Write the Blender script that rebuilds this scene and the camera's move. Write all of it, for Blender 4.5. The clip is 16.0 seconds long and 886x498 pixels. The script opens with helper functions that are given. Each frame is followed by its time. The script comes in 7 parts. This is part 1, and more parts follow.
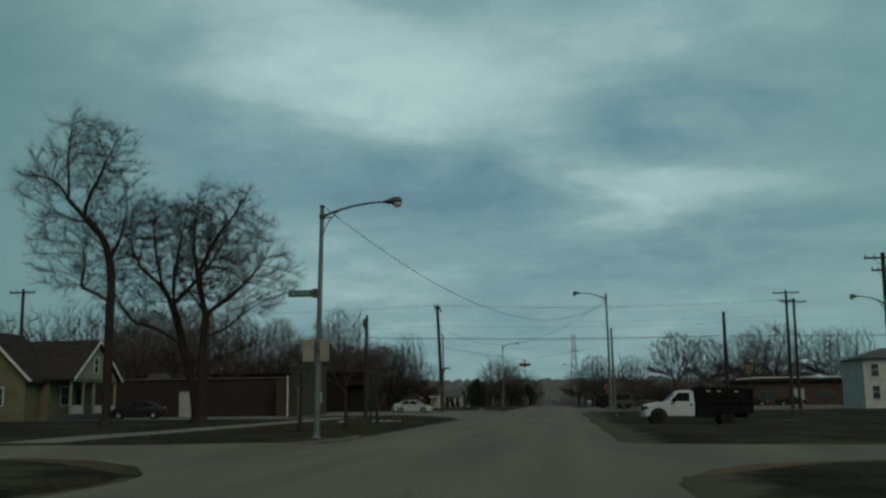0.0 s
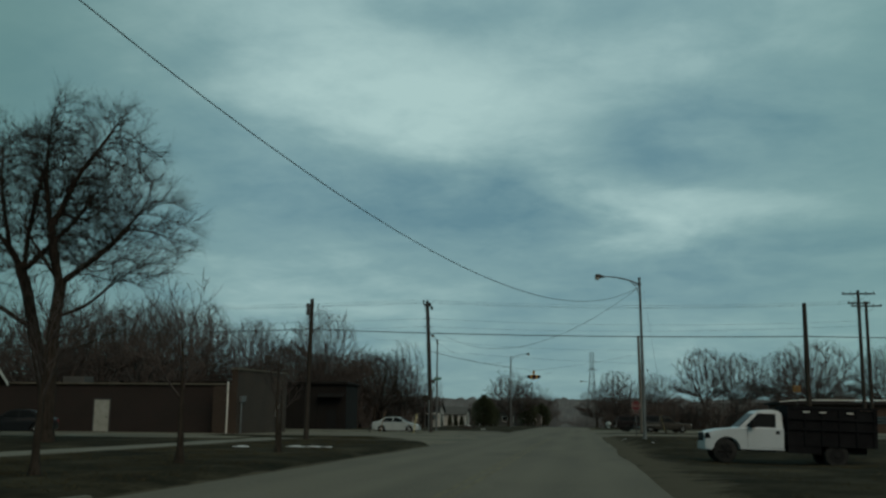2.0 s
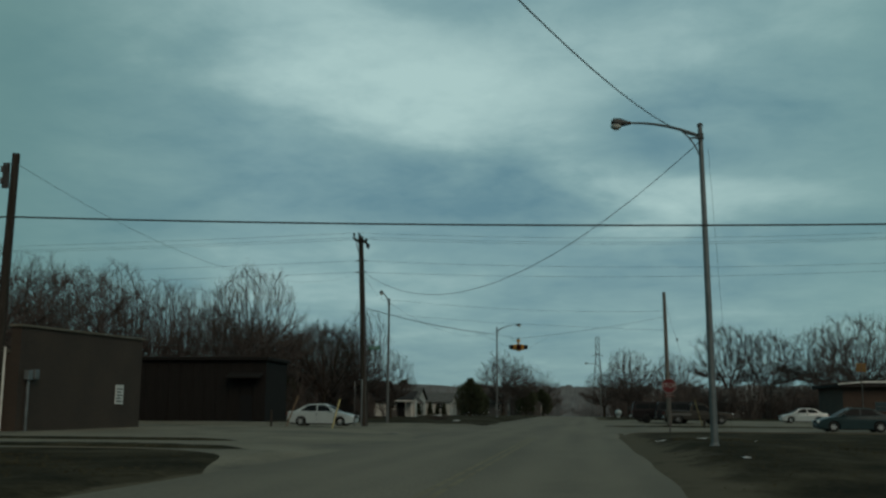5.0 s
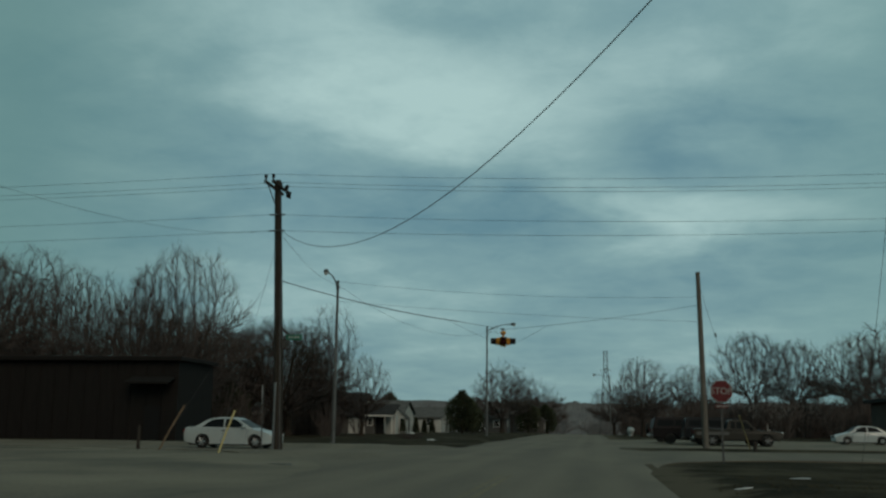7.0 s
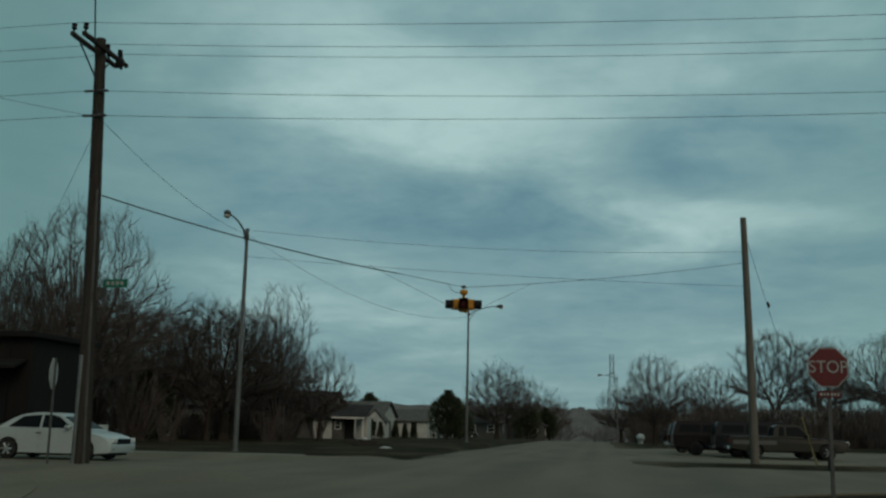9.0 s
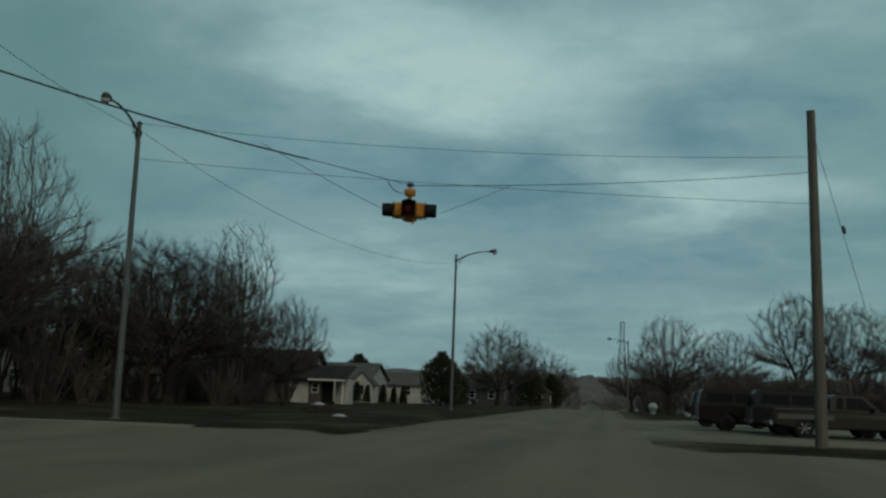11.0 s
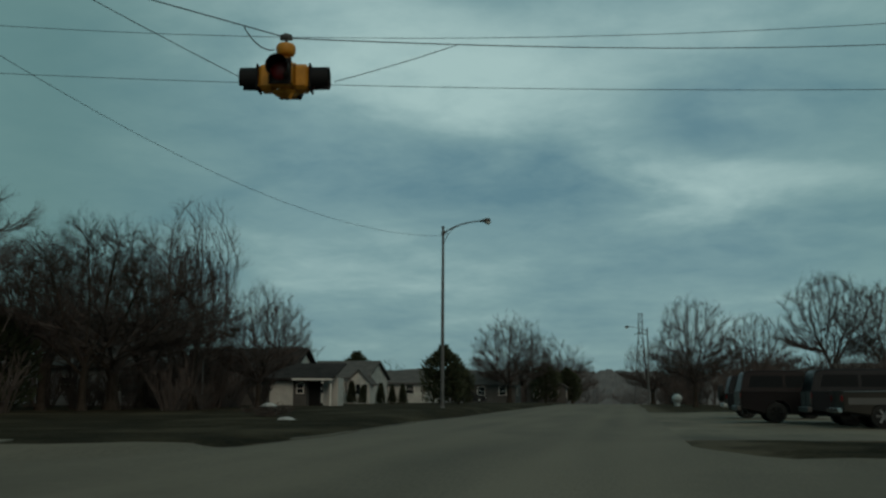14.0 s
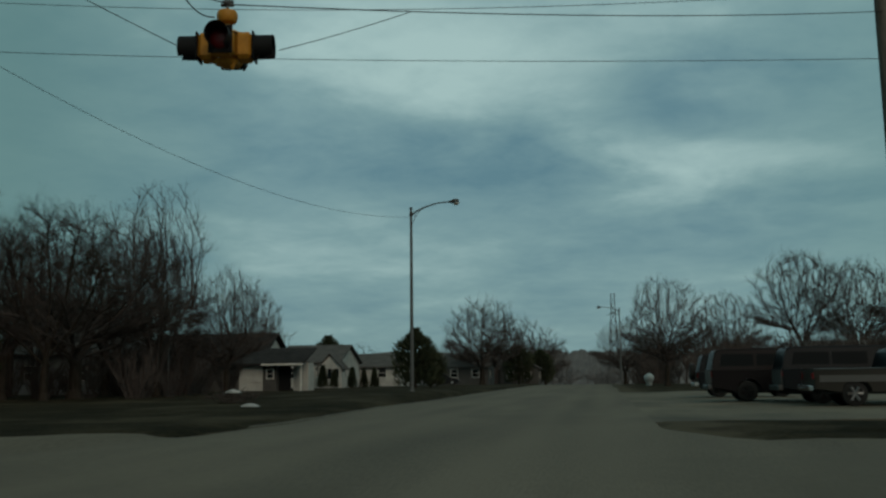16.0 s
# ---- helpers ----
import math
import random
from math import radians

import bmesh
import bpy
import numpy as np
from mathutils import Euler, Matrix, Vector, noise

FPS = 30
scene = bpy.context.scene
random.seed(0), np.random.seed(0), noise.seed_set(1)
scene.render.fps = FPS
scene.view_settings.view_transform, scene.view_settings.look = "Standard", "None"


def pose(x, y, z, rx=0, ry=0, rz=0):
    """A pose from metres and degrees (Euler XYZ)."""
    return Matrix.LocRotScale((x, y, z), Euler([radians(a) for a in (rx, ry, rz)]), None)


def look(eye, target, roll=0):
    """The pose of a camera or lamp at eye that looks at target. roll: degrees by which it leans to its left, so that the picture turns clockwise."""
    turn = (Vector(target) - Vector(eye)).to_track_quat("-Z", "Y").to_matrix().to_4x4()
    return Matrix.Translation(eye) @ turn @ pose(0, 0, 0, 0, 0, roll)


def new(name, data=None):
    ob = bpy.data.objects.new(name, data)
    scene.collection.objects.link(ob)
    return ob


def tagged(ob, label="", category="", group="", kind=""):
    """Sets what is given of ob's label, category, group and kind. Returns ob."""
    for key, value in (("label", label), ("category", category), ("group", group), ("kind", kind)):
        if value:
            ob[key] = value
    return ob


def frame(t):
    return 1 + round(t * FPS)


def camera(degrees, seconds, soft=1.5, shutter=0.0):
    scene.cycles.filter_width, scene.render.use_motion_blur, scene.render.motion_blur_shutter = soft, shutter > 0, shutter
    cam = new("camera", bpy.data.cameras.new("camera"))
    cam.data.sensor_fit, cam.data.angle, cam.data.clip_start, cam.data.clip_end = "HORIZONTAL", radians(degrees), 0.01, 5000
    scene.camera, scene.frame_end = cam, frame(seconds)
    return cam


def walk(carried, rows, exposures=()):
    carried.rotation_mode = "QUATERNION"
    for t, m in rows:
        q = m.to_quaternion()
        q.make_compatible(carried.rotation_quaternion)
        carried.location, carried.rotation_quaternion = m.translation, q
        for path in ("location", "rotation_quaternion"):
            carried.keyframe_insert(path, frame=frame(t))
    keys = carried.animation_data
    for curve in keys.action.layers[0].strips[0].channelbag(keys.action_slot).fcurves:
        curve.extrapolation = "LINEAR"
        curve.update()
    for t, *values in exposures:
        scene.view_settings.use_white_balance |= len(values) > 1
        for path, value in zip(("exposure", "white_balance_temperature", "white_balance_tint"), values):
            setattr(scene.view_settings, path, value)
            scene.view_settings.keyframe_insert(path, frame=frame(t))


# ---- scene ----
cam = camera(47.5, 16.0, soft=2.5)
# seconds, eye, target, roll
PATH = [
    (0, (-0.338, -0.931, 1.164), (-0.567, 1.033, 1.465), -0.7),
    (0.5, (-0.299, 4.092, 1.125), (-0.543, 6.060, 1.383), -0.8),
    (1, (-0.340, 9.220, 1.159), (-0.586, 11.179, 1.481), -0.1),
    (1.5, (-0.314, 14.183, 1.183), (-0.567, 16.145, 1.478), -0.4),
    (2, (-0.307, 19.162, 1.187), (-0.573, 21.116, 1.522), 0.6),
    (2.5, (-0.295, 24.319, 1.239), (-0.576, 26.285, 1.484), 1.6),
    (3, (-0.335, 29.078, 1.212), (-0.592, 31.046, 1.468), 1.0),
    (3.5, (-0.348, 34.091, 1.222), (-0.596, 36.061, 1.465), -0.3),
    (4, (-0.301, 38.723, 1.244), (-0.565, 40.683, 1.547), 0.7),
    (6.3, (-0.196, 60.122, 1.161), (-0.488, 62.075, 1.477), -0.0),
    (6.5, (-0.258, 61.925, 1.218), (-0.544, 63.884, 1.505), 0.1),
    (7, (-0.293, 66.407, 1.216), (-0.583, 68.355, 1.560), 0.7),
    (7.5, (-0.144, 70.794, 1.131), (-0.443, 72.746, 1.444), 0.4),
    (8, (-0.166, 75.095, 1.111), (-0.468, 77.050, 1.411), 0.5),
    (8.5, (-0.246, 79.171, 1.147), (-0.546, 81.118, 1.493), 0.6),
    (9, (-0.180, 82.899, 1.157), (-0.483, 84.843, 1.511), 1.2),
    (9.5, (-0.219, 86.139, 1.171), (-0.523, 88.086, 1.518), 0.5),
    (9.7, (-0.250, 87.408, 1.171), (-0.561, 89.362, 1.463), 0.8),
    (11.8, (-0.078, 97.624, 1.200), (-0.405, 99.576, 1.488), 2.2),
    (12, (-0.094, 98.456, 1.160), (-0.426, 100.407, 1.451), 1.3),
    (12.5, (-0.042, 100.058, 1.142), (-0.382, 102.008, 1.427), 1.7),
    (13, (-0.007, 101.373, 1.094), (-0.353, 103.320, 1.390), 1.2),
    (13.5, (-0.047, 102.596, 1.048), (-0.400, 104.539, 1.364), 0.9),
    (14, (-0.059, 103.482, 1.000), (-0.414, 105.429, 1.287), 0.3),
    (14.5, (0.013, 103.953, 1.040), (-0.336, 105.903, 1.316), 0.5),
    (15, (0.067, 104.198, 0.994), (-0.268, 106.153, 1.256), -0.2),
    (15.5, (0.067, 104.281, 0.982), (-0.261, 106.239, 1.228), -0.5),
    (16, (0.057, 104.236, 1.032), (-0.246, 106.196, 1.285), -0.6),
]
walk(cam, [(t, look(eye, target, roll)) for t, eye, target, roll in PATH], exposures=[(0.0, 0.02), (9.4, 0.03), (11.8, -0.09), (16.0, -0.12)])

# ---- sky and sun ----
world = bpy.data.worlds.new("overcast_sky")
scene.world = world
world.use_nodes = True
wn = world.node_tree
wn.nodes.clear()


def wmath(op, a, b=None, c=None):
    n = wn.nodes.new("ShaderNodeMath")
    n.operation = op
    for i, v in enumerate((a, b, c)):
        if v is None:
            continue
        if isinstance(v, (int, float)):
            n.inputs[i].default_value = v
        else:
            wn.links.new(v, n.inputs[i])
    return n.outputs[0]


def wmix(f, a, b):
    n = wn.nodes.new("ShaderNodeMix")
    n.data_type = "RGBA"
    for i, v in ((0, f), (6, a), (7, b)):
        if isinstance(v, (int, float)):
            n.inputs[i].default_value = v
        elif isinstance(v, tuple):
            n.inputs[i].default_value = (*v, 1)
        else:
            wn.links.new(v, n.inputs[i])
    return n.outputs[2]


w_co = wn.nodes.new("ShaderNodeTexCoord").outputs["Generated"]
w_sep = wn.nodes.new("ShaderNodeSeparateXYZ")
wn.links.new(w_co, w_sep.inputs[0])
w_up = wmath("MAXIMUM", w_sep.outputs[2], 0.0)
# cloud deck: the direction projected on a flat layer
w_den = wmath("ADD", w_up, 0.16)
w_u = wmath("DIVIDE", w_sep.outputs[0], w_den)
w_v = wmath("DIVIDE", w_sep.outputs[1], w_den)
w_comb = wn.nodes.new("ShaderNodeCombineXYZ")
wn.links.new(w_u, w_comb.inputs[0])
wn.links.new(w_v, w_comb.inputs[1])


def wnoise(scale, detail, rough, distort, off):
    m = wn.nodes.new("ShaderNodeMapping")
    m.inputs["Location"].default_value = off
    wn.links.new(w_comb.outputs[0], m.inputs[0])
    n = wn.nodes.new("ShaderNodeTexNoise")
    wn.links.new(m.outputs[0], n.inputs["Vector"])
    n.inputs["Scale"].default_value = scale
    n.inputs["Detail"].default_value = detail
    n.inputs["Roughness"].default_value = rough
    n.inputs["Distortion"].default_value = distort
    return n.outputs["Fac"]


w_big = wnoise(0.8, 3.0, 0.45, 0.2, (3.1, 1.7, 0))
w_mid = wnoise(1.9, 6.0, 0.55, 0.25, (7.3, 4.1, 2))
w_az = wmath("ARCTAN2", w_sep.outputs[0], w_sep.outputs[1])
w_el = wmath("ARCSINE", w_sep.outputs[2])
w_left = wmath("MULTIPLY", wmath("MAXIMUM", wmath("SUBTRACT", radians(-18), w_az), 0.0), 3.0)
w_right = wmath("MULTIPLY", wmath("MAXIMUM", wmath("SUBTRACT", w_az, radians(6)), 0.0), 2.2)
w_az = wmath("ADD", w_az, wmath("MULTIPLY", wmath("SUBTRACT", w_mid, 0.5), 0.20))
w_el = wmath("ADD", w_el, wmath("MULTIPLY", wmath("SUBTRACT", w_mid, 0.5), 0.075))
w_fine = wnoise(5.0, 6.0, 0.62, 0.3, (1.2, 9.4, 5))
w_cloud = wmath("ADD", wmath("ADD", wmath("MULTIPLY", w_big, 0.26), wmath("MULTIPLY", w_mid, 0.36)), wmath("MULTIPLY", w_fine, 0.22))
w_cloud = wmath("ADD", w_cloud, 0.055)
# the brighter and thinner banks of the deck: azimuth, elevation, their widths in degrees, weight
BANKS = [
    (-18, 20.0, 8, 3.6, 0.15), (-9.5, 18.4, 6, 2.8, 0.14), (-3.0, 16.2, 6, 1.8, 0.16), (0.5, 19.6, 5, 2.0, 0.11), (0.0, 13.2, 4, 0.9, 0.09), (5.0, 12.4, 5, 0.9, 0.15), (10.5, 11.6, 5, 0.9, 0.15), (5.0, 10.4, 5, 1.1, 0.12), (-11, 7.0, 8, 1.8, 0.07), (-22, 7.5, 8, 2.5, 0.01), (9, 20.5, 6, 2.2, 0.10), (8, 24, 10, 2, 0.06), (-13, 23.5, 9, 1.6, 0.05),
    # the tall column at -30 paints the lens's dim left side into the deck
    (-30, 15, 5, 8, -0.09), (-22, 12.0, 9, 1.7, -0.05), (-9, 12.2, 8, 1.5, -0.03), (5.0, 15.8, 4.0, 1.4, -0.13), (11.5, 15.8, 5, 2.2, -0.06), (-8, 23.0, 4, 1.0, -0.10), (-1, 6.2, 7, 1.3, -0.03), (13, 8.4, 6, 1.2, -0.05), (3.5, 5.0, 6, 1.5, 0.02),
]
for b_az, b_el, s_az, s_el, weight in BANKS:
    du = wmath("DIVIDE", wmath("SUBTRACT", w_az, radians(b_az)), radians(s_az))
    dv = wmath("DIVIDE", wmath("SUBTRACT", w_el, radians(b_el)), radians(s_el))
    rr = wmath("ADD", wmath("MULTIPLY", du, du), wmath("MULTIPLY", dv, dv))
    w_cloud = wmath("ADD", w_cloud, wmath("MULTIPLY", wmath("EXPONENT", wmath("MULTIPLY", rr, -0.7)), weight))
w_ramp = wn.nodes.new("ShaderNodeValToRGB")
wn.links.new(w_cloud, w_ramp.inputs[0])
e = w_ramp.color_ramp.elements
e[0].position, e[0].color = 0.34, (0.110, 0.232, 0.282, 1)
e[1].position, e[1].color = 0.71, (0.410, 0.588, 0.572, 1)
m_el = w_ramp.color_ramp.elements.new(0.52)
m_el.color = (0.218, 0.366, 0.382, 1)
# paler towards the horizon
w_hor = wmath("EXPONENT", wmath("MULTIPLY", w_up, -9.0))
w_col = wmix(wmath("MULTIPLY", w_hor, 0.5), w_ramp.outputs[0], (0.200, 0.322, 0.325))
# lens shading put into the sky colour: greener and dimmer away from its middle
w_col = wmix(wmath("MINIMUM", w_left, 0.75), w_col, (0.118, 0.240, 0.228))
w_col = wmix(wmath("MINIMUM", w_right, 0.6), w_col, (0.165, 0.315, 0.298))
w_sky = wn.nodes.new("ShaderNodeTexSky")
w_sky.sky_type = "NISHITA"
w_sky.sun_disc = False
w_sky.sun_elevation, w_sky.sun_rotation = radians(38), radians(150)
w_bgs = wn.nodes.new("ShaderNodeBackground")
wn.links.new(w_sky.outputs[0], w_bgs.inputs[0])
w_bgs.inputs[1].default_value = 0.05
w_bgc = wn.nodes.new("ShaderNodeBackground")
wn.links.new(w_col, w_bgc.inputs[0])
w_bgc.inputs[1].default_value = 1.0
w_mx = wn.nodes.new("ShaderNodeMixShader")
w_mx.inputs[0].default_value = 0.94
wn.links.new(w_bgs.outputs[0], w_mx.inputs[1])
wn.links.new(w_bgc.outputs[0], w_mx.inputs[2])
w_out = wn.nodes.new("ShaderNodeOutputWorld")
wn.links.new(w_mx.outputs[0], w_out.inputs[0])

sun = new("sun", bpy.data.lights.new("sun", "SUN"))
sun.data.energy, sun.data.angle, sun.data.color = 1.0, radians(35), (1.0, 0.80, 0.60)
sun.matrix_world = look((20, -35, 30), (0, 0, 0))


# ---- materials ----
def material(name, a, b, rough=0.8, metal=0.0, scale=4.0, fine=40.0, bump=0.15, stretch=(1, 1, 1), spec=0.3, jitter=0.0, third=None):
    """Two-scale mottled surface between colours a and b."""
    m = bpy.data.materials.new(name)
    m.use_nodes = True
    nt = m.node_tree
    bs = nt.nodes["Principled BSDF"]
    co = nt.nodes.new("ShaderNodeTexCoord")
    mp = nt.nodes.new("ShaderNodeMapping")
    mp.inputs["Scale"].default_value = stretch
    nt.links.new(co.outputs["Object"], mp.inputs[0])
    n1 = nt.nodes.new("ShaderNodeTexNoise")
    n1.inputs["Scale"].default_value, n1.inputs["Detail"].default_value = scale, 5
    n2 = nt.nodes.new("ShaderNodeTexNoise")
    n2.inputs["Scale"].default_value, n2.inputs["Detail"].default_value = fine, 3
    for n in (n1, n2):
        nt.links.new(mp.outputs[0], n.inputs["Vector"])
    mx = nt.nodes.new("ShaderNodeMath")
    mx.operation = "MULTIPLY_ADD"
    nt.links.new(n2.outputs["Fac"], mx.inputs[0])
    mx.inputs[1].default_value = 0.45
    ad = nt.nodes.new("ShaderNodeMath")
    ad.operation = "MULTIPLY"
    nt.links.new(n1.outputs["Fac"], ad.inputs[0])
    ad.inputs[1].default_value = 0.6
    nt.links.new(ad.outputs[0], mx.inputs[2])
    val = mx.outputs[0]
    if jitter:
        oi = nt.nodes.new("ShaderNodeObjectInfo")
        jm = nt.nodes.new("ShaderNodeMath")
        jm.operation = "MULTIPLY_ADD"
        nt.links.new(oi.outputs["Random"], jm.inputs[0])
        jm.inputs[1].default_value = jitter
        nt.links.new(val, jm.inputs[2])
        val = jm.outputs[0]
    rp = nt.nodes.new("ShaderNodeValToRGB")
    nt.links.new(val, rp.inputs[0])
    rp.color_ramp.elements[0].position, rp.color_ramp.elements[0].color = 0.36, (*a, 1)
    rp.color_ramp.elements[1].position, rp.color_ramp.elements[1].color = 0.70, (*b, 1)
    if third:
        rp.color_ramp.elements.new(0.53).color = (*third, 1)
    nt.links.new(rp.outputs[0], bs.inputs["Base Color"])
    bs.inputs["Roughness"].default_value = rough
    bs.inputs["Metallic"].default_value = metal
    bs.inputs["Specular IOR Level"].default_value = spec
    if bump:
        bp = nt.nodes.new("ShaderNodeBump")
        bp.inputs["Strength"].default_value = bump
        bp.inputs["Distance"].default_value = 0.05
        nt.links.new(val, bp.inputs["Height"])
        nt.links.new(bp.outputs[0], bs.inputs["Normal"])
    return m


def brick_material(name, c1, c2, mortar):
    m = bpy.data.materials.new(name)
    m.use_nodes = True
    nt = m.node_tree
    bs = nt.nodes["Principled BSDF"]
    co = nt.nodes.new("ShaderNodeTexCoord")
    mp = nt.nodes.new("ShaderNodeMapping")
    mp.inputs["Rotation"].default_value = (radians(90), 0, 0)
    sp = nt.nodes.new("ShaderNodeSeparateXYZ")
    nt.links.new(co.outputs["Object"], sp.inputs[0])
    sm = nt.nodes.new("ShaderNodeMath")
    nt.links.new(sp.outputs[0], sm.inputs[0])
    nt.links.new(sp.outputs[1], sm.inputs[1])
    cb = nt.nodes.new("ShaderNodeCombineXYZ")
    nt.links.new(sm.outputs[0], cb.inputs[0])
    nt.links.new(sp.outputs[2], cb.inputs[1])
    bt = nt.nodes.new("ShaderNodeTexBrick")
    nt.links.new(cb.outputs[0], bt.inputs["Vector"])
    bt.inputs["Scale"].default_value = 1.0
    bt.inputs["Brick Width"].default_value, bt.inputs["Row Height"].default_value = 0.21, 0.075
    bt.inputs["Mortar Size"].default_value = 0.006
    for k, c in (("Color1", c1), ("Color2", c2), ("Mortar", mortar)):
        bt.inputs[k].default_value = (*c, 1)
    nz = nt.nodes.new("ShaderNodeTexNoise")
    nz.inputs["Scale"].default_value, nz.inputs["Detail"].default_value = 0.5, 6
    nt.links.new(co.outputs["Object"], nz.inputs["Vector"])
    mx = nt.nodes.new("ShaderNodeMix")
    mx.data_type, mx.blend_type = "RGBA", "MULTIPLY"
    mx.inputs[0].default_value = 0.7
    nt.links.new(bt.outputs["Color"], mx.inputs[6])
    nt.links.new(nz.outputs["Fac"], mx.inputs[7])
    nt.links.new(mx.outputs[2], bs.inputs["Base Color"])
    bs.inputs["Roughness"].default_value = 0.9
    bp = nt.nodes.new("ShaderNodeBump")
    bp.inputs["Strength"].default_value = 0.4
    bp.inputs["Distance"].default_value = 0.01
    bp.invert = True
    nt.links.new(bt.outputs["Fac"], bp.inputs["Height"])
    nt.links.new(bp.outputs[0], bs.inputs["Normal"])
    return m


def plain(name, c, rough=0.5, metal=0.0, spec=0.5, coat=0.0, emit=0.0):
    m = bpy.data.materials.new(name)
    m.use_nodes = True
    bs = m.node_tree.nodes["Principled BSDF"]
    bs.inputs["Base Color"].default_value = (*c, 1)
    bs.inputs["Roughness"].default_value, bs.inputs["Metallic"].default_value = rough, metal
    bs.inputs["Specular IOR Level"].default_value, bs.inputs["Coat Weight"].default_value = spec, coat
    if emit:
        bs.inputs["Emission Color"].default_value = (*c, 1)
        bs.inputs["Emission Strength"].default_value = emit
    return m


M_GRASS = material("dead_grass", (0.008, 0.0072, 0.0044), (0.047, 0.039, 0.024), rough=1.0, scale=0.5, fine=7.0, bump=0.9, spec=0.03, third=(0.021, 0.018, 0.011))


def add_bare_patches(m, tan):
    """Lets paler trodden earth show through in broad uneven patches."""
    nt = m.node_tree
    bs = nt.nodes["Principled BSDF"]
    old = bs.inputs["Base Color"].links[0].from_socket
    co = nt.nodes.new("ShaderNodeTexCoord")
    mp = nt.nodes.new("ShaderNodeMapping")
    mp.inputs["Scale"].default_value = (1.0, 0.55, 1.0)
    nt.links.new(co.outputs["Object"], mp.inputs[0])
    nz = nt.nodes.new("ShaderNodeTexNoise")
    nz.inputs["Scale"].default_value, nz.inputs["Detail"].default_value, nz.inputs["Roughness"].default_value = 0.22, 8, 0.65
    nt.links.new(mp.outputs[0], nz.inputs["Vector"])
    rp = nt.nodes.new("ShaderNodeValToRGB")
    rp.color_ramp.elements[0].position, rp.color_ramp.elements[1].position = 0.5, 0.66
    nt.links.new(nz.outputs["Fac"], rp.inputs[0])
    mx = nt.nodes.new("ShaderNodeMix")
    mx.data_type = "RGBA"
    nt.links.new(rp.outputs[0], mx.inputs[0])
    nt.links.new(old, mx.inputs[6])
    mx.inputs[7].default_value = (*tan, 1)
    nt.links.new(mx.outputs[2], bs.inputs["Base Color"])


add_bare_patches(M_GRASS, (0.058, 0.049, 0.032))


def add_worn_edges(m, dirt, lines, reach):
    """Bare dirt ground in beside the wheel tracks, in broken patches, along lines of constant x."""
    nt = m.node_tree
    bs = nt.nodes["Principled BSDF"]
    old = bs.inputs["Base Color"].links[0].from_socket
    co = nt.nodes.new("ShaderNodeTexCoord")
    sp = nt.nodes.new("ShaderNodeSeparateXYZ")
    nt.links.new(co.outputs["Object"], sp.inputs[0])

    def op(kind, a, b=None):
        n = nt.nodes.new("ShaderNodeMath")
        n.operation = kind
        for i, v in enumerate((a, b)):
            if isinstance(v, (int, float)):
                n.inputs[i].default_value = v
            elif v is not None:
                nt.links.new(v, n.inputs[i])
        return n.outputs[0]
    near = [op("ABSOLUTE", op("SUBTRACT", sp.outputs[0], x)) for x in lines]
    d = op("MINIMUM", near[0], op("MULTIPLY", near[1], 9.0))
    nz = nt.nodes.new("ShaderNodeTexNoise")
    nz.inputs["Scale"].default_value, nz.inputs["Detail"].default_value, nz.inputs["Roughness"].default_value = 0.55, 7, 0.68
    nt.links.new(co.outputs["Object"], nz.inputs["Vector"])
    f = op("ADD", op("SUBTRACT", 1.0, op("DIVIDE", d, reach)), op("MULTIPLY", op("SUBTRACT", nz.outputs["Fac"], 0.5), 3.4))
    rp = nt.nodes.new("ShaderNodeValToRGB")
    rp.color_ramp.elements[0].position, rp.color_ramp.elements[1].position = 0.1, 0.75
    nt.links.new(f, rp.inputs[0])
    mx = nt.nodes.new("ShaderNodeMix")
    mx.data_type = "RGBA"
    nt.links.new(rp.outputs[0], mx.inputs[0])
    nt.links.new(old, mx.inputs[6])
    mx.inputs[7].default_value = (*dirt, 1)
    nt.links.new(mx.outputs[2], bs.inputs["Base Color"])


add_worn_edges(M_GRASS, (0.074, 0.063, 0.045), (1.6, -7.3), 1.3)
M_ROAD = material("worn_asphalt", (0.072, 0.061, 0.045), (0.144, 0.123, 0.091), rough=0.9, scale=0.5, fine=30.0, bump=0.2, stretch=(1, 0.12, 1), spec=0.25)


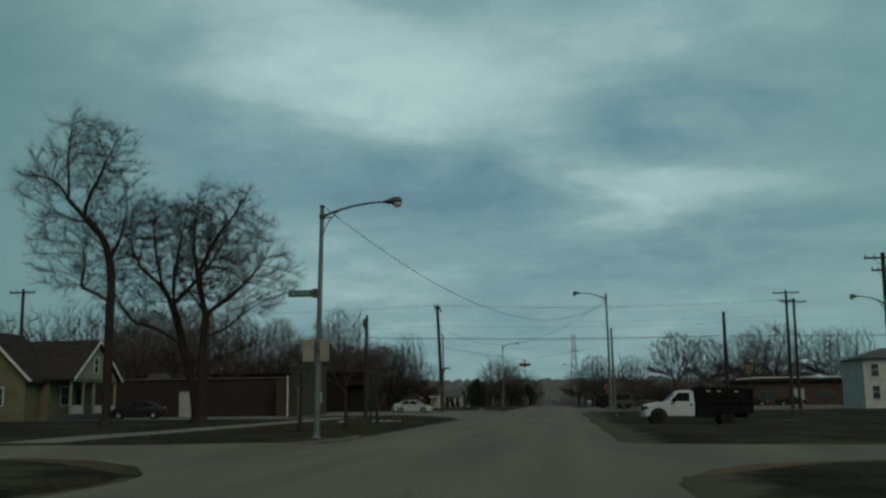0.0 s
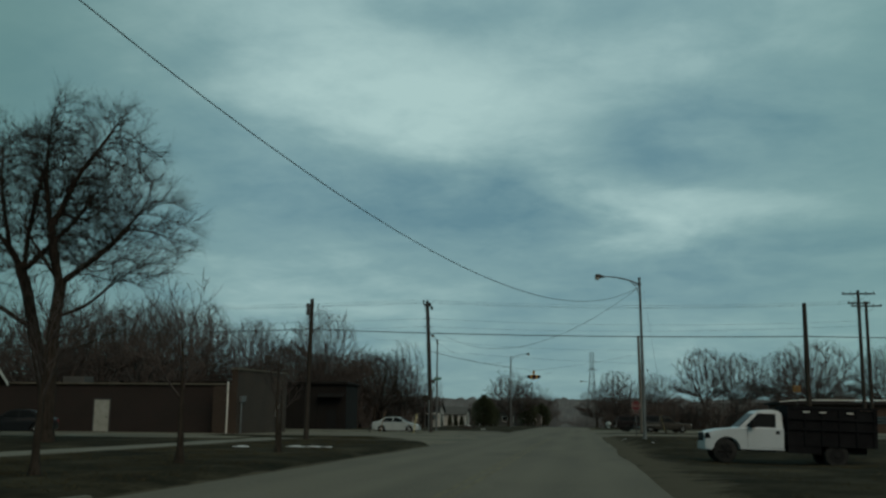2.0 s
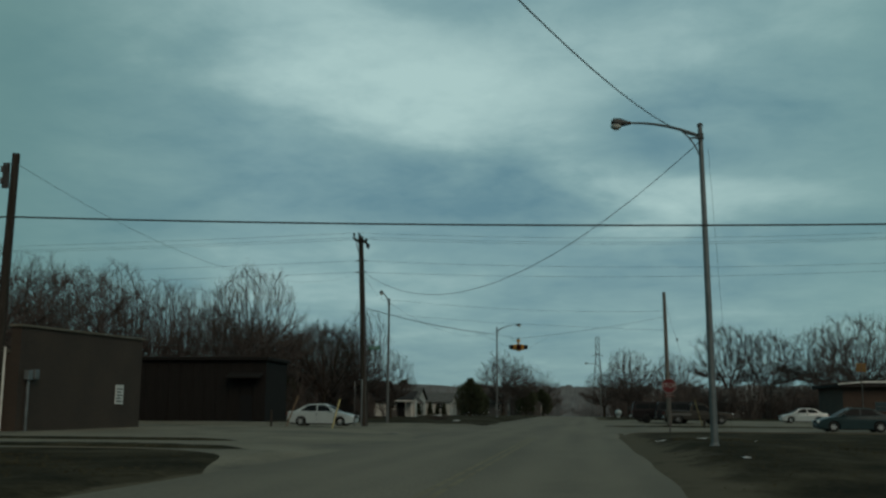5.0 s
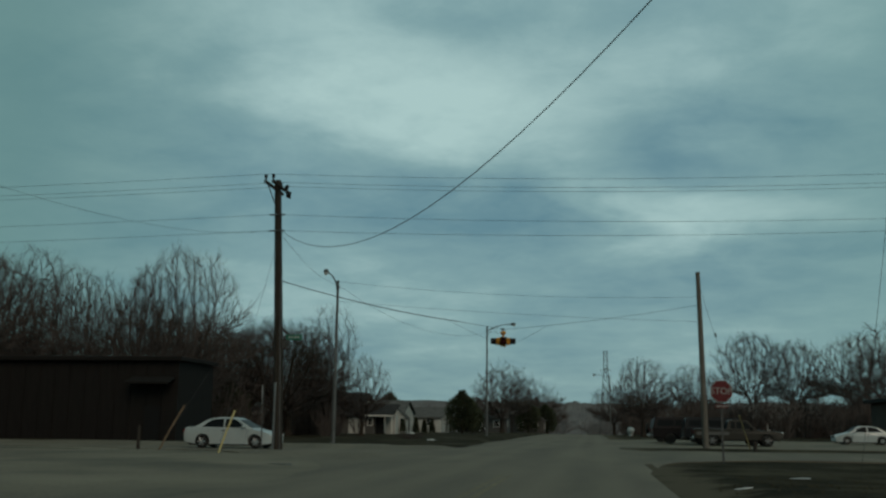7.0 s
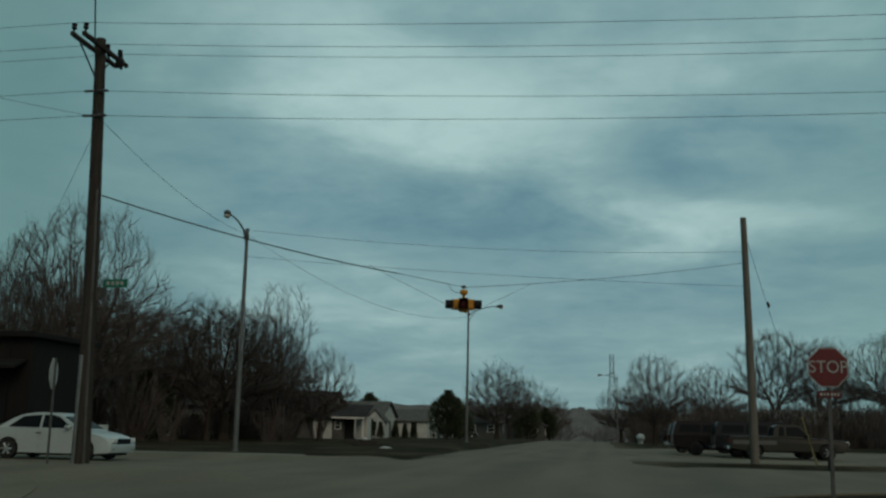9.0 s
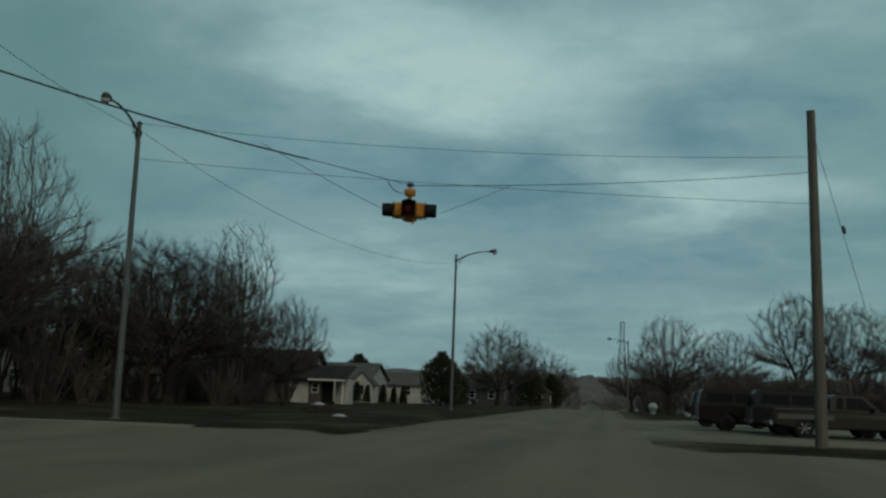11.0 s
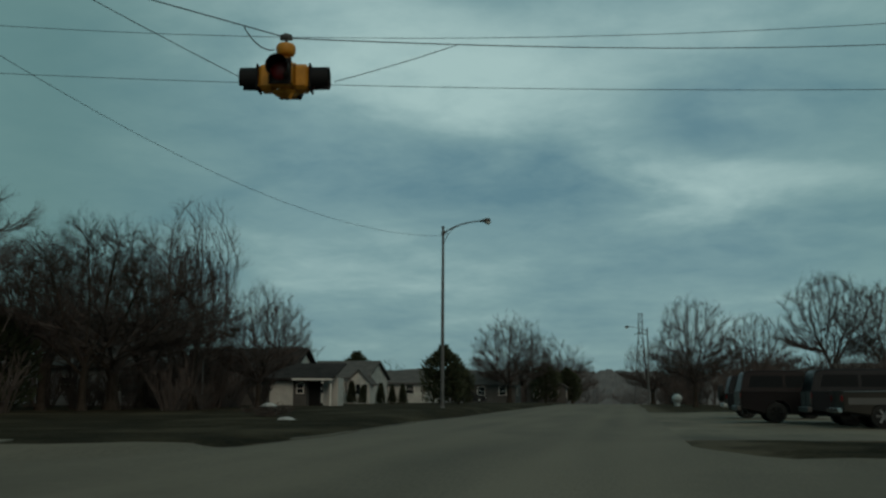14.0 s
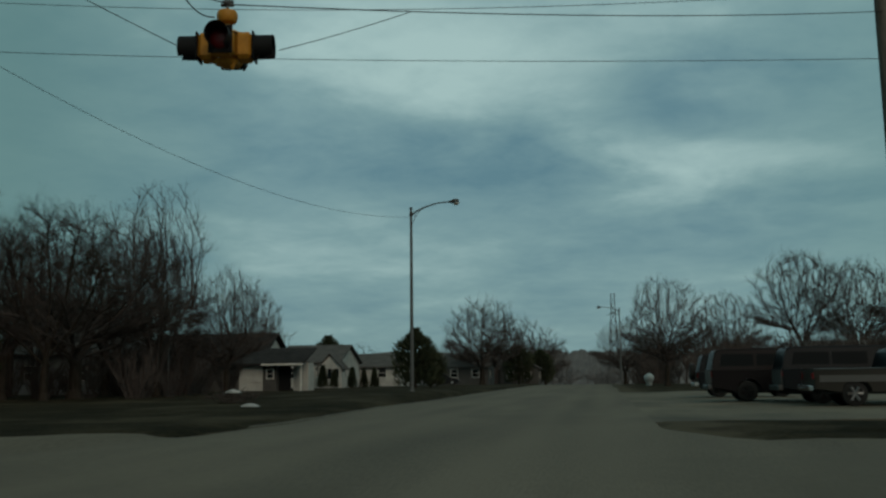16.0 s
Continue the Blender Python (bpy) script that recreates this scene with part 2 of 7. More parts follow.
def add_wheel_tracks(m, pale, lines, width):
    """Lanes polished paler by tyres, broken up along their length."""
    nt = m.node_tree
    bs = nt.nodes["Principled BSDF"]
    old = bs.inputs["Base Color"].links[0].from_socket
    co = nt.nodes.new("ShaderNodeTexCoord")
    sp = nt.nodes.new("ShaderNodeSeparateXYZ")
    nt.links.new(co.outputs["Object"], sp.inputs[0])

    def op(kind, a, b=None):
        n = nt.nodes.new("ShaderNodeMath")
        n.operation = kind
        for i, v in enumerate((a, b)):
            if isinstance(v, (int, float)):
                n.inputs[i].default_value = v
            elif v is not None:
                nt.links.new(v, n.inputs[i])
        return n.outputs[0]
    total = 0.0
    for x in lines:
        u = op("DIVIDE", op("SUBTRACT", sp.outputs[0], x), width)
        total = op("ADD", total, op("EXPONENT", op("MULTIPLY", op("MULTIPLY", u, u), -1.0)))
    mp = nt.nodes.new("ShaderNodeMapping")
    mp.inputs["Scale"].default_value = (1.0, 0.08, 1.0)
    nt.links.new(co.outputs["Object"], mp.inputs[0])
    nz = nt.nodes.new("ShaderNodeTexNoise")
    nz.inputs["Scale"].default_value, nz.inputs["Detail"].default_value = 1.1, 6
    nt.links.new(mp.outputs[0], nz.inputs["Vector"])
    mx = nt.nodes.new("ShaderNodeMix")
    mx.data_type = "RGBA"
    nt.links.new(op("MINIMUM", op("MULTIPLY", total, nz.outputs["Fac"]), 1.0), mx.inputs[0])
    nt.links.new(old, mx.inputs[6])
    mx.inputs[7].default_value = (*pale, 1)
    nt.links.new(mx.outputs[2], bs.inputs["Base Color"])


M_LOT = material("concrete_lot", (0.088, 0.076, 0.056), (0.172, 0.150, 0.113), rough=0.92, scale=0.18, fine=14.0, bump=0.25, spec=0.2)
M_WALK = material("pavement_concrete", (0.10, 0.092, 0.072), (0.175, 0.16, 0.13), rough=0.9, scale=0.6, fine=20.0, bump=0.2, spec=0.2)
add_bare_patches(M_LOT, (0.070, 0.063, 0.049))
add_bare_patches(M_ROAD, (0.088, 0.075, 0.055))
add_wheel_tracks(M_ROAD, (0.138, 0.118, 0.087), (-5.5, -4.1, -1.3, 0.1), 0.5)
M_KERB = material("kerb_concrete", (0.070, 0.064, 0.050), (0.135, 0.122, 0.098), rough=0.9, scale=1.5, fine=25.0, bump=0.3, spec=0.2)
M_YELLOW = material("worn_yellow_paint", (0.078, 0.066, 0.048), (0.175, 0.142, 0.082), rough=0.85, scale=1.2, fine=18.0, bump=0.1, spec=0.2)
M_SNOW = material("old_snow", (0.28, 0.28, 0.28), (0.60, 0.61, 0.62), rough=0.8, scale=5, fine=30, bump=0.5)
M_WOOD = material("weathered_pole_wood", (0.018, 0.016, 0.014), (0.050, 0.043, 0.037), rough=0.95, scale=3, fine=25, stretch=(6, 6, 0.4), bump=0.4, spec=0.1)
M_WOODPALE = material("pale_pole_wood", (0.070, 0.064, 0.056), (0.150, 0.138, 0.120), rough=0.95, scale=3, fine=25, stretch=(6, 6, 0.4), bump=0.4, spec=0.1)
M_STEEL = material("galvanised_steel", (0.088, 0.102, 0.106), (0.155, 0.172, 0.178), rough=0.55, metal=0.5, scale=2, fine=30, bump=0.05)
# same steel for the farther lamps, their backlit shade darkened into its colour
M_STEELBACKLIT = material("backlit_dark_steel", (0.075, 0.08, 0.08), (0.13, 0.136, 0.136), rough=0.65, metal=0.4, scale=2, fine=30, bump=0.05)
M_BLADE = material("dead_grass_blades", (0.030, 0.025, 0.014), (0.090, 0.074, 0.043), rough=1.0, scale=0.6, fine=9, bump=0, spec=0.05)
M_DARKSTEEL = material("dull_dark_steel", (0.04, 0.04, 0.04), (0.09, 0.09, 0.088), rough=0.6, metal=0.4, scale=3, fine=30, bump=0.05)
M_WIRE = plain("cable_black", (0.015, 0.016, 0.017), 0.7)
M_BARK = material("tree_bark", (0.015, 0.0125, 0.010), (0.050, 0.041, 0.034), rough=1.0, scale=3, fine=30, stretch=(4, 4, 0.7), bump=0.6, spec=0.05)
M_TWIG = material("bare_twigs", (0.031, 0.0258, 0.0240), (0.075, 0.063, 0.0585), rough=1.0, scale=0.8, fine=6, bump=0, spec=0.05, jitter=0.15)
# twigs of the farthest woods, with distance haze painted into their colour
M_TWIGHAZE = material("haze_paled_twigs", (0.090, 0.084, 0.084), (0.150, 0.140, 0.140), rough=1.0, scale=0.8, fine=6, bump=0, spec=0.05)
M_BOARD = material("weathered_beige_board", (0.17, 0.155, 0.11), (0.25, 0.23, 0.17), rough=0.7, scale=3, fine=20, bump=0.05)
M_BRICK = brick_material("brown_brick", (0.058, 0.034, 0.021), (0.042, 0.026, 0.017), (0.040, 0.031, 0.023))
M_BRICKRED = brick_material("red_brick", (0.024, 0.0115, 0.0082), (0.016, 0.0088, 0.0066), (0.014, 0.011, 0.009))
M_BRICKORANGE = brick_material("orange_brick", (0.075, 0.042, 0.028), (0.055, 0.033, 0.023), (0.055, 0.046, 0.038))
M_DARKWOOD = material("dark_stained_cladding", (0.005, 0.0042, 0.004), (0.011, 0.009, 0.008), rough=0.85, scale=1.2, fine=12, stretch=(4, 4, 0.5), bump=0.2, spec=0.2)
M_TRIM = material("pale_painted_trim", (0.42, 0.42, 0.39), (0.62, 0.61, 0.57), rough=0.6, scale=3, fine=20, bump=0.05)
M_WHITEWALL = material("white_painted_siding", (0.27, 0.275, 0.26), (0.42, 0.42, 0.39), rough=0.7, scale=1.2, fine=14, bump=0.05)
M_CREAM = material("cream_siding", (0.088, 0.083, 0.048), (0.140, 0.132, 0.080), rough=0.7, scale=1.2, fine=14, bump=0.05)
M_GREYSIDING = material("grey_siding", (0.040, 0.039, 0.037), (0.074, 0.072, 0.068), rough=0.75, scale=1.2, fine=14, bump=0.05)
M_PALEBLUE = material("pale_blue_grey_siding", (0.15, 0.165, 0.17), (0.23, 0.25, 0.255), rough=0.75, scale=1.2, fine=14, bump=0.05)
M_ROOFDARK = material("dark_shingle_roof", (0.014, 0.013, 0.013), (0.036, 0.033, 0.032), rough=0.95, scale=1.5, fine=16, bump=0.35, spec=0.1)
M_ROOFGREY = material("grey_shingle_roof", (0.055, 0.054, 0.052), (0.105, 0.10, 0.095), rough=0.95, scale=1.5, fine=16, bump=0.35, spec=0.1)
M_ROOFBROWN = material("brown_shingle_roof", (0.020, 0.016, 0.0155), (0.042, 0.034, 0.032), rough=0.95, scale=1.5, fine=16, bump=0.35, spec=0.1)
M_GLASS = plain("dark_window_glass", (0.012, 0.015, 0.017), 0.08, spec=0.6)
M_DOORPALE = material("pale_door_paint", (0.20, 0.205, 0.18), (0.29, 0.295, 0.27), rough=0.6, scale=3, fine=20, bump=0.05)
M_EVERGREEN = material("evergreen_foliage", (0.010, 0.014, 0.009), (0.040, 0.048, 0.028), rough=1.0, scale=3, fine=12, bump=0, spec=0.1, jitter=0.2)
M_SIGNORANGE = material("faded_orange_board", (0.10, 0.055, 0.02), (0.16, 0.09, 0.03), rough=0.7, scale=3, fine=20, bump=0.02)
M_RED = material("sign_red", (0.068, 0.006, 0.008), (0.100, 0.009, 0.011), rough=0.5, scale=3, fine=20, bump=0.02)
M_SIGNDULL = material("dull_sign_white", (0.17, 0.17, 0.165), (0.26, 0.26, 0.25), rough=0.6, scale=5, fine=25, bump=0.02)
M_PLATE = material("dark_red_plate", (0.045, 0.009, 0.009), (0.075, 0.014, 0.014), rough=0.6, scale=5, fine=25, bump=0.02)
M_SIGNWHITE = material("sign_white", (0.42, 0.42, 0.40), (0.54, 0.54, 0.52), rough=0.5, scale=3, fine=20, bump=0.02)
M_SIGNGREEN = material("sign_green", (0.010, 0.085, 0.055), (0.016, 0.125, 0.08), rough=0.5, scale=3, fine=20, bump=0.02)
M_SIGNBACK = material("sign_back_aluminium", (0.36, 0.36, 0.34), (0.48, 0.48, 0.45), rough=0.5, metal=0.3, scale=3, fine=20, bump=0.02)
M_SIGYELLOW = material("signal_yellow_paint", (0.30, 0.13, 0.012), (0.46, 0.21, 0.022), rough=0.55, scale=4, fine=20, bump=0.05)
M_BLACK = plain("black_paint", (0.007, 0.007, 0.0075), 0.65, spec=0.15)
M_REDLENS = plain("unlit_red_lens", (0.055, 0.004, 0.005), 0.35, spec=0.2)
M_RUBBER = material("tyre_rubber", (0.012, 0.012, 0.012), (0.028, 0.028, 0.027), rough=0.9, scale=5, fine=30, bump=0.1, spec=0.2)
M_RIM = plain("wheel_rim_metal", (0.20, 0.20, 0.20), 0.45, 0.7)
M_ALLOY = plain("pale_alloy_wheel", (0.40, 0.41, 0.41), 0.35, 0.7)
M_RIMDARK = plain("dull_wheel_metal", (0.016, 0.016, 0.016), 0.8, 0.0, spec=0.1)
M_LAMPGLASS = plain("lamp_refractor", (0.42, 0.43, 0.40), 0.3, spec=0.6)
# air haze is mixed into this pale blue-grey base colour
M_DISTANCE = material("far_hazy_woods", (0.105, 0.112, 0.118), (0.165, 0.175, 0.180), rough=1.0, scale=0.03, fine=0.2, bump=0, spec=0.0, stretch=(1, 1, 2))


# ---- building tools ----
class Builder:
    """Collects plain pieces of one mesh."""

    def __init__(self):
        self.v, self.f = [], []

    def add(self, verts, faces):
        k = len(self.v)
        self.v.extend([tuple(p) for p in verts])
        self.f.extend([tuple(i + k for i in q) for q in faces])
        return self

    def box(self, x0, y0, z0, x1, y1, z1, c=0.0):
        """A box; c bevels its edges."""
        if c <= 0:
            return self.add([(x, y, z) for z in (z0, z1) for y in (y0, y1) for x in (x0, x1)],
                            [(0, 2, 3, 1), (4, 5, 7, 6), (0, 1, 5, 4), (2, 6, 7, 3), (0, 4, 6, 2), (1, 3, 7, 5)])
        bm = bmesh.new()
        bmesh.ops.create_cube(bm, size=1.0)
        for p in bm.verts:
            p.co = Vector(((x0 + x1) / 2 + p.co.x * (x1 - x0), (y0 + y1) / 2 + p.co.y * (y1 - y0), (z0 + z1) / 2 + p.co.z * (z1 - z0)))
        bmesh.ops.bevel(bm, geom=bm.edges[:], offset=c, segments=1, affect="EDGES")
        bm.verts.index_update()
        self.add([p.co[:] for p in bm.verts], [[p.index for p in q.verts] for q in bm.faces])
        bm.free()
        return self

    def tube(self, pts, radii, n=6, cap=True):
        """A tapered round bar along pts."""
        pts = [Vector(p) for p in pts]
        if not hasattr(radii, "__len__"):
            radii = [radii] * len(pts)
        k = len(self.v)
        ref = None
        for i, p in enumerate(pts):
            d = (pts[min(i + 1, len(pts) - 1)] - pts[max(i - 1, 0)]).normalized()
            if ref is None:
                ref = d.orthogonal().normalized()
            a = ref - d * ref.dot(d)
            a = a.normalized() if a.length > 1e-6 else d.orthogonal().normalized()
            ref = a
            b = d.cross(a)
            for j in range(n):
                w = 2 * math.pi * j / n
                q = p + (a * math.cos(w) + b * math.sin(w)) * radii[i]
                self.v.append((q.x, q.y, q.z))
        for i in range(len(pts) - 1):
            for j in range(n):
                j2 = (j + 1) % n
                self.f.append((k + i * n + j, k + i * n + j2, k + (i + 1) * n + j2, k + (i + 1) * n + j))
        if cap:
            self.f.append(tuple(k + j for j in reversed(range(n))))
            self.f.append(tuple(k + (len(pts) - 1) * n + j for j in range(n)))
        return self

    def prism(self, poly, axis, a, b):
        """A flat outline (pairs) drawn out along axis from a to b."""
        def put(p, w):
            return {"x": (w, p[0], p[1]), "y": (p[0], w, p[1]), "z": (p[0], p[1], w)}[axis]
        n = len(poly)
        self.add([put(p, a) for p in poly] + [put(p, b) for p in poly],
                 [tuple(range(n)), tuple(range(2 * n - 1, n - 1, -1))] + [(i, i + n, (i + 1) % n + n, (i + 1) % n) for i in range(n)])
        return self

    def data(self, name, mat, smooth=False):
        me = bpy.data.meshes.new(name)
        me.from_pydata(self.v, [], self.f)
        bm = bmesh.new()
        bm.from_mesh(me)
        if len(bm.faces) < 60000:
            bmesh.ops.recalc_face_normals(bm, faces=bm.faces[:])
        bm.to_mesh(me)
        bm.free()
        me.materials.append(mat)
        if smooth:
            me.polygons.foreach_set("use_smooth", [True] * len(me.polygons))
            me.set_sharp_from_angle(angle=radians(40))
        me.update()
        return me


def part(name, bd, mat, parent=None, label="", smooth=False, at=None):
    ob = new(name, bd.data(name, mat, smooth))
    if parent is not None:
        ob.parent = parent
    if at is not None:
        ob.matrix_basis = at
    if label:
        tagged(ob, label)
    return ob


def thing(name, label, category, m, group="", kind=""):
    """An Empty at the base of a thing, which parents its parts."""
    ob = new(name)
    ob.empty_display_size = 0.3
    ob.matrix_basis = m
    return tagged(ob, label, category, group, kind)


def smoothstep(a, b, x):
    t = min(1.0, max(0.0, (x - a) / (b - a)))
    return t * t * (3 - 2 * t)


def bump2(x, y, cx, cy, sx, sy):
    return math.exp(-((x - cx) / sx) ** 2 - ((y - cy) / sy) ** 2)


def edge_shift(y):
    """The roadway widens to the west beyond the crossing."""
    return 0.65 * smoothstep(124, 146, y)


def profile(y):
    """Height of the roadway along its length: level, then falling away past the crest."""
    if y < 215:
        return 0.0
    d = y - 215
    return -0.00016 * d * d if d < 60 else -0.576 - 0.0192 * (d - 60) if d < 330 else -5.76 - 0.002 * (d - 330)


def yard_level(x):
    """The western yard climbs gently from the roadway."""
    return -0.006 + 0.1 * smoothstep(-7.15, -13, x)


def land(x, y):
    """Height of the open ground beside the paving."""
    z = profile(y)
    left, right = smoothstep(-6.9, -8.2, x + edge_shift(y)), smoothstep(1.5, 2.9, x)
    # the eastern lot runs into the roadway without a step
    right *= 1 - 0.85 * smoothstep(125, 130, y) * (1 - smoothstep(165, 172, y)) * (1 - smoothstep(5, 11, x))
    z += left * (0.10 + 0.025 * noise.noise((x * 0.2, y * 0.2, 0)))
    z += right * (0.015 + 0.04 * noise.noise((x * 0.2, y * 0.2, 3)))
    z += right * (0.28 * bump2(x, y, 4.0, 78, 3.5, 9) - 0.29 * bump2(x, y, 7.0, 57.8, 6, 7) + 0.015)
    z += left * (0.25 * bump2(x, y, -10.5, 157, 4, 14) + 0.02)
    # under the roadways the ground lies lower than the paving
    under = smoothstep(-7.5, -6.9, x + edge_shift(y)) * (1 - smoothstep(0.9, 1.3, x))
    mouth = lambda d, k: k * math.exp(-d * d / 7.0)
    for lo, hi, east, flare in ((18.5, 25.4, False, 4.0), (18.8, 24.2, True, 4.0), (106.5, 118.8, False, 4.0), (105.2, 120.5, True, 4.0)):
        d = max(0.0, x - 1.2) if east else max(0.0, -7.15 - edge_shift(y) - x)
        if d > 0:
            f = mouth(d, flare)
            under = max(under, smoothstep(lo - f + 0.4, lo - f + 1.5, y) * (1 - smoothstep(hi + f - 1.5, hi + f - 0.4, y)))
    if x > 0.9:
        under = max(under, smoothstep(127.6, 129.2, y) * (1 - smoothstep(166.4, 168, y)) * (1 - smoothstep(38, 40, x)))
    z = z * (1 - under) + (profile(y) - 0.10) * under
    if -62 < x < -6.9 and 73 < y < 105:
        # below the western yard
        k = smoothstep(73.5, 75, y) * (1 - smoothstep(103, 104.5, y))
        z += (yard_level(x) - 0.06 - z) * k
    return z


# ---- ground ----
def ground_sheet():
    xs = sorted(set([-900, -500, -300, -200, -140, -100] + [round(-80 + 2.0 * i, 2) for i in range(26)] + [round(-28 + 0.7 * i, 2) for i in range(77)] + [28, 32, 38, 46, 56, 70, 90, 120, 170, 250, 400, 900]))
    ys = sorted(set([-700, -300, -120, -60, -30] + [round(-15 + 0.6 * i, 2) for i in range(335)] + [190 + 5 * i for i in range(30)] + [360, 400, 450, 500, 550, 620, 700, 800, 1000, 1400, 2200]))
    verts = [(x, y, land(x, y)) for y in ys for x in xs]
    n = len(xs)
    faces = [(j * n + i, j * n + i + 1, (j + 1) * n + i + 1, (j + 1) * n + i) for j in range(len(ys) - 1) for i in range(n - 1)]
    b = Builder().add(verts, faces)
    return tagged(part("ground", b, M_GRASS, smooth=True), "dead brown winter grass and bare dirt", "ground", kind="structure")


ground_sheet()


def spline(pts, n):
    """n + 1 points evenly along a smooth line through pts, with tangents by chord length so that it never loops."""
    p = [Vector(q) for q in pts]
    t = [0.0]
    for a, b in zip(p, p[1:]):
        t.append(t[-1] + max(1e-6, (b - a).length))
    slope = []
    for i in range(len(p)):
        a, b = max(i - 1, 0), min(i + 1, len(p) - 1)
        if 0 < i < len(p) - 1:
            h0, h1 = t[i] - t[i - 1], t[i + 1] - t[i]
            slope.append(((p[i] - p[i - 1]) * (h1 / h0) + (p[i + 1] - p[i]) * (h0 / h1)) / (h0 + h1))
        else:
            slope.append((p[b] - p[a]) / (t[b] - t[a]))
    fine = []
    for i in range(len(p) - 1):
        h = t[i + 1] - t[i]
        for k in range(16):
            u = k / 16
            fine.append(p[i] * (2 * u ** 3 - 3 * u * u + 1) + slope[i] * (h * (u ** 3 - 2 * u * u + u)) + p[i + 1] * (3 * u * u - 2 * u ** 3) + slope[i + 1] * (h * (u ** 3 - u * u)))
    fine.append(p[-1])
    d = [0.0]
    for a, b in zip(fine, fine[1:]):
        d.append(d[-1] + (b - a).length)
    out = []
    j = 0
    for i in range(n + 1):
        s = d[-1] * i / n
        while j < len(d) - 2 and d[j + 1] < s:
            j += 1
        w = (s - d[j]) / max(1e-9, d[j + 1] - d[j])
        out.append(fine[j].lerp(fine[j + 1], w))
    return out


def ribbon(name, label, category, a, b, n, m, z, mat):
    """A paved sheet between two edge lines, with a skirt so that its rim is a real step."""
    ea, eb = spline(a, n), spline(b, n)
    verts, faces = [], []
    for p, q in zip(ea, eb):
        for k in range(m + 1):
            w = p.lerp(q, k / m)
            verts.append((w.x, w.y, z(w.x, w.y)))
    c = m + 1
    for i in range(n):
        for k in range(m):
            faces.append((i * c + k, i * c + k + 1, (i + 1) * c + k + 1, (i + 1) * c + k))
    rim = [i * c for i in range(n + 1)] + [n * c + k for k in range(1, c)] + [i * c + m for i in range(n - 1, -1, -1)] + [k for k in range(m - 1, 0, -1)]
    base = len(verts)
    verts += [(verts[i][0], verts[i][1], verts[i][2] - 0.3) for i in rim]
    for i in range(len(rim)):
        j = (i + 1) % len(rim)
        faces.append((rim[i], rim[j], base + j, base + i))
    ob = part(name, Builder().add(verts, faces), mat, smooth=True)
    return tagged(ob, label, category, kind="structure")


def on_road(dz=0.0):
    return lambda x, y: profile(y) + dz


def on_land(dz):
    return lambda x, y: max(land(x, y), -0.02 + profile(y)) + dz


def above_land(dz):
    """Paving that clears the uneven ground all round each of its points."""
    return lambda x, y: max(max(land(x + u, y + v) for u in (-0.7, 0, 0.7) for v in (-0.7, 0, 0.7)) + dz, profile(y) - 0.03 + dz)


def street_z(x, y):
    # dips under the edge of the main road where the two meet
    w = max(smoothstep(1.3, 2.6, x), smoothstep(-7.5, -8.8, x + edge_shift(y)))
    z = profile(y) - 0.004
    return z + w * max(0.0, above_land(0.024)(x, y) - z)


road_ys = [-60, -40, -20] + [2.0 * i for i in range(125)] + [255, 270, 290, 320, 360, 400, 450, 520, 600, 700]


def ragged(x, y, k):
    """Road edges broken by the verge between the crossings."""
    return x + (0.22 * noise.noise((k, y * 0.13, 0)) + 0.05 * noise.noise((k, y * 0.6, 4))) * smoothstep(31, 36, y) * (1 - smoothstep(80, 86, y)) + 0.25 * noise.noise((k, y * 0.13, 0)) * smoothstep(132, 140, y) - (edge_shift(y) if x < 0 else 0.0)


ribbon("main_road", "worn grey asphalt two-lane street with faint patches", "road", [(ragged(-7.15, y, 1.5), y, 0) for y in road_ys], [(ragged(1.2, y, 7.5), y, 0) for y in road_ys], 420, 4, on_road(), M_ROAD)
# first side street
ribbon("side_street_west", "worn asphalt side street mouth", "road",
       [(-120, 26.4, 0), (-30, 25.6, 0), (-16, 25.4, 0), (-10.5, 25.4, 0), (-8.4, 26.6, 0), (-7.3, 29.5, 0), (-6.9, 32, 0)],
       [(-120, 18.6, 0), (-30, 18.6, 0), (-16, 18.6, 0), (-10, 18.2, 0), (-8.0, 17.0, 0), (-7.2, 14.6, 0), (-6.9, 11.5, 0)], 80, 12, street_z, M_ROAD)
ribbon("side_street_east", "worn asphalt side street mouth", "road",
       [(0.9, 30, 0), (1.4, 27.5, 0), (2.6, 25.6, 0), (6, 24.4, 0), (15, 24.0, 0), (120, 24, 0)],
       [(0.9, 12, 0), (1.5, 15.0, 0), (2.6, 17.3, 0), (6, 18.6, 0), (15, 19, 0), (120, 19, 0)], 80, 12, street_z, M_ROAD)
# second crossing
ribbon("cross_street_west", "worn asphalt cross street", "road",
       [(-90, 119.0, 0), (-50, 118.8, 0), (-20, 118.7, 0), (-12, 118.7, 0), (-9.8, 119.3, 0), (-8.4, 121.2, 0), (-7.5, 124.6, 0), (-7.0, 129.4, 0)],
       [(-90, 107, 0), (-50, 106.5, 0), (-20, 106, 0), (-15, 104.5, 0), (-11, 100, 0), (-8.4, 94, 0), (-6.9, 88, 0)], 110, 18, street_z, M_ROAD)
ribbon("cross_street_east", "worn asphalt cross street", "road",
       [(0.9, 127.5, 0), (1.5, 123.5, 0), (2.6, 121, 0), (5, 120.3, 0), (20, 120.6, 0), (90, 121, 0)],
       [(0.9, 92, 0), (1.5, 97, 0), (2.4, 101.8, 0), (4.4, 104.6, 0), (20, 105.6, 0), (90, 106, 0)], 110, 18, street_z, M_ROAD)
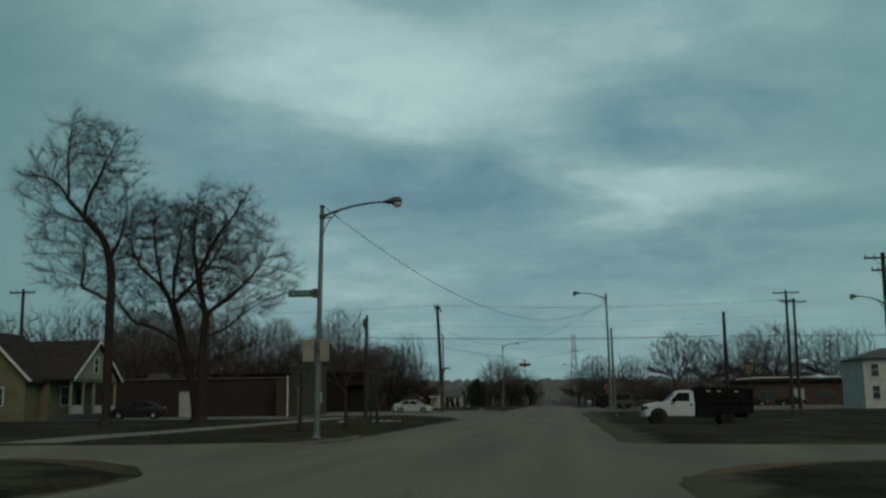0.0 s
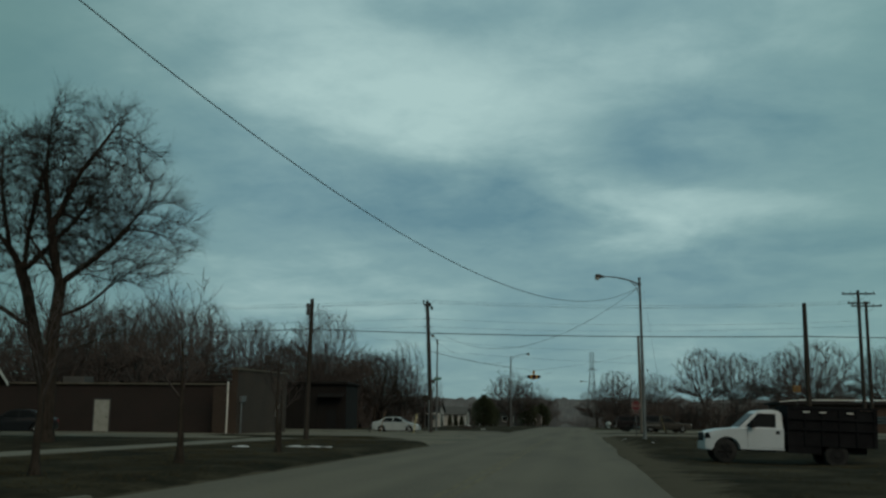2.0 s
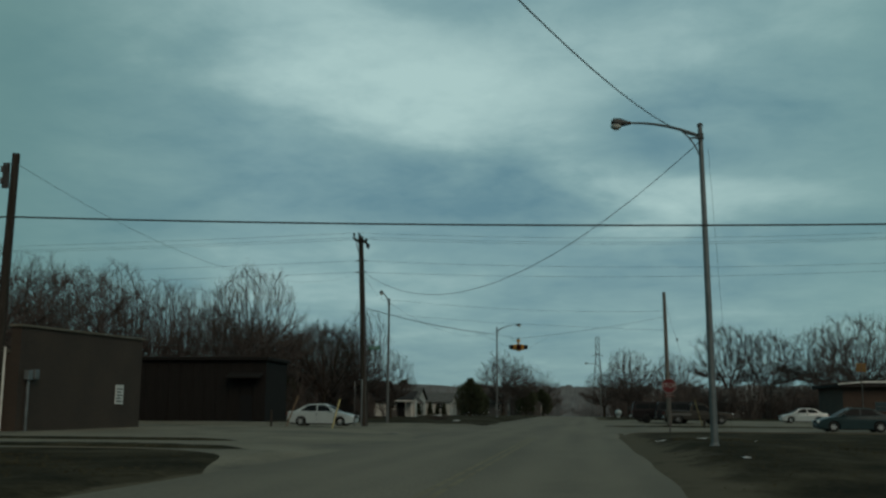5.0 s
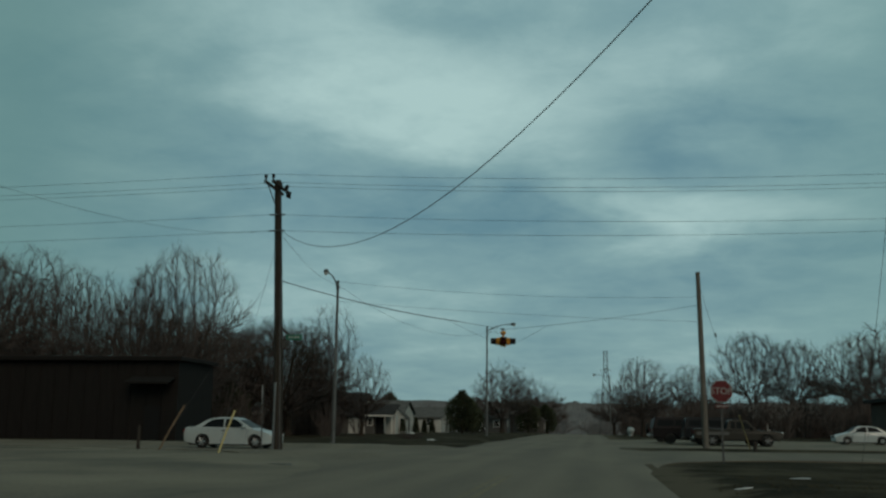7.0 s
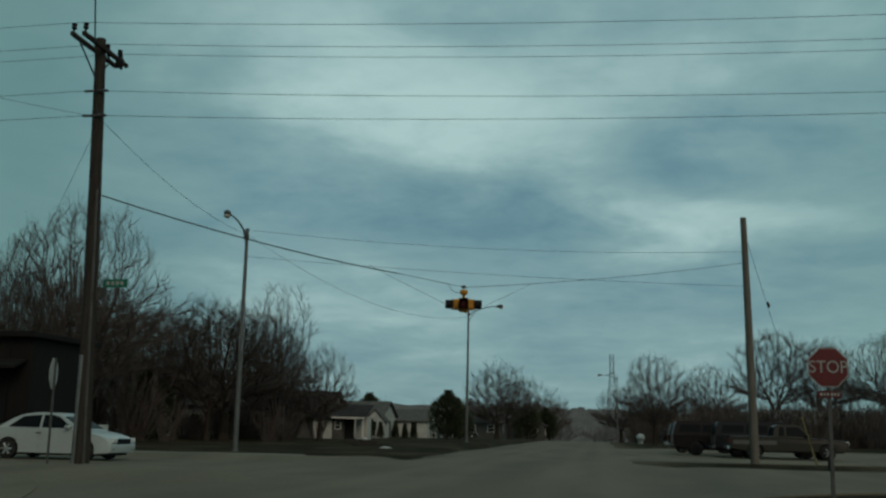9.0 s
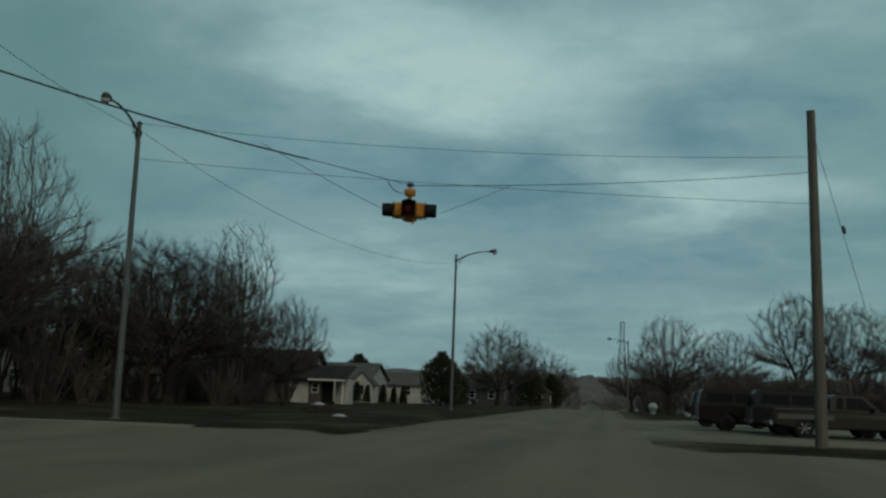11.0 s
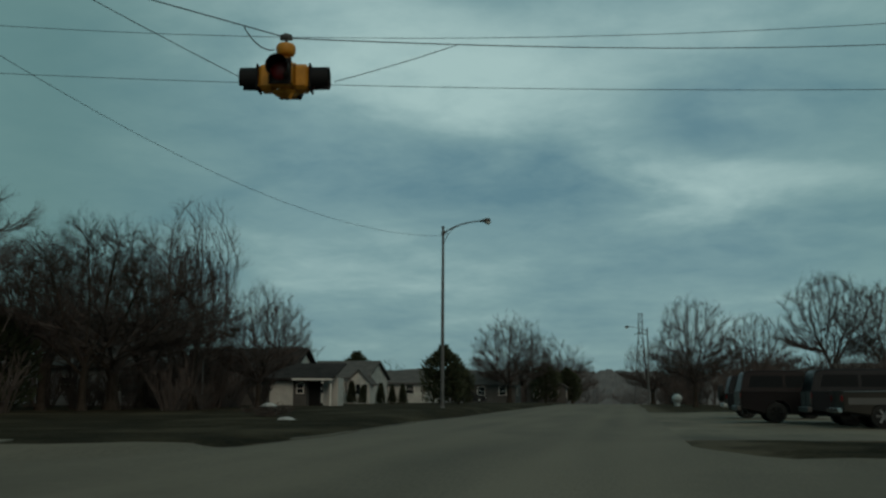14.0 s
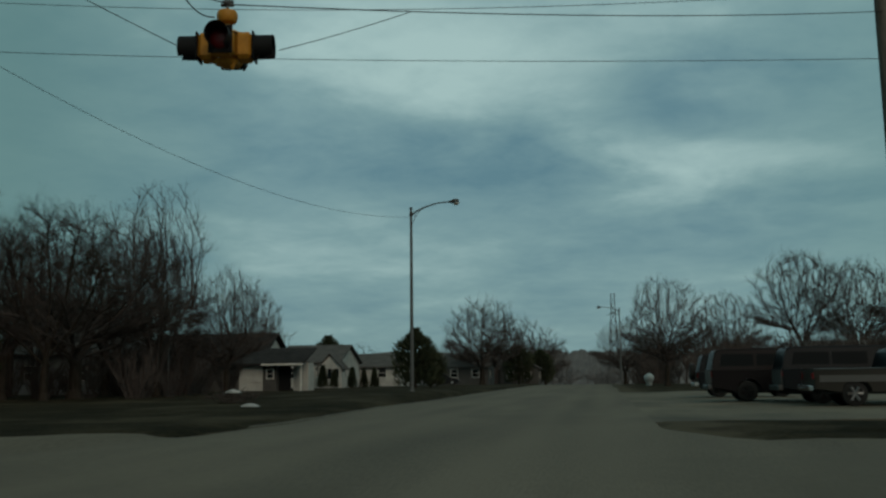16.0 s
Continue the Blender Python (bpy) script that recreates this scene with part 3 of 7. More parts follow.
# paved yards
ribbon("yard_west", "pale worn concrete yard before the brick building", "parking lot",
       [(-62, 71.5, 0), (-26, 71.5, 0), (-17, 72.4, 0), (-12, 73.4, 0), (-9.2, 71.5, 0), (-7.16, 66, 0)],
       [(-62, 107.3, 0), (-26, 106.8, 0), (-15.0, 105.6, 0), (-10.7, 101.0, 0), (-8.0, 95.0, 0), (-7.0, 88.6, 0)], 90, 36, lambda x, y: max(yard_level(x), land(x, y) + 0.012), M_LOT)
ribbon("yard_east", "pale gravelly concrete parking lot", "parking lot",
       [(0.9, 127.4, 0), (3.5, 127.4, 0), (10, 127.6, 0), (40, 128, 0)],
       [(0.9, 168, 0), (3.5, 168, 0), (10, 168, 0), (40, 168, 0)], 50, 36, lambda x, y: profile(y) - 0.005 + 0.062 * smoothstep(2, 6, x) + 0.012 * smoothstep(3, 6, x) * noise.noise((x * 0.3, y * 0.3, 7)), M_LOT)
ribbon("pavement", "pale concrete pavement beside the lawn", "pavement",
       [(-17.0, 27.6, 0), (-17.0, 45, 0), (-17.2, 60, 0), (-17.4, 73.4, 0)], [(-15.2, 27.6, 0), (-15.2, 45, 0), (-15.4, 60, 0), (-15.6, 73.4, 0)], 60, 2, on_land(0.02), M_WALK)
ribbon("pavement_spur", "pale concrete pavement beside the cross street", "pavement",
       [(-30, 120.6, 0), (-20, 120.6, 0), (-11.2, 120.6, 0)], [(-30, 119.0, 0), (-20, 119.0, 0), (-10.7, 119.0, 0)], 30, 2, on_land(0.02), M_WALK)


def kerb(pts, n, label, h=1.0):
    """A run of kerb stones with a rounded nose."""
    line = spline(pts, n)
    prof = [(-0.08, -0.2), (0.08, -0.2), (0.08, 0.06), (0.05, 0.085), (-0.05, 0.09), (-0.08, 0.08)]
    b = Builder()
    c = len(prof)
    for i, p in enumerate(line):
        d = (line[min(i + 1, n)] - line[max(i - 1, 0)]).normalized()
        s = Vector((d.y, -d.x, 0))
        z = profile(p.y)
        for u, w in prof:
            b.v.append((p.x + s.x * u + 0.03 * noise.noise((p.x, p.y, 2)), p.y + s.y * u, z + (w if w < 0 else w * h + 0.02 * noise.noise((p.x * 0.7, p.y * 0.7, u)))))
    for i in range(n):
        for k in range(c):
            k2 = (k + 1) % c
            b.f.append((i * c + k, i * c + k2, (i + 1) * c + k2, (i + 1) * c + k))
    b.f.append(tuple(range(c)))
    b.f.append(tuple(n * c + k for k in reversed(range(c))))
    return tagged(part("kerb", b, M_KERB), label, "kerb", kind="structure")


kerb([(-40, 25.6, 0), (-16, 25.5, 0), (-10.5, 25.5, 0), (-8.5, 26.7, 0), (-7.4, 29.6, 0), (-7.25, 33, 0)], 60, "worn pale concrete kerb round the street corner")
kerb([(-10.7, 118.95, 0), (-9.85, 119.4, 0), (-8.5, 121.3, 0), (-7.6, 124.7, 0), (-7.4, 130.5, 0), (-7.75, 140, 0)], 60, "worn pale concrete kerb round the street corner", 0.3)


def grass_island(a, b, h, label):
    """A low grass bank lying on the paving."""
    ea, eb = spline(a, 40), spline(b, 40)
    bd = Builder()
    m = 8
    for i, (p, q) in enumerate(zip(ea, eb)):
        e = min(1.0, min(i, 40 - i) / 5)
        for k in range(m + 1):
            w = p.lerp(q, k / m)
            bd.v.append((w.x + 0.25 * noise.noise((w.x, w.y, 1)), w.y + 0.25 * noise.noise((w.x, w.y, 2)), on_land(0.0)(w.x, w.y) - 0.02 + h * math.sqrt(e) * math.sin(math.pi * k / m) ** 0.7 + 0.02 * noise.noise((w.x * 2, w.y * 2, 3))))
    c = m + 1
    bd.f = [(i * c + k, i * c + k + 1, (i + 1) * c + k + 1, (i + 1) * c + k) for i in range(40) for k in range(m)]
    tagged(part("grass_verge", bd, M_GRASS, smooth=True), label, "grass verge", kind="structure")


grass_island([(-24, 80.0, 0), (-18, 80.2, 0), (-11.5, 80.8, 0)], [(-24, 81.6, 0), (-18, 81.8, 0), (-11.5, 81.6, 0)], 0.16, "dark grass strip between yard and street")
grass_island([(-19.5, 73.6, 0), (-14, 74.4, 0), (-9.0, 74.6, 0)], [(-19.5, 75.4, 0), (-14, 76.4, 0), (-9.0, 76.2, 0)], 0.18, "dark grass strip between yard and street")
grass_island([(4.2, 122.9, 0), (6.5, 122.4, 0), (12, 122.5, 0)], [(4.4, 124.8, 0), (6.5, 125.3, 0), (12, 124.9, 0)], 0.11, "grass island round the wooden pole")

# worn double yellow line
for x in (-2.56, -2.34):
    b = Builder()
    for y0, y1 in ((-40, 13), (30, 92)):
        n = int((y1 - y0) / 2)
        for i in range(n):
            a, c = y0 + (y1 - y0) * i / n, y0 + (y1 - y0) * (i + 1) / n
            b.add([(x - 0.055, a, profile(a) + 0.004), (x + 0.055, a, profile(a) + 0.004), (x + 0.055, c, profile(c) + 0.004), (x - 0.055, c, profile(c) + 0.004)], [(0, 1, 2, 3)])
    tagged(part("road_line", b, M_YELLOW), "worn faded yellow centre line on the asphalt", "road marking", kind="structure")


# ---- trees ----
def grow(bd, rng, p, d, length, r, level, spec, tips):
    segs = spec["segs"][level]
    if level == len(spec["kids"]) and segs == 1:
        # outermost twig: a fine spike
        d = d.normalized()
        a = d.orthogonal().normalized()
        b = d.cross(a)
        v = bd[1].v
        k = len(v)
        tip = p + (d + Vector((rng.uniform(-0.2, 0.2), rng.uniform(-0.2, 0.2), rng.uniform(0, 0.25)))) * length
        for c, s in ((1.0, 0.0), (-0.5, 0.87), (-0.5, -0.87)):
            q = p + (a * c + b * s) * r
            v.append((q.x, q.y, q.z))
        v.append((tip.x, tip.y, tip.z))
        bd[1].f += [(k, k + 1, k + 3), (k + 1, k + 2, k + 3), (k + 2, k, k + 3)]
        return
    pts, rad = [p.copy()], [r]
    end = spec["end"][level]
    cur, dirn = p.copy(), d.normalized()
    for i in range(segs):
        dirn = (dirn + Vector((rng.uniform(-1, 1), rng.uniform(-1, 1), rng.uniform(-0.6, 0.8))) * spec["wander"][level] + Vector((0, 0, 1)) * spec["rise"][level]).normalized()
        cur = cur + dirn * (length / segs)
        pts.append(cur.copy())
        rad.append(r * (1 - (1 - end) * (i + 1) / segs))
    bd[0 if level == 0 else 1].tube(pts, rad, spec["sides"][level], cap=False)
    if level + 1 >= len(spec["kids"]) + 1:
        return
    kids = spec["kids"][level]
    phase = rng.uniform(0, 6.28)
    for k in range(kids):
        lo = spec["low"][level]
        t = lo + (1 - lo) * (k + rng.uniform(0.2, 0.9)) / kids
        s = t * segs
        i = min(segs - 1, int(s))
        q = pts[i].lerp(pts[i + 1], s - i)
        rr = rad[i] + (rad[i + 1] - rad[i]) * (s - i)
        along = (pts[i + 1] - pts[i]).normalized()
        side = along.orthogonal().normalized()
        side.rotate(Matrix.Rotation(phase + 2.4 * k, 3, along))
        ang = radians(rng.uniform(*spec["angle"][level]))
        nd = along * math.cos(ang) + side * math.sin(ang)
        nl = length * spec["ratio"][level] * rng.uniform(0.7, 1.2) * (1.15 - 0.45 * t)
        grow(bd, rng, q, nd, nl, max(spec["least"], rr * spec["thin"][level]), level + 1, spec, tips)


SHAPES = {
    # sapling
    "young": dict(segs=[6, 4, 3, 2], end=[0.12, 0.15, 0.3, 0.5], wander=[0.07, 0.12, 0.18, 0.2], rise=[0.03, 0.14, 0.1, 0.05], sides=[7, 4, 3, 3],
                  kids=[9, 6, 5], low=[0.42, 0.2, 0.1], angle=[(28, 55), (25, 50), (25, 55)], ratio=[0.55, 0.5, 0.5], thin=[0.62, 0.55, 0.6], least=0.008),
}


def colonise(rng, stems, blobs, count, step=0.38, reach=3.0, kill=0.62, up=0.2, keep=0.45, sink=0.0):
    """Grows limbs from the given stem lines towards points strewn in the blobs (centre, half sizes, weight).
    Gives the nodes, each with its parent."""
    pts, par = [], []
    for line in stems:
        last = -1
        if pts:
            q = Vector(line[0])
            last = min(range(len(pts)), key=lambda k: (pts[k] - q).length_squared)
        for a, b in zip(line, line[1:]):
            a, b = Vector(a), Vector(b)
            n = max(1, int((b - a).length / step))
            for k in range(0 if last < 0 else 1, n + 1):
                pts.append(a.lerp(b, k / n))
                par.append(last)
                last = len(pts) - 1
    total = sum(w for _, _, w in blobs)
    goal = []
    for c, h, w in blobs:
        for _ in range(int(count * w / total)):
            while True:
                p = [rng.uniform(-1, 1) for _ in range(3)]
                r = math.sqrt(sum(v * v for v in p))
                if 0.02 < r < 1 and rng.random() < 0.25 + 0.75 * r:
                    break
            lump = 1 + 0.22 * noise.noise((p[0] * 2 + c[0], p[1] * 2, p[2] * 2 + c[2]))
            goal.append([c[k] + p[k] * h[k] * lump for k in range(3)])
    goal = np.array(goal)
    node = np.array([tuple(p) for p in pts])
    parent = list(par)
    way = np.zeros((len(node), 3))
    for i, k in enumerate(parent):
        if k >= 0:
            v = node[i] - node[k]
            way[i] = v / max(1e-6, np.linalg.norm(v))
    near = np.full(len(goal), -1)
    dist = np.full(len(goal), 1e9)
    fresh, first = node, 0
    live = np.ones(len(goal), bool)
    born = np.zeros(len(node), int)
    for _ in range(110):
        d2 = np.sqrt(((goal[:, None, :] - fresh[None, :, :]) ** 2).sum(2))
        k = d2.argmin(1)
        m = d2[np.arange(len(goal)), k]
        better = m < dist
        near[better], dist[better] = k[better] + first, m[better]
        live &= dist > kill
        pull = live & (dist < reach)
        if not pull.any():
            if not live.any():
                break
            reach += 0.8
            if reach > 12:
                break
            fresh, first = node[:1], 0
            continue
        acc = np.zeros((len(node), 3))
        v = goal[pull] - node[near[pull]]
        np.add.at(acc, near[pull], v / np.maximum(1e-6, np.linalg.norm(v, axis=1))[:, None])
        grow_at = np.unique(near[pull])
        # a node that has branched enough gives up the points that it cannot reach
        full = born[grow_at] >= 3
        if full.any():
            live &= ~np.isin(near, grow_at[full])
            grow_at = grow_at[~full]
            if not len(grow_at):
                fresh, first = node[:1], 0
                continue
        born[grow_at] += 1
        d = acc[grow_at]
        d /= np.maximum(1e-6, np.linalg.norm(d, axis=1))[:, None]
        # limbs rise or reach out more than they hang
        d[:, 2] = np.maximum(d[:, 2], sink)
        d = d + way[grow_at] * keep + np.array((0, 0, up)) + np.array([[rng.uniform(-0.16, 0.16) for _ in range(3)] for _ in grow_at])
        d /= np.maximum(1e-6, np.linalg.norm(d, axis=1))[:, None]
        fresh, first = node[grow_at] + d * step, len(node)
        node = np.vstack([node, fresh])
        way = np.vstack([way, d])
        born = np.concatenate([born, np.zeros(len(fresh), int)])
        parent += [int(k) for k in grow_at]
    return node, parent, way


def limb_meshes(rng, node, parent, way, tip=0.0155, power=2.15, twigs=2, twig_len=(0.45, 1.0), thick=0.16, slim=False):
    """Trunk and crown meshes over grown nodes: round limbs that taper, with fine twigs at the ends."""
    n = len(node)
    kids = [[] for _ in range(n)]
    for i, k in enumerate(parent):
        if k >= 0:
            kids[k].append(i)
    load = [0.0] * n
    for i in range(n - 1, -1, -1):
        if not kids[i]:
            load[i] = tip ** power
        if parent[i] >= 0:
            load[parent[i]] += load[i]
    rad = [v ** (1 / power) for v in load]
    trunk, crown = Builder(), Builder()
    at = [Vector(p) for p in node.tolist()]
    todo = [(-1, 0)] + [(-1, i) for i in range(1, n) if parent[i] < 0]
    while todo:
        start, i = todo.pop()
        line = ([at[start]] if start >= 0 else []) + [at[i]]
        rr = ([min(rad[start], rad[i] * 1.15)] if start >= 0 else []) + [rad[i]]
        while kids[i]:
            nxt = max(kids[i], key=lambda k: rad[k])
            todo += [(i, k) for k in kids[i] if k != nxt]
            i = nxt
            line.append(at[i])
            rr.append(rad[i])
        if len(line) > 1:
            # thick limbs and thin ones of one line get the sides that they need
            cut = next((k for k, r in enumerate(rr) if r < 0.05), len(rr))
            for a, b, sides in ((0, cut, 4 if slim else 8 if rr[0] > thick else 5), (max(0, cut - 1), len(rr), 3)):
                if b - a > 1:
                    (trunk if rr[a] > thick and start < 0 else crown).tube(line[a:b], rr[a:b], sides, cap=False)
    def spike(p, e, r):
        d = (e - p).normalized()
        a = d.orthogonal().normalized()
        b = d.cross(a)
        k = len(crown.v)
        for c, q in ((1.0, 0.0), (-0.5, 0.87), (-0.5, -0.87)):
            w = p + (a * c + b * q) * r
            crown.v.append((w.x, w.y, w.z))
        crown.v.append((e.x, e.y, e.z))
        crown.f += [(k, k + 1, k + 3), (k + 1, k + 2, k + 3), (k + 2, k, k + 3)]

    heart = Vector(node.mean(0).tolist())
    heart.z *= 0.7
    for i in range(n):
        if rad[i] < tip * 2.9:
            d0 = Vector(way[i].tolist())
            base = d0 * 0.8 + (at[i] - heart).normalized() * 0.25 + Vector((0, 0, 0.12))
            side = d0.orthogonal().normalized()
            turn = rng.uniform(0, 6.28)
            last = not kids[i]
            for k in range(twigs + (2 if last else 0)):
                out = side.copy()
                out.rotate(Matrix.Rotation(turn + 2.4 * k, 3, d0))
                d = (base + out * rng.uniform(0.25, 0.6 if last else 1.0)).normalized()
                L = rng.uniform(*twig_len) * (1.3 if last else 1.0)
                e = at[i] + d * L + Vector((0, 0, rng.uniform(-0.05, 0.2) * L))
                spike(at[i], e, tip * 0.72)
                # one fork on the way
                q = at[i].lerp(e, rng.uniform(0.35, 0.6))
                w = d.orthogonal().normalized()
                w.rotate(Matrix.Rotation(rng.uniform(0, 6.28), 3, d))
                spike(q, q + (d + w * 0.75 + Vector((0, 0, 0.1))).normalized() * L * rng.uniform(0.4, 0.6), tip * 0.5)
    r0 = rad[0]
    trunk.tube([(node[0][0], node[0][1], -0.4), (node[0][0], node[0][1], 0.05), (node[0][0], node[0][1], 0.5)], [r0 * 1.9, r0 * 1.5, r0 * 1.02], 9, cap=False)
    return trunk, crown


def fan(rng, low, out, top, n, lean=0.0):
    """Stems that part from a short bole and rise outwards."""
    lines = [[(0, 0, 0), (lean * 0.4, 0, low * 0.5), (lean, 0, low)]]
    for k in range(n):
        a = 6.283 * (k + rng.uniform(-0.3, 0.3)) / n
        r = out * rng.uniform(0.45, 1.0)
        h = low + (top - low) * rng.uniform(0.75, 1.05)
        lines.append([(lean, 0, low), (lean + 0.35 * r * math.cos(a), 0.35 * r * math.sin(a), low + (h - low) * 0.45), (lean + r * math.cos(a), r * math.sin(a), h)])
    return lines


def crown_plan(shape, rng):
    """Stem lines and crown blobs of each habit, and how many points fill it."""
    if shape == "broad":
        # tall bole, long limbs, open rounded head
        return fan(rng, 3.2, 2.2, 6.4, 5), [((0, 0, 9.2), (4.6, 4.6, 4.0), 1.0), ((rng.uniform(-2, 2), rng.uniform(-2, 2), 6.4), (4.9, 4.9, 2.4), 0.45)], 2900
    if shape == "upright":
        # many steep stems from near the ground
        return fan(rng, 0.8, 1.7, 6.0, 7), [((0, 0, 8.4), (2.6, 2.6, 4.8), 1.0), ((0, 0, 5.0), (2.9, 2.9, 2.8), 0.4)], 2500
    # short bole and a wide low dome
    return fan(rng, 1.8, 2.6, 4.8, 8), [((0, 0, 5.7), (4.9, 4.9, 4.3), 1.0), ((0, 0, 4.2), (5.4, 5.4, 2.2), 0.35)], 2900


def tree_meshes(seed, shape, trunk_len, radius):
    """Meshes of trunk and crown of one small or far tree, scaled by trunk length."""
    rng = random.Random(seed)
    spec = SHAPES[shape]
    b0, b1 = Builder(), Builder()
    b0.tube([(0, 0, -0.3), (0, 0, 0.05), (0, 0, 0.3)], [radius * 1.7, radius * 1.5, radius * 1.05], 9)
    grow((b0, b1), rng, Vector((0, 0, 0.1)), Vector((rng.uniform(-0.08, 0.08), rng.uniform(-0.08, 0.08), 1)), trunk_len, radius, 0, spec, None)
    top = max(v[2] for v in b1.v)
    return b0, b1, top


TREES = {}


def tree(seed, shape, x, y, height, turn=0.0, radius=0.25, label="", name="tree", group="", z=None, wide=1.0):
    """A bare winter tree of the given height; alike ones share their meshes."""
    if (seed, shape) not in TREES:
        if shape == "young":
            b0, b1, top = tree_meshes(seed, shape, 3.4, 0.10)
        else:
            rng = random.Random(seed)
            stems, blobs, count = crown_plan(shape, rng)
            b0, b1 = limb_meshes(rng, *colonise(rng, stems, blobs, count), twigs=3 if group == "street trees" else 2)
            top = max(v[2] for v in b1.v)
        TREES[(seed, shape)] = (b0.data("trunk", M_BARK, True), b1.data("crown", M_TWIG), top)
    d0, d1, top = TREES[(seed, shape)]
    s = height / top
    ob = thing(name, label, "tree", pose(x, y, land(x, y) if z is None else z, 0, 0, turn) @ Matrix.Diagonal((s * wide, s * wide, s, 1)), group)
    for nm, d in (("trunk", d0), ("crown", d1)):
        c = new(nm, d)
        c.parent = ob
    return ob


def old_tree(seed, x, y, trunk, limbs, label, blobs, count=1300, turn=0.0, group="lawn trees", size=1.0, thick=0.2, twigs=5):
    """An old tree whose trunk and main limbs follow given lines (x, z), with branches grown from them into the blobs (x, z, half width, half height, weight)."""
    rng = random.Random(seed)
    stems = []
    for k, line in enumerate([trunk] + limbs):
        away = rng.uniform(-0.3, 0.3) if k else 0.0
        wave = 0.25 if k else 0.0
        stems.append([(p.x, away * (p.z - line[0][1]) + wave * math.sin(p.z * 0.7 + k) * min(1.0, 0.3 * abs(p.z - line[0][1])), p.z) for p in spline([(px, 0, pz) for px, pz in line], 4 * len(line))])
    b0, b1 = limb_meshes(rng, *colonise(rng, stems, [((bx, rng.uniform(-0.6, 0.6), bz), (hx, hx * 0.9, hz), w) for bx, bz, hx, hz, w in blobs], count, step=0.34, reach=2.4, kill=0.55, up=0.06, keep=1.0, sink=-0.35), tip=0.0115, power=1.85, twigs=twigs, twig_len=(0.4, 1.1), thick=thick)
    ob = thing("tree", label, "tree", pose(x, y, land(x, y), 0, 0, turn) @ Matrix.Scale(size, 4), group)
    part("trunk", b0, M_BARK, ob, smooth=True)
    part("crown", b1, M_BARK, ob)
    return ob


old_tree(3, -24.6, 51.0, [(0, 0), (0.0, 3.0), (0.0, 6.1), (-0.05, 8.5), (-0.6, 10.2), (-1.7, 11.4), (-2.65, 12.4)],
         [[(-2.65, 12.4), (-2.55, 13.5), (-2.45, 15.2), (-2.2, 17.0)], [(-1.7, 11.4), (-1.5, 12.3), (-0.85, 13.6), (-0.4, 14.9), (0.0, 15.8)], [(-2.65, 12.5), (-3.4, 13.4), (-4.5, 13.8)],
          [(0, 6.6), (-1.0, 7.2), (-1.65, 7.5), (-1.55, 8.7), (-1.7, 9.9)], [(0.0, 4.0), (0.9, 4.9), (1.9, 5.6)], [(-0.1, 9.0), (0.6, 10.2), (0.9, 11.4)], [(-1.2, 11.0), (-2.4, 11.3), (-3.4, 11.8)]],
         "tall bare crooked old tree on the lawn by the house",
         [(-2.3, 14.9, 2.0, 2.6, 0.9), (-0.3, 14.2, 1.8, 2.2, 0.7), (-3.9, 13.2, 1.5, 1.6, 0.4), (-2.0, 9.6, 2.8, 2.6, 0.9), (0.4, 10.8, 2.2, 2.4, 0.7)], 4000)
old_tree(4, -23.0, 59.0, [(0.75, 0), (0.75, 2.2), (0.75, 4.6), (0.9, 6.6)],
         [[(0.9, 6.4), (0.5, 8.6), (0.2, 10.6), (0.5, 12.6), (0.9, 14.2)], [(0.9, 6.6), (2.1, 7.4), (3.2, 8.2), (4.3, 9.3)], [(0.4, 9.2), (1.5, 11.2), (2.6, 12.6), (3.4, 14.0)], [(0.85, 5.2), (2.0, 5.6), (3.4, 6.6)], [(0.75, 3.6), (2.2, 4.0), (3.6, 4.6)], [(0.9, 6.6), (-0.1, 8.0), (-0.7, 8.9)]],
         "bare spreading old tree on the lawn by the house",
         [(1.6, 11.6, 3.2, 3.0, 1.3), (3.4, 8.8, 3.0, 2.6, 0.9), (0.4, 8.6, 2.6, 2.2, 0.4)], 5200)
old_tree(6, -25.2, 61.0, [(1.9, 0), (1.6, 2.2), (0.9, 4.8), (0.2, 7.2), (-0.6, 8.6), (-2.0, 9.8)],
         [[(0.1, 7.4), (1.0, 8.4), (2.1, 9.8), (3.2, 11.6), (4.2, 13.2)], [(0.2, 7.3), (0.0, 9.4), (0.3, 11.8), (0.6, 13.6)], [(-0.6, 8.6), (-1.0, 10.8), (-1.2, 13.4)], [(-2.0, 9.8), (-2.7, 11.6), (-2.6, 13.6)], [(0.9, 4.8), (-0.8, 5.9), (-2.2, 6.4), (-3.4, 8.4)]],
         "bare spreading old tree on the lawn by the house",
         [(0.0, 11.6, 3.4, 2.8, 1.4), (-2.4, 8.8, 2.6, 2.4, 0.7), (2.0, 9.6, 2.6, 2.4, 0.5)], 5200)
# saplings along the verge
for i, (x, y, h) in enumerate([(-10.3, 37.0, 4.4), (-9.7, 42.4, 4.7), (-9.9, 51.0, 4.3), (-11.0, 54.8, 3.6)]):
    tree(21 + i % 3, "young", x, y, h, 70 * i, label="thin bare sapling on the brown verge", name="sapling", group="verge saplings")

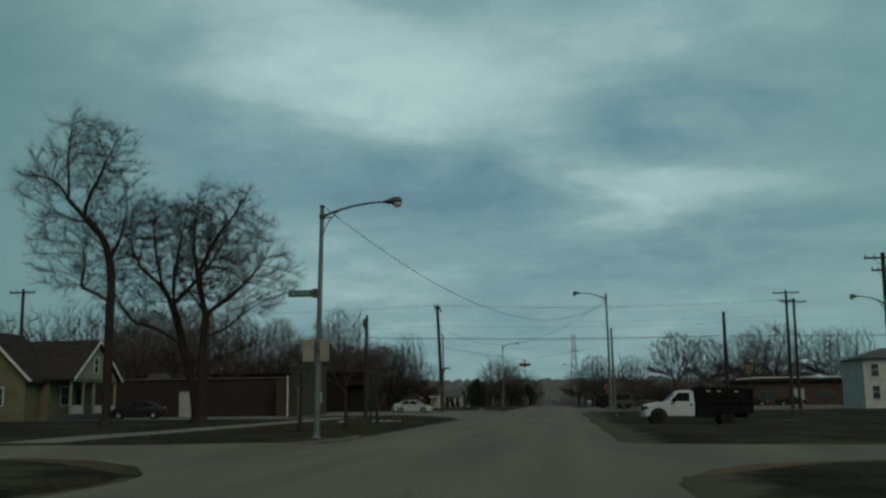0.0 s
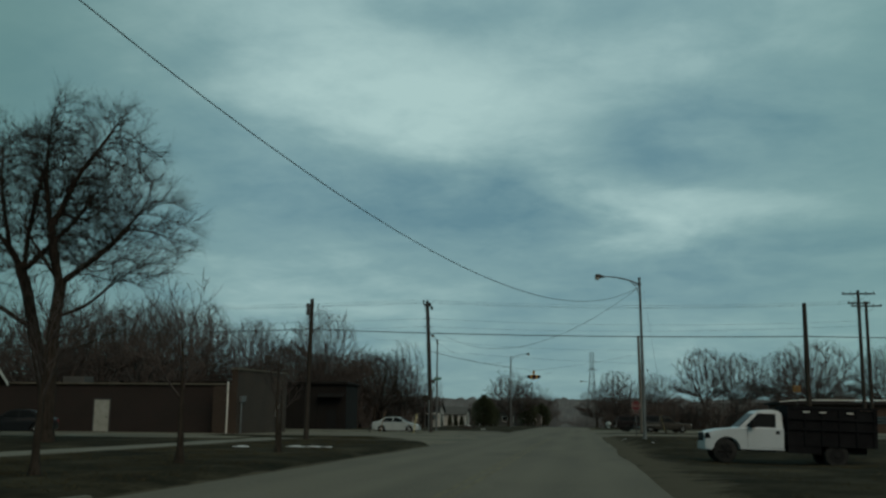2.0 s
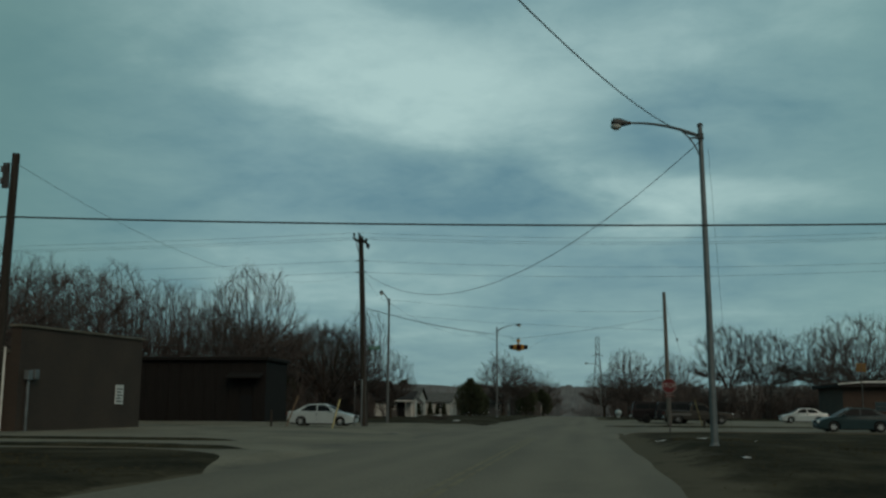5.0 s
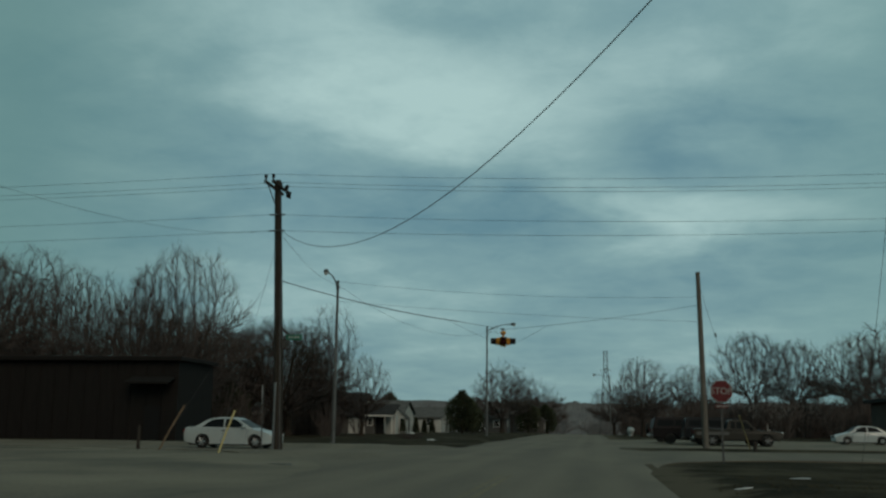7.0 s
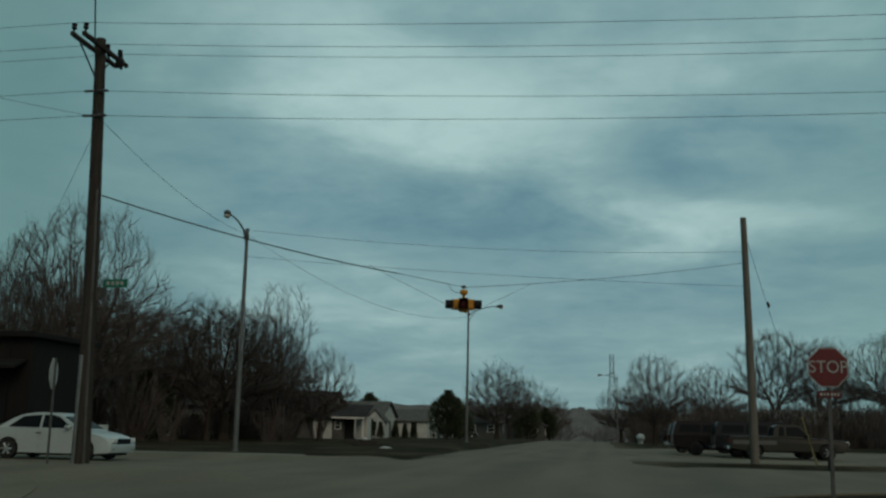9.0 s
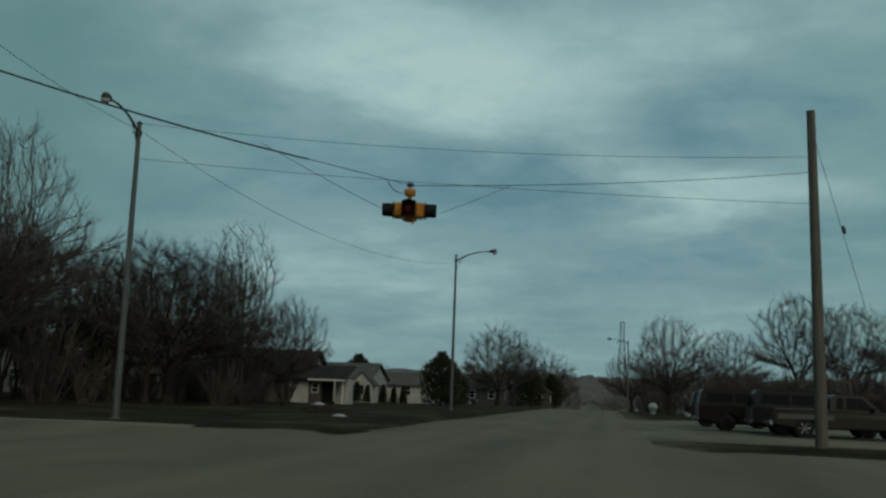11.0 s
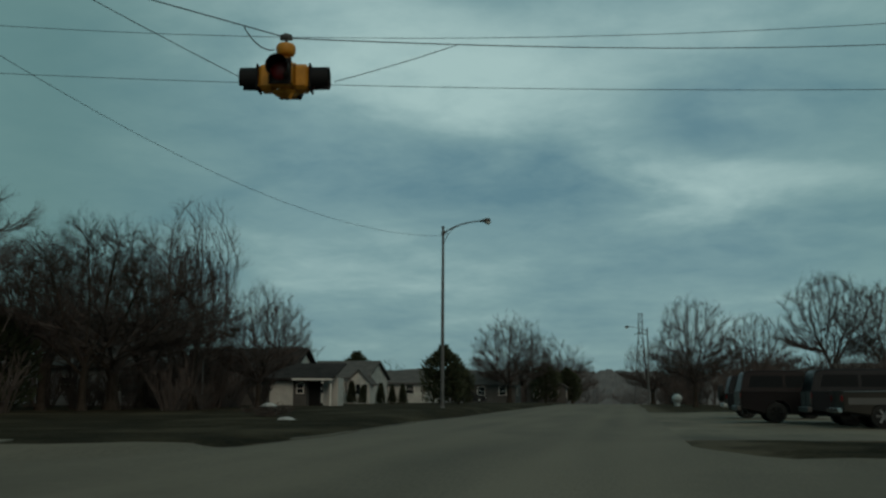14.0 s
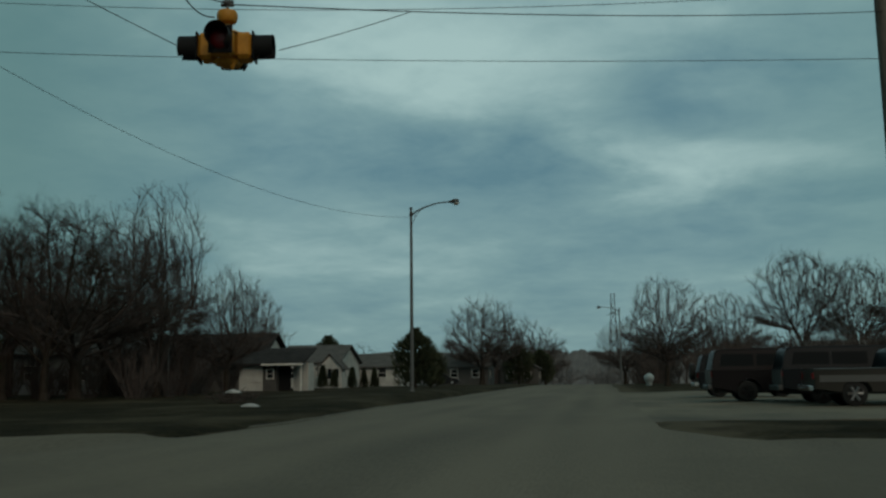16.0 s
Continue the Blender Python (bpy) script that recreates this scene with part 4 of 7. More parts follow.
# woods behind the brick buildings
rng = random.Random(5)
kinds = [(31, "upright"), (32, "broad"), (33, "upright"), (34, "broad"), (35, "round")]
spots = [(-41, 140, 13.8), (-36.8, 138, 12.4), (-32.6, 135, 12.4), (-28.4, 137, 9.6), (-47, 138, 15.6), (-53.5, 140, 16.4), (-60, 142, 17.0), (-50, 152, 17.0), (-57, 154, 17.8), (-64, 156, 18), (-44.5, 150, 15.4),
         (-38.5, 152, 12.6), (-34.2, 150, 11.6), (-30.2, 151, 10.4), (-27.2, 154, 10.8), (-25.8, 160, 12.2), (-29, 161, 12.4), (-33, 160, 11.6), (-37.5, 162, 12.6), (-42, 164, 13.8), (-48, 166, 18), (-43, 97, 9.5)]
for i, (x, y, h) in enumerate(spots):
    seed, shape = kinds[i % 5]
    tree(seed, shape, x + rng.uniform(-1, 1), y + rng.uniform(-1, 1), h * rng.uniform(0.92, 1.05) * (0.93 if x > -43 and y > 143 else 1.0), rng.uniform(0, 360), label="bare winter tree in the woods behind the brick buildings", group="woods trees", wide=1.1)
extra = [(-29, 168, 11.5), (-33, 170, 12), (-36.5, 146, 11.6), (-31.5, 143, 10.5)]
for i, (x, y, h) in enumerate(extra):
    seed, shape = kinds[(i + 2) % 5]
    tree(seed, shape, x, y, h, 61 * i, label="bare winter tree in the woods behind the brick buildings", group="woods trees", wide=1.15)
tree(34, "broad", -31.5, 140.5, 15.6, 75, label="tall bare tree beside the dark clad building", group="woods trees", wide=0.85)
tree(36, "upright", -24.3, 157.4, 12.4, 30, label="narrow bare tree by the lawn corner", group="woods trees", wide=1.15)
tree(43, "round", -22.4, 163.0, 8.2, 140, label="low rounded bare tree by the lawn corner", group="woods trees", wide=0.72)
old_tree(11, -27.0, 150.5, [(0, 0), (0.0, 1.5), (0.1, 3.0)],
         [[(0, 2.2), (-1.6, 3.6), (-3.2, 4.8), (-5, 5.6)], [(0, 2.8), (-1.2, 5), (-2.4, 7.5), (-3.4, 10.2)], [(0.1, 3), (-0.3, 5.5), (-0.8, 8.4), (-1.2, 11.0)],
          [(0.1, 3), (0.9, 5.2), (1.6, 8), (2.2, 10.6)], [(0.1, 2.6), (1.6, 4.4), (3, 6.6), (4, 8.8)], [(0, 2), (2, 3.2), (4, 4.2)]],
         "bare spreading tree with bold limbs at the wood edge",
         [(-3.6, 9.2, 2.2, 2.6, 1.0), (-4.6, 6.2, 1.8, 1.6, 0.6), (-0.8, 10.6, 2.0, 2.2, 0.9), (2.2, 9.8, 2.0, 2.4, 0.9), (3.8, 7.0, 1.6, 2.2, 0.6)], 3600, group="woods trees", size=0.77, twigs=3)

# street trees beyond the crossing
tree(41, "round", -15.3, 236, 11.6, 0, label="rounded bare street tree beside the road", group="street trees", wide=0.95)
tree(42, "round", 6.1, 200, 10.8, 60, label="spreading bare street tree beside the parking lot", group="street trees", wide=0.78)
tree(43, "round", 3.4, 248, 9.4, 200, label="rounded bare street tree beside the road", group="street trees")
tree(44, "broad", 25.9, 240, 18.0, 10, label="tall bare tree behind the parking lot", group="street trees")
tree(44, "broad", 33.5, 244, 17.0, 170, label="tall bare tree behind the parking lot", group="street trees")
tree(32, "broad", 41, 236, 18.0, 250, label="tall bare tree behind the parking lot", group="street trees")
tree(34, "broad", 15.5, 232, 12.0, 100, label="bare tree behind the parking lot", group="street trees")
tree(35, "round", 47.5, 232, 19.0, 30, label="tall bare tree behind the parking lot", group="street trees")
tree(42, "round", -47.6, 236, 14.6, 120, label="spreading bare tree behind the houses", group="street trees", wide=0.72)
tree(41, "round", -10.5, 300, 10, 90, label="rounded bare street tree beside the road", group="street trees")
tree(43, "round", 9.5, 300, 11, 20, label="rounded bare street tree beside the road", group="street trees")
tree(42, "round", -26, 285, 8, 300, label="bare tree among the houses", group="street trees")
for i, (x, y, h) in enumerate([(48, 170, 13), (56, 160, 14), (62, 175, 14), (50, 195, 15), (44, 225, 15), (58, 230, 16)]):
    tree(kinds[i % 5][0], kinds[i % 5][1], x, y, h, 50 * i, label="bare tree behind the low brick building", group="eastern woods")


def far_woods():
    """The distant woods, as one mass of thin trees."""
    rng = random.Random(77)
    variants = []
    for s in range(4):
        grown = random.Random(200 + s)
        stems, blobs, _ = crown_plan(("broad", "round", "broad", "upright")[s], grown)
        b0, b1 = limb_meshes(grown, *colonise(grown, stems, blobs, 330, step=0.75, reach=4.0, kill=1.15), tip=0.030, twigs=1, twig_len=(0.8, 1.6), slim=True)
        top = max(v[2] for v in b1.v)
        n0 = len(b0.v)
        variants.append((np.array(b0.v + b1.v), b0.f + [tuple(i + n0 for i in q) for q in b1.f], top))
    bd, far = Builder(), Builder()
    places = []
    for _ in range(46):
        places.append((rng.uniform(-55, 55), rng.uniform(560, 630)))
    for _ in range(70):
        y = rng.uniform(240, 470)
        side = rng.choice((-1, 1))
        x = side * rng.uniform(10, 60) if rng.random() < 0.5 else side * rng.uniform(40, 170)
        places.append((x - 3, y))
    for _ in range(34):
        sd = rng.choice((-1, 1))
        places.append((-3 + sd * rng.uniform(9.5, 24), rng.uniform(300, 520)))
    for _ in range(40):
        places.append((rng.uniform(-170, -85), rng.uniform(130, 240)))
    for _ in range(28):
        places.append((rng.uniform(-90, -40), rng.uniform(170, 215)))
    for _ in range(44):
        places.append((rng.uniform(12, 75), rng.uniform(212, 255)))
    for _ in range(26):
        places.append((rng.uniform(-72, -40), rng.uniform(106, 122)))
    for _ in range(36):
        places.append((rng.uniform(60, 150), rng.uniform(190, 260)))
    for _ in range(12):
        places.append((rng.uniform(-16, -12), rng.uniform(240, 310)))
    for _ in range(24):
        places.append((rng.uniform(-64, -43), rng.uniform(141, 160)))
    for _ in range(18):
        places.append((rng.uniform(8, 18), rng.uniform(225, 310)))
    for _ in range(26):
        places.append((rng.uniform(14, 80), rng.uniform(200, 240)))
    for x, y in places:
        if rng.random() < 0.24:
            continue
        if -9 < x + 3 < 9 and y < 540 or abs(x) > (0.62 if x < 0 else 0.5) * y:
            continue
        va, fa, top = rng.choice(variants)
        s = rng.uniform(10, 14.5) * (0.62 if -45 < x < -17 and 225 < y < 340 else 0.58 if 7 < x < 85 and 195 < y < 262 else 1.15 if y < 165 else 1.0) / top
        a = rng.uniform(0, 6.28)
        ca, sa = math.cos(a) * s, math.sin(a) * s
        # trees past 330 m go to the mass coloured paler for haze
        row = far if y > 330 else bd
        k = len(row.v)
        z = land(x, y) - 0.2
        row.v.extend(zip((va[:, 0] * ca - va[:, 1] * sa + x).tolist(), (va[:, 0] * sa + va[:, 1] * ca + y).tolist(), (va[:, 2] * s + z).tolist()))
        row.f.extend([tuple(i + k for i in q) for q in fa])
    for row, mat, lab in ((bd, M_TWIG, "distant bare winter woods along the street"), (far, M_TWIGHAZE, "bare woods at the far end of the street, paled by painted haze")):
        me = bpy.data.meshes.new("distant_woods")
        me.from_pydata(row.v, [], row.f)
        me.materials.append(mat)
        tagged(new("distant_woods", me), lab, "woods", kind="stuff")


far_woods()


def shrub_mesh(seed):
    """A many-stemmed leafless shrub one metre high."""
    rng = random.Random(seed)
    b = Builder()
    for _ in range(26):
        a, r = rng.uniform(0, 6.28), rng.uniform(0, 0.16)
        p = Vector((r * math.cos(a), r * math.sin(a), -0.05))
        d = Vector((math.cos(a) * rng.uniform(0.1, 0.7), math.sin(a) * rng.uniform(0.1, 0.7), 1)).normalized()
        L = rng.uniform(0.6, 1.0)
        q = p + d * L * 0.5
        e = q + (d + Vector((rng.uniform(-0.3, 0.3), rng.uniform(-0.3, 0.3), 0.2))).normalized() * L * 0.5
        b.tube([p, q, e], [0.010, 0.007, 0.004], 3, cap=False)
        for _ in range(6):
            t = rng.uniform(0.25, 1.0)
            o = p.lerp(q, t * 2) if t < 0.5 else q.lerp(e, t * 2 - 1)
            g = (d + Vector((rng.uniform(-0.9, 0.9), rng.uniform(-0.9, 0.9), rng.uniform(-0.1, 0.6)))).normalized() * rng.uniform(0.12, 0.3)
            b.tube([o, o + g], [0.007, 0.003], 3, cap=False)
    return b


def thicket():
    """Undergrowth along the wood's edge, one mass."""
    rng = random.Random(31)
    var = []
    for k in range(3):
        m = shrub_mesh(400 + k)
        var.append((np.array(m.v), m.f))
    bd = Builder()
    spots = [(rng.uniform(-42, -23), rng.uniform(152, 166), rng.uniform(1.6, 3.4)) for _ in range(34)]
    spots += [(rng.uniform(-70, -26), rng.uniform(132, 146), rng.uniform(3, 6)) for _ in range(44)]
    spots += [(rng.uniform(12, 60), rng.uniform(205, 232), rng.uniform(3.5, 6)) for _ in range(90)]
    spots += [(rng.uniform(4, 12), rng.uniform(225, 330), rng.uniform(3, 5)) for _ in range(20)]
    spots += [(rng.uniform(-34, -12), rng.uniform(240, 330), rng.uniform(3, 5)) for _ in range(30)]
    spots += [(rng.uniform(-33, -26.2), rng.uniform(165, 176), rng.uniform(2.6, 4.2)) for _ in range(16)]
    spots += [(rng.uniform(14, 70), rng.uniform(185, 225), rng.uniform(3, 5.5)) for _ in range(24)]
    spots += [(rng.uniform(14, 78), rng.uniform(202, 236), rng.uniform(4, 7)) for _ in range(48)]
    spots += [(rng.uniform(-38, -30.5), rng.uniform(172, 180), rng.uniform(2.2, 3.8)) for _ in range(26)]
    for x, y, h in spots:
        va, fa = rng.choice(var)
        a = rng.uniform(0, 6.28)
        ca, sa = math.cos(a) * h * 0.9, math.sin(a) * h * 0.9
        k = len(bd.v)
        z = land(x, y) - 0.05
        bd.v.extend(zip((va[:, 0] * ca - va[:, 1] * sa + x).tolist(), (va[:, 0] * sa + va[:, 1] * ca + y).tolist(), (va[:, 2] * h + z).tolist()))
        bd.f.extend([tuple(i + k for i in q) for q in fa])
    me = bpy.data.meshes.new("undergrowth")
    me.from_pydata(bd.v, [], bd.f)
    me.materials.append(M_TWIG)
    tagged(new("undergrowth", me), "leafless brown undergrowth along the woods", "undergrowth", kind="stuff")


thicket()


def far_hills():
    """Low wooded rise where the road ends."""
    bd = Builder()
    for y, base, h0, seed in ((640, -14, 18, 1), (720, -15, 25, 3), (820, -16, 34, 2)):
        xs = [-700 + 10 * i for i in range(60)] + [-100 + i for i in range(200)] + [100 + 10 * i for i in range(61)]
        k = len(bd.v)
        for x in xs:
            h = base + h0 + 4.5 * noise.noise((x * 0.012, seed, 0)) + 3.4 * noise.noise((x * 0.06, seed, 5)) + 3.0 * abs(noise.noise((x * 0.11, seed, 9))) + 1.8 * noise.noise((x * 0.3, seed, 13)) + 1.0 * noise.noise((x * 0.9, seed, 17))
            bd.v += [(x, y, base), (x, y + 8, h), (x, y + 60, h - 2)]
        for i in range(len(xs) - 1):
            a, b = k + 3 * i, k + 3 * i + 3
            bd.f += [(a, b, b + 1, a + 1), (a + 1, b + 1, b + 2, a + 2)]
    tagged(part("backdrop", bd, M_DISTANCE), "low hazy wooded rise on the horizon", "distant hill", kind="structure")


far_hills()


# ---- poles, lamps and signs ----
def wood_pole(x, y, height, r, label, arms=(), lean=(0, 0), z=None, turn=0.0, group="utility poles", mat=None):
    ob = thing("utility_pole", label, "utility pole", pose(x, y, land(x, y) if z is None else z, 0, 0, turn), group)
    n = 9
    pts = [(lean[0] * (i / n) ** 1.3, lean[1] * (i / n) ** 1.3, -0.4 + (height + 0.4) * i / n) for i in range(n + 1)]
    part("pole", Builder().tube(pts, [r * (1.15 - 0.4 * i / n) for i in range(n + 1)], 12), mat or M_WOOD, ob, smooth=True)
    for az, half in arms:
        part("crossarm", Builder().box(lean[0] - half, -0.06 - r * 0.8, az - 0.06, lean[0] + half, 0.05 - r * 0.8, az + 0.06, 0.012), M_WOOD, ob)
        for s in (-1, 1):
            part("brace", Builder().tube([(lean[0] + s * half * 0.55, -r, az - 0.05), (lean[0], -r, az - 0.65)], 0.014, 5), M_DARKSTEEL, ob)
            for u in (0.92, 0.45):
                part("insulator", Builder().tube([(lean[0] + s * half * u, -r * 0.8, az + 0.05), (lean[0] + s * half * u, -r * 0.8, az + 0.1), (lean[0] + s * half * u, -r * 0.8, az + 0.13), (lean[0] + s * half * u, -r * 0.8, az + 0.2)], [0.02, 0.045, 0.035, 0.05], 8), M_DARKSTEEL, ob)
    return ob


def bezier(p0, p1, p2, p3, n):
    out = []
    for i in range(n + 1):
        t = i / n
        out.append(tuple((1 - t) ** 3 * a + 3 * (1 - t) ** 2 * t * b + 3 * (1 - t) * t * t * c + t ** 3 * d for a, b, c, d in zip(p0, p1, p2, p3)))
    return out


def street_lamp(x, y, height, arm, turn, label, rise=0.3, lean=(0, 0), r=0.1, z=None, steel=None):
    """Tapered steel pole with a curved arm and a cobra head; the arm points along local x."""
    ob = thing("street_lamp", label, "street lamp", pose(x, y, land(x, y) if z is None else z, 0, 0, turn), "street lamps")
    lx, ly = lean
    part("pole", Builder().tube([(0, 0, -0.3), (lx * 0.3, ly * 0.3, height * 0.35), (lx * 0.65, ly * 0.65, height * 0.7), (lx, ly, height)], [r, r * 0.9, r * 0.75, r * 0.62], 14), steel or M_STEEL, ob, smooth=True)
    part("base_plate", Builder().box(-0.125, -0.125, -0.08, 0.125, 0.125, 0.02, 0.012).tube([(0, 0, 0.02), (0, 0, 0.08)], [r * 1.2, r * 1.02], 14), steel or M_STEEL, ob)
    part("cap", Builder().tube([(lx, ly, height - 0.02), (lx, ly, height + 0.03), (lx, ly, height + 0.08)], [r * 0.85, r * 0.85, 0.02], 12), M_DARKSTEEL, ob)
    z0, z1 = height - 0.32, height - 0.32 + rise + 0.3
    line = bezier((lx, ly, z0), (lx + arm * 0.28, ly, z0 + (z1 - z0) * 0.72), (lx + arm * 0.55, ly, z1), (lx + arm * 0.8, ly, z1), 14)
    part("arm", Builder().tube(line, [0.045 - 0.015 * i / 14 for i in range(15)], 9), steel or M_STEEL, ob, smooth=True)
    part("brace", Builder().tube(bezier((lx, ly, z0 - 0.75), (lx + 0.06, ly, z0 - 0.3), (lx + arm * 0.12, ly, z0 + 0.02), line[4], 8), 0.018, 6), steel or M_STEEL, ob)
    part("bracket", Builder().tube([(lx, ly, z0 - 0.08), (lx, ly, z0 + 0.08)], r * 0.95, 12).box(lx, ly - 0.03, z0 - 0.05, lx + 0.3, ly + 0.03, z0 - 0.02), M_DARKSTEEL, ob)
    hx = lx + arm * 0.78
    head = part("lamp_head", Builder().tube([(hx + u * arm, ly, z1 + w) for u, w in ((0, 0), (0.03, 0.0), (0.07, 0.01), (0.13, 0.02), (0.19, 0.015), (0.215, 0), (0.222, -0.01))], [0.045, 0.06, 0.085, 0.135, 0.14, 0.09, 0.02], 12), M_DARKSTEEL, ob, smooth=True)
    b = Builder()
    cx = hx + 0.17 * arm
    for i in range(7):
        a = i / 6 * math.pi / 2
        rr, dz = 0.135 * math.cos(a) + 0.004, -0.14 * math.sin(a)
        for j in range(14):
            w = 2 * math.pi * j / 14
            b.v.append((cx + rr * math.cos(w) * 1.15, ly + rr * math.sin(w), z1 - 0.055 + dz))
    for i in range(6):
        for j in range(14):
            b.f.append((i * 14 + j, i * 14 + (j + 1) % 14, (i + 1) * 14 + (j + 1) % 14, (i + 1) * 14 + j))
    b.f.append(tuple(84 + j for j in range(14)))
    part("refractor", b, M_LAMPGLASS, head, "cloudy glass refractor bowl", smooth=True)
    return ob


lamp_a = street_lamp(-8.05, 30.4, 7.35, 2.6, 0, "grey steel street lamp with curved arm and green street sign", rise=0.12, lean=(0.12, 0.1))
lamp_b = street_lamp(3.2, 76.2, 8.85, 2.45, 180, "grey steel street lamp with curved arm on the verge", rise=0.15, lean=(0.12, 0.0), r=0.1)
lamp_c = street_lamp(-9.45, 155.0, 9.4, 2.5, 0, "grey steel street lamp with curved arm beside the kerb", rise=0.3, steel=M_STEELBACKLIT)
lamp_d = street_lamp(-14.98, 123.4, 9.3, 1.9, 262, "grey steel street lamp with curved arm at the crossing", rise=0.35, r=0.11, steel=M_STEELBACKLIT)
lamp_e = street_lamp(2.4, 226, 9.0, 2.6, 180, "distant grey street lamp beside the road", rise=0.2, steel=M_STEELBACKLIT)

# blade and boards on the first lamp pole
blade = part("street_sign", Builder().box(-0.95, -0.012, 4.42, -0.13, 0.012, 4.64), M_SIGNGREEN, lamp_a, "green street name blade with pale lettering")
for i, w in enumerate((0.07, 0.05, 0.06, 0.05, 0.07)):
    part("lettering", Builder().box(-0.84 + 0.12 * i, -0.018, 4.49, -0.84 + 0.12 * i + w, -0.012, 4.58), M_SIGNDULL, blade)
part("sign_bracket", Builder().box(-0.16, -0.02, 4.38, 0.0, 0.02, 4.68, 0.01), M_DARKSTEEL, lamp_a)
for x0, x1 in ((-0.42, -0.06), (0.12, 0.42)):
    part("board", Builder().box(x0, -0.16, 2.35, x1, -0.13, 3.05, 0.008), M_BOARD, lamp_a, "weathered beige metal board strapped to the pole")
part("strap", Builder().box(-0.42, -0.13, 2.66, 0.42, -0.10, 2.72), M_DARKSTEEL, lamp_a)

# utility poles
pole_l1 = wood_pole(-14.45, 71.0, 7.35, 0.125, "weathered wooden utility pole beside the yard", lean=(0.1, 0.0))
part("insulator_rack", Builder().box(-0.16, -0.12, 6.45, 0.0, -0.06, 7.1).tube([(-0.14, -0.16, 6.55), (-0.14, -0.16, 6.7)], 0.045, 8).tube([(-0.14, -0.16, 6.85), (-0.14, -0.16, 7.0)], 0.045, 8), M_DARKSTEEL, pole_l1)
pole_r1 = wood_pole(11.2, 72.8, 7.3, 0.14, "weathered wooden utility pole beside the lot")
pole_l2 = wood_pole(-13.25, 107.5, 11.6, 0.19, "tall dark wooden utility pole with insulators at the crossing", lean=(-0.45, 0))
pole_r2 = wood_pole(5.85, 124.4, 9.9, 0.16, "pale weathered wooden pole on the verge island", lean=(-0.15, 0.05), mat=M_WOODPALE)
wood_pole(23.2, 108.0, 12.5, 0.16, "wooden utility pole with a crossarm", arms=((12.2, 1.35), (11.4, 0.9)))
wood_pole(24.6, 111.0, 11.9, 0.16, "wooden utility pole with a crossarm", arms=((11.5, 1.3),))
wood_pole(20.3, 66.0, 10.3, 0.17, "wooden utility pole with two crossarms", arms=((9.95, 1.2), (9.15, 0.8)))
wood_pole(-44.0, 76.5, 10.7, 0.16, "wooden utility pole with a crossarm behind the house", arms=((10.4, 1.1),))
street_lamp(20.1, 65.6, 7.3, 2.1, 180, "street lamp arm on a slim pole beside the utility pole", rise=0.2, r=0.07)
# top gear of the crossing pole
for x in (-0.60, -0.27):
    part("crossarm", Builder().box(x - 0.05, -1.25, 11.22, x + 0.05, 1.25, 11.34, 0.012), M_WOOD, pole_l2)
for y in (-0.85, 0.85):
    part("brace", Builder().tube([(-0.60, y, 11.24), (-0.50, 0.0, 10.45)], 0.025, 6), M_DARKSTEEL, pole_l2)
for x, y in ((-0.60, -1.15), (-0.27, -1.15), (-0.43, 0.38), (-0.27, 0.8), (-0.60, 0.8), (-0.43, 1.15)):
    part("insulator", Builder().tube([(x, y, 11.34), (x, y, 11.42), (x, y, 11.44), (x, y, 11.52), (x, y, 11.58), (x, y, 11.60)], [0.025, 0.03, 0.075, 0.06, 0.075, 0.03], 10), M_BLACK, pole_l2, "dark porcelain insulator")
part("cutout", Builder().box(-0.2, 0.42, 10.95, -0.08, 0.56, 11.22, 0.02).tube([(-0.05, 0.5, 10.9), (-0.02, 0.5, 11.2)], 0.04, 8), M_BLACK, pole_l2, "black fuse cutout")
for zz in (10.05, 9.35):
    part("side_bracket", Builder().box(-0.7, -0.2, zz - 0.03, -0.02, -0.14, zz + 0.03, 0.008), M_DARKSTEEL, pole_l2)
part("conduit", Builder().tube([(0.14, -0.16, 0.0), (-0.1, -0.16, 7.3)], 0.035, 8), M_DARKSTEEL, pole_l2)
part("sheath", Builder().tube([(-0.15, -0.16, 0.0), (-0.14, -0.17, 2.9)], 0.06, 10), M_STEEL, pole_l2, "pale metal cable guard")
blade = part("street_sign", Builder().box(0.2, -0.012, 4.68, 0.88, 0.012, 4.9), M_SIGNGREEN, pole_l2, "green street name blade with pale lettering")
for i in range(4):
    part("lettering", Builder().box(0.3 + 0.13 * i, -0.018, 4.75, 0.38 + 0.13 * i, -0.012, 4.84), M_SIGNDULL, blade)
part("sign_bracket", Builder().box(0.0, -0.02, 4.36, 0.32, 0.02, 4.68), M_DARKSTEEL, pole_l2)


# overhead cables
def cable(p, q, sag, r, label="thin black overhead cable", n=28):
    p, q = Vector(p), Vector(q)
    pts = [p.lerp(q, i / n) - Vector((0, 0, 4 * sag * (i / n) * (1 - i / n))) for i in range(n + 1)]
    ob = part("cable", Builder().tube(pts, r, 5), M_WIRE)
    return tagged(ob, label, "cable", "overhead cables")


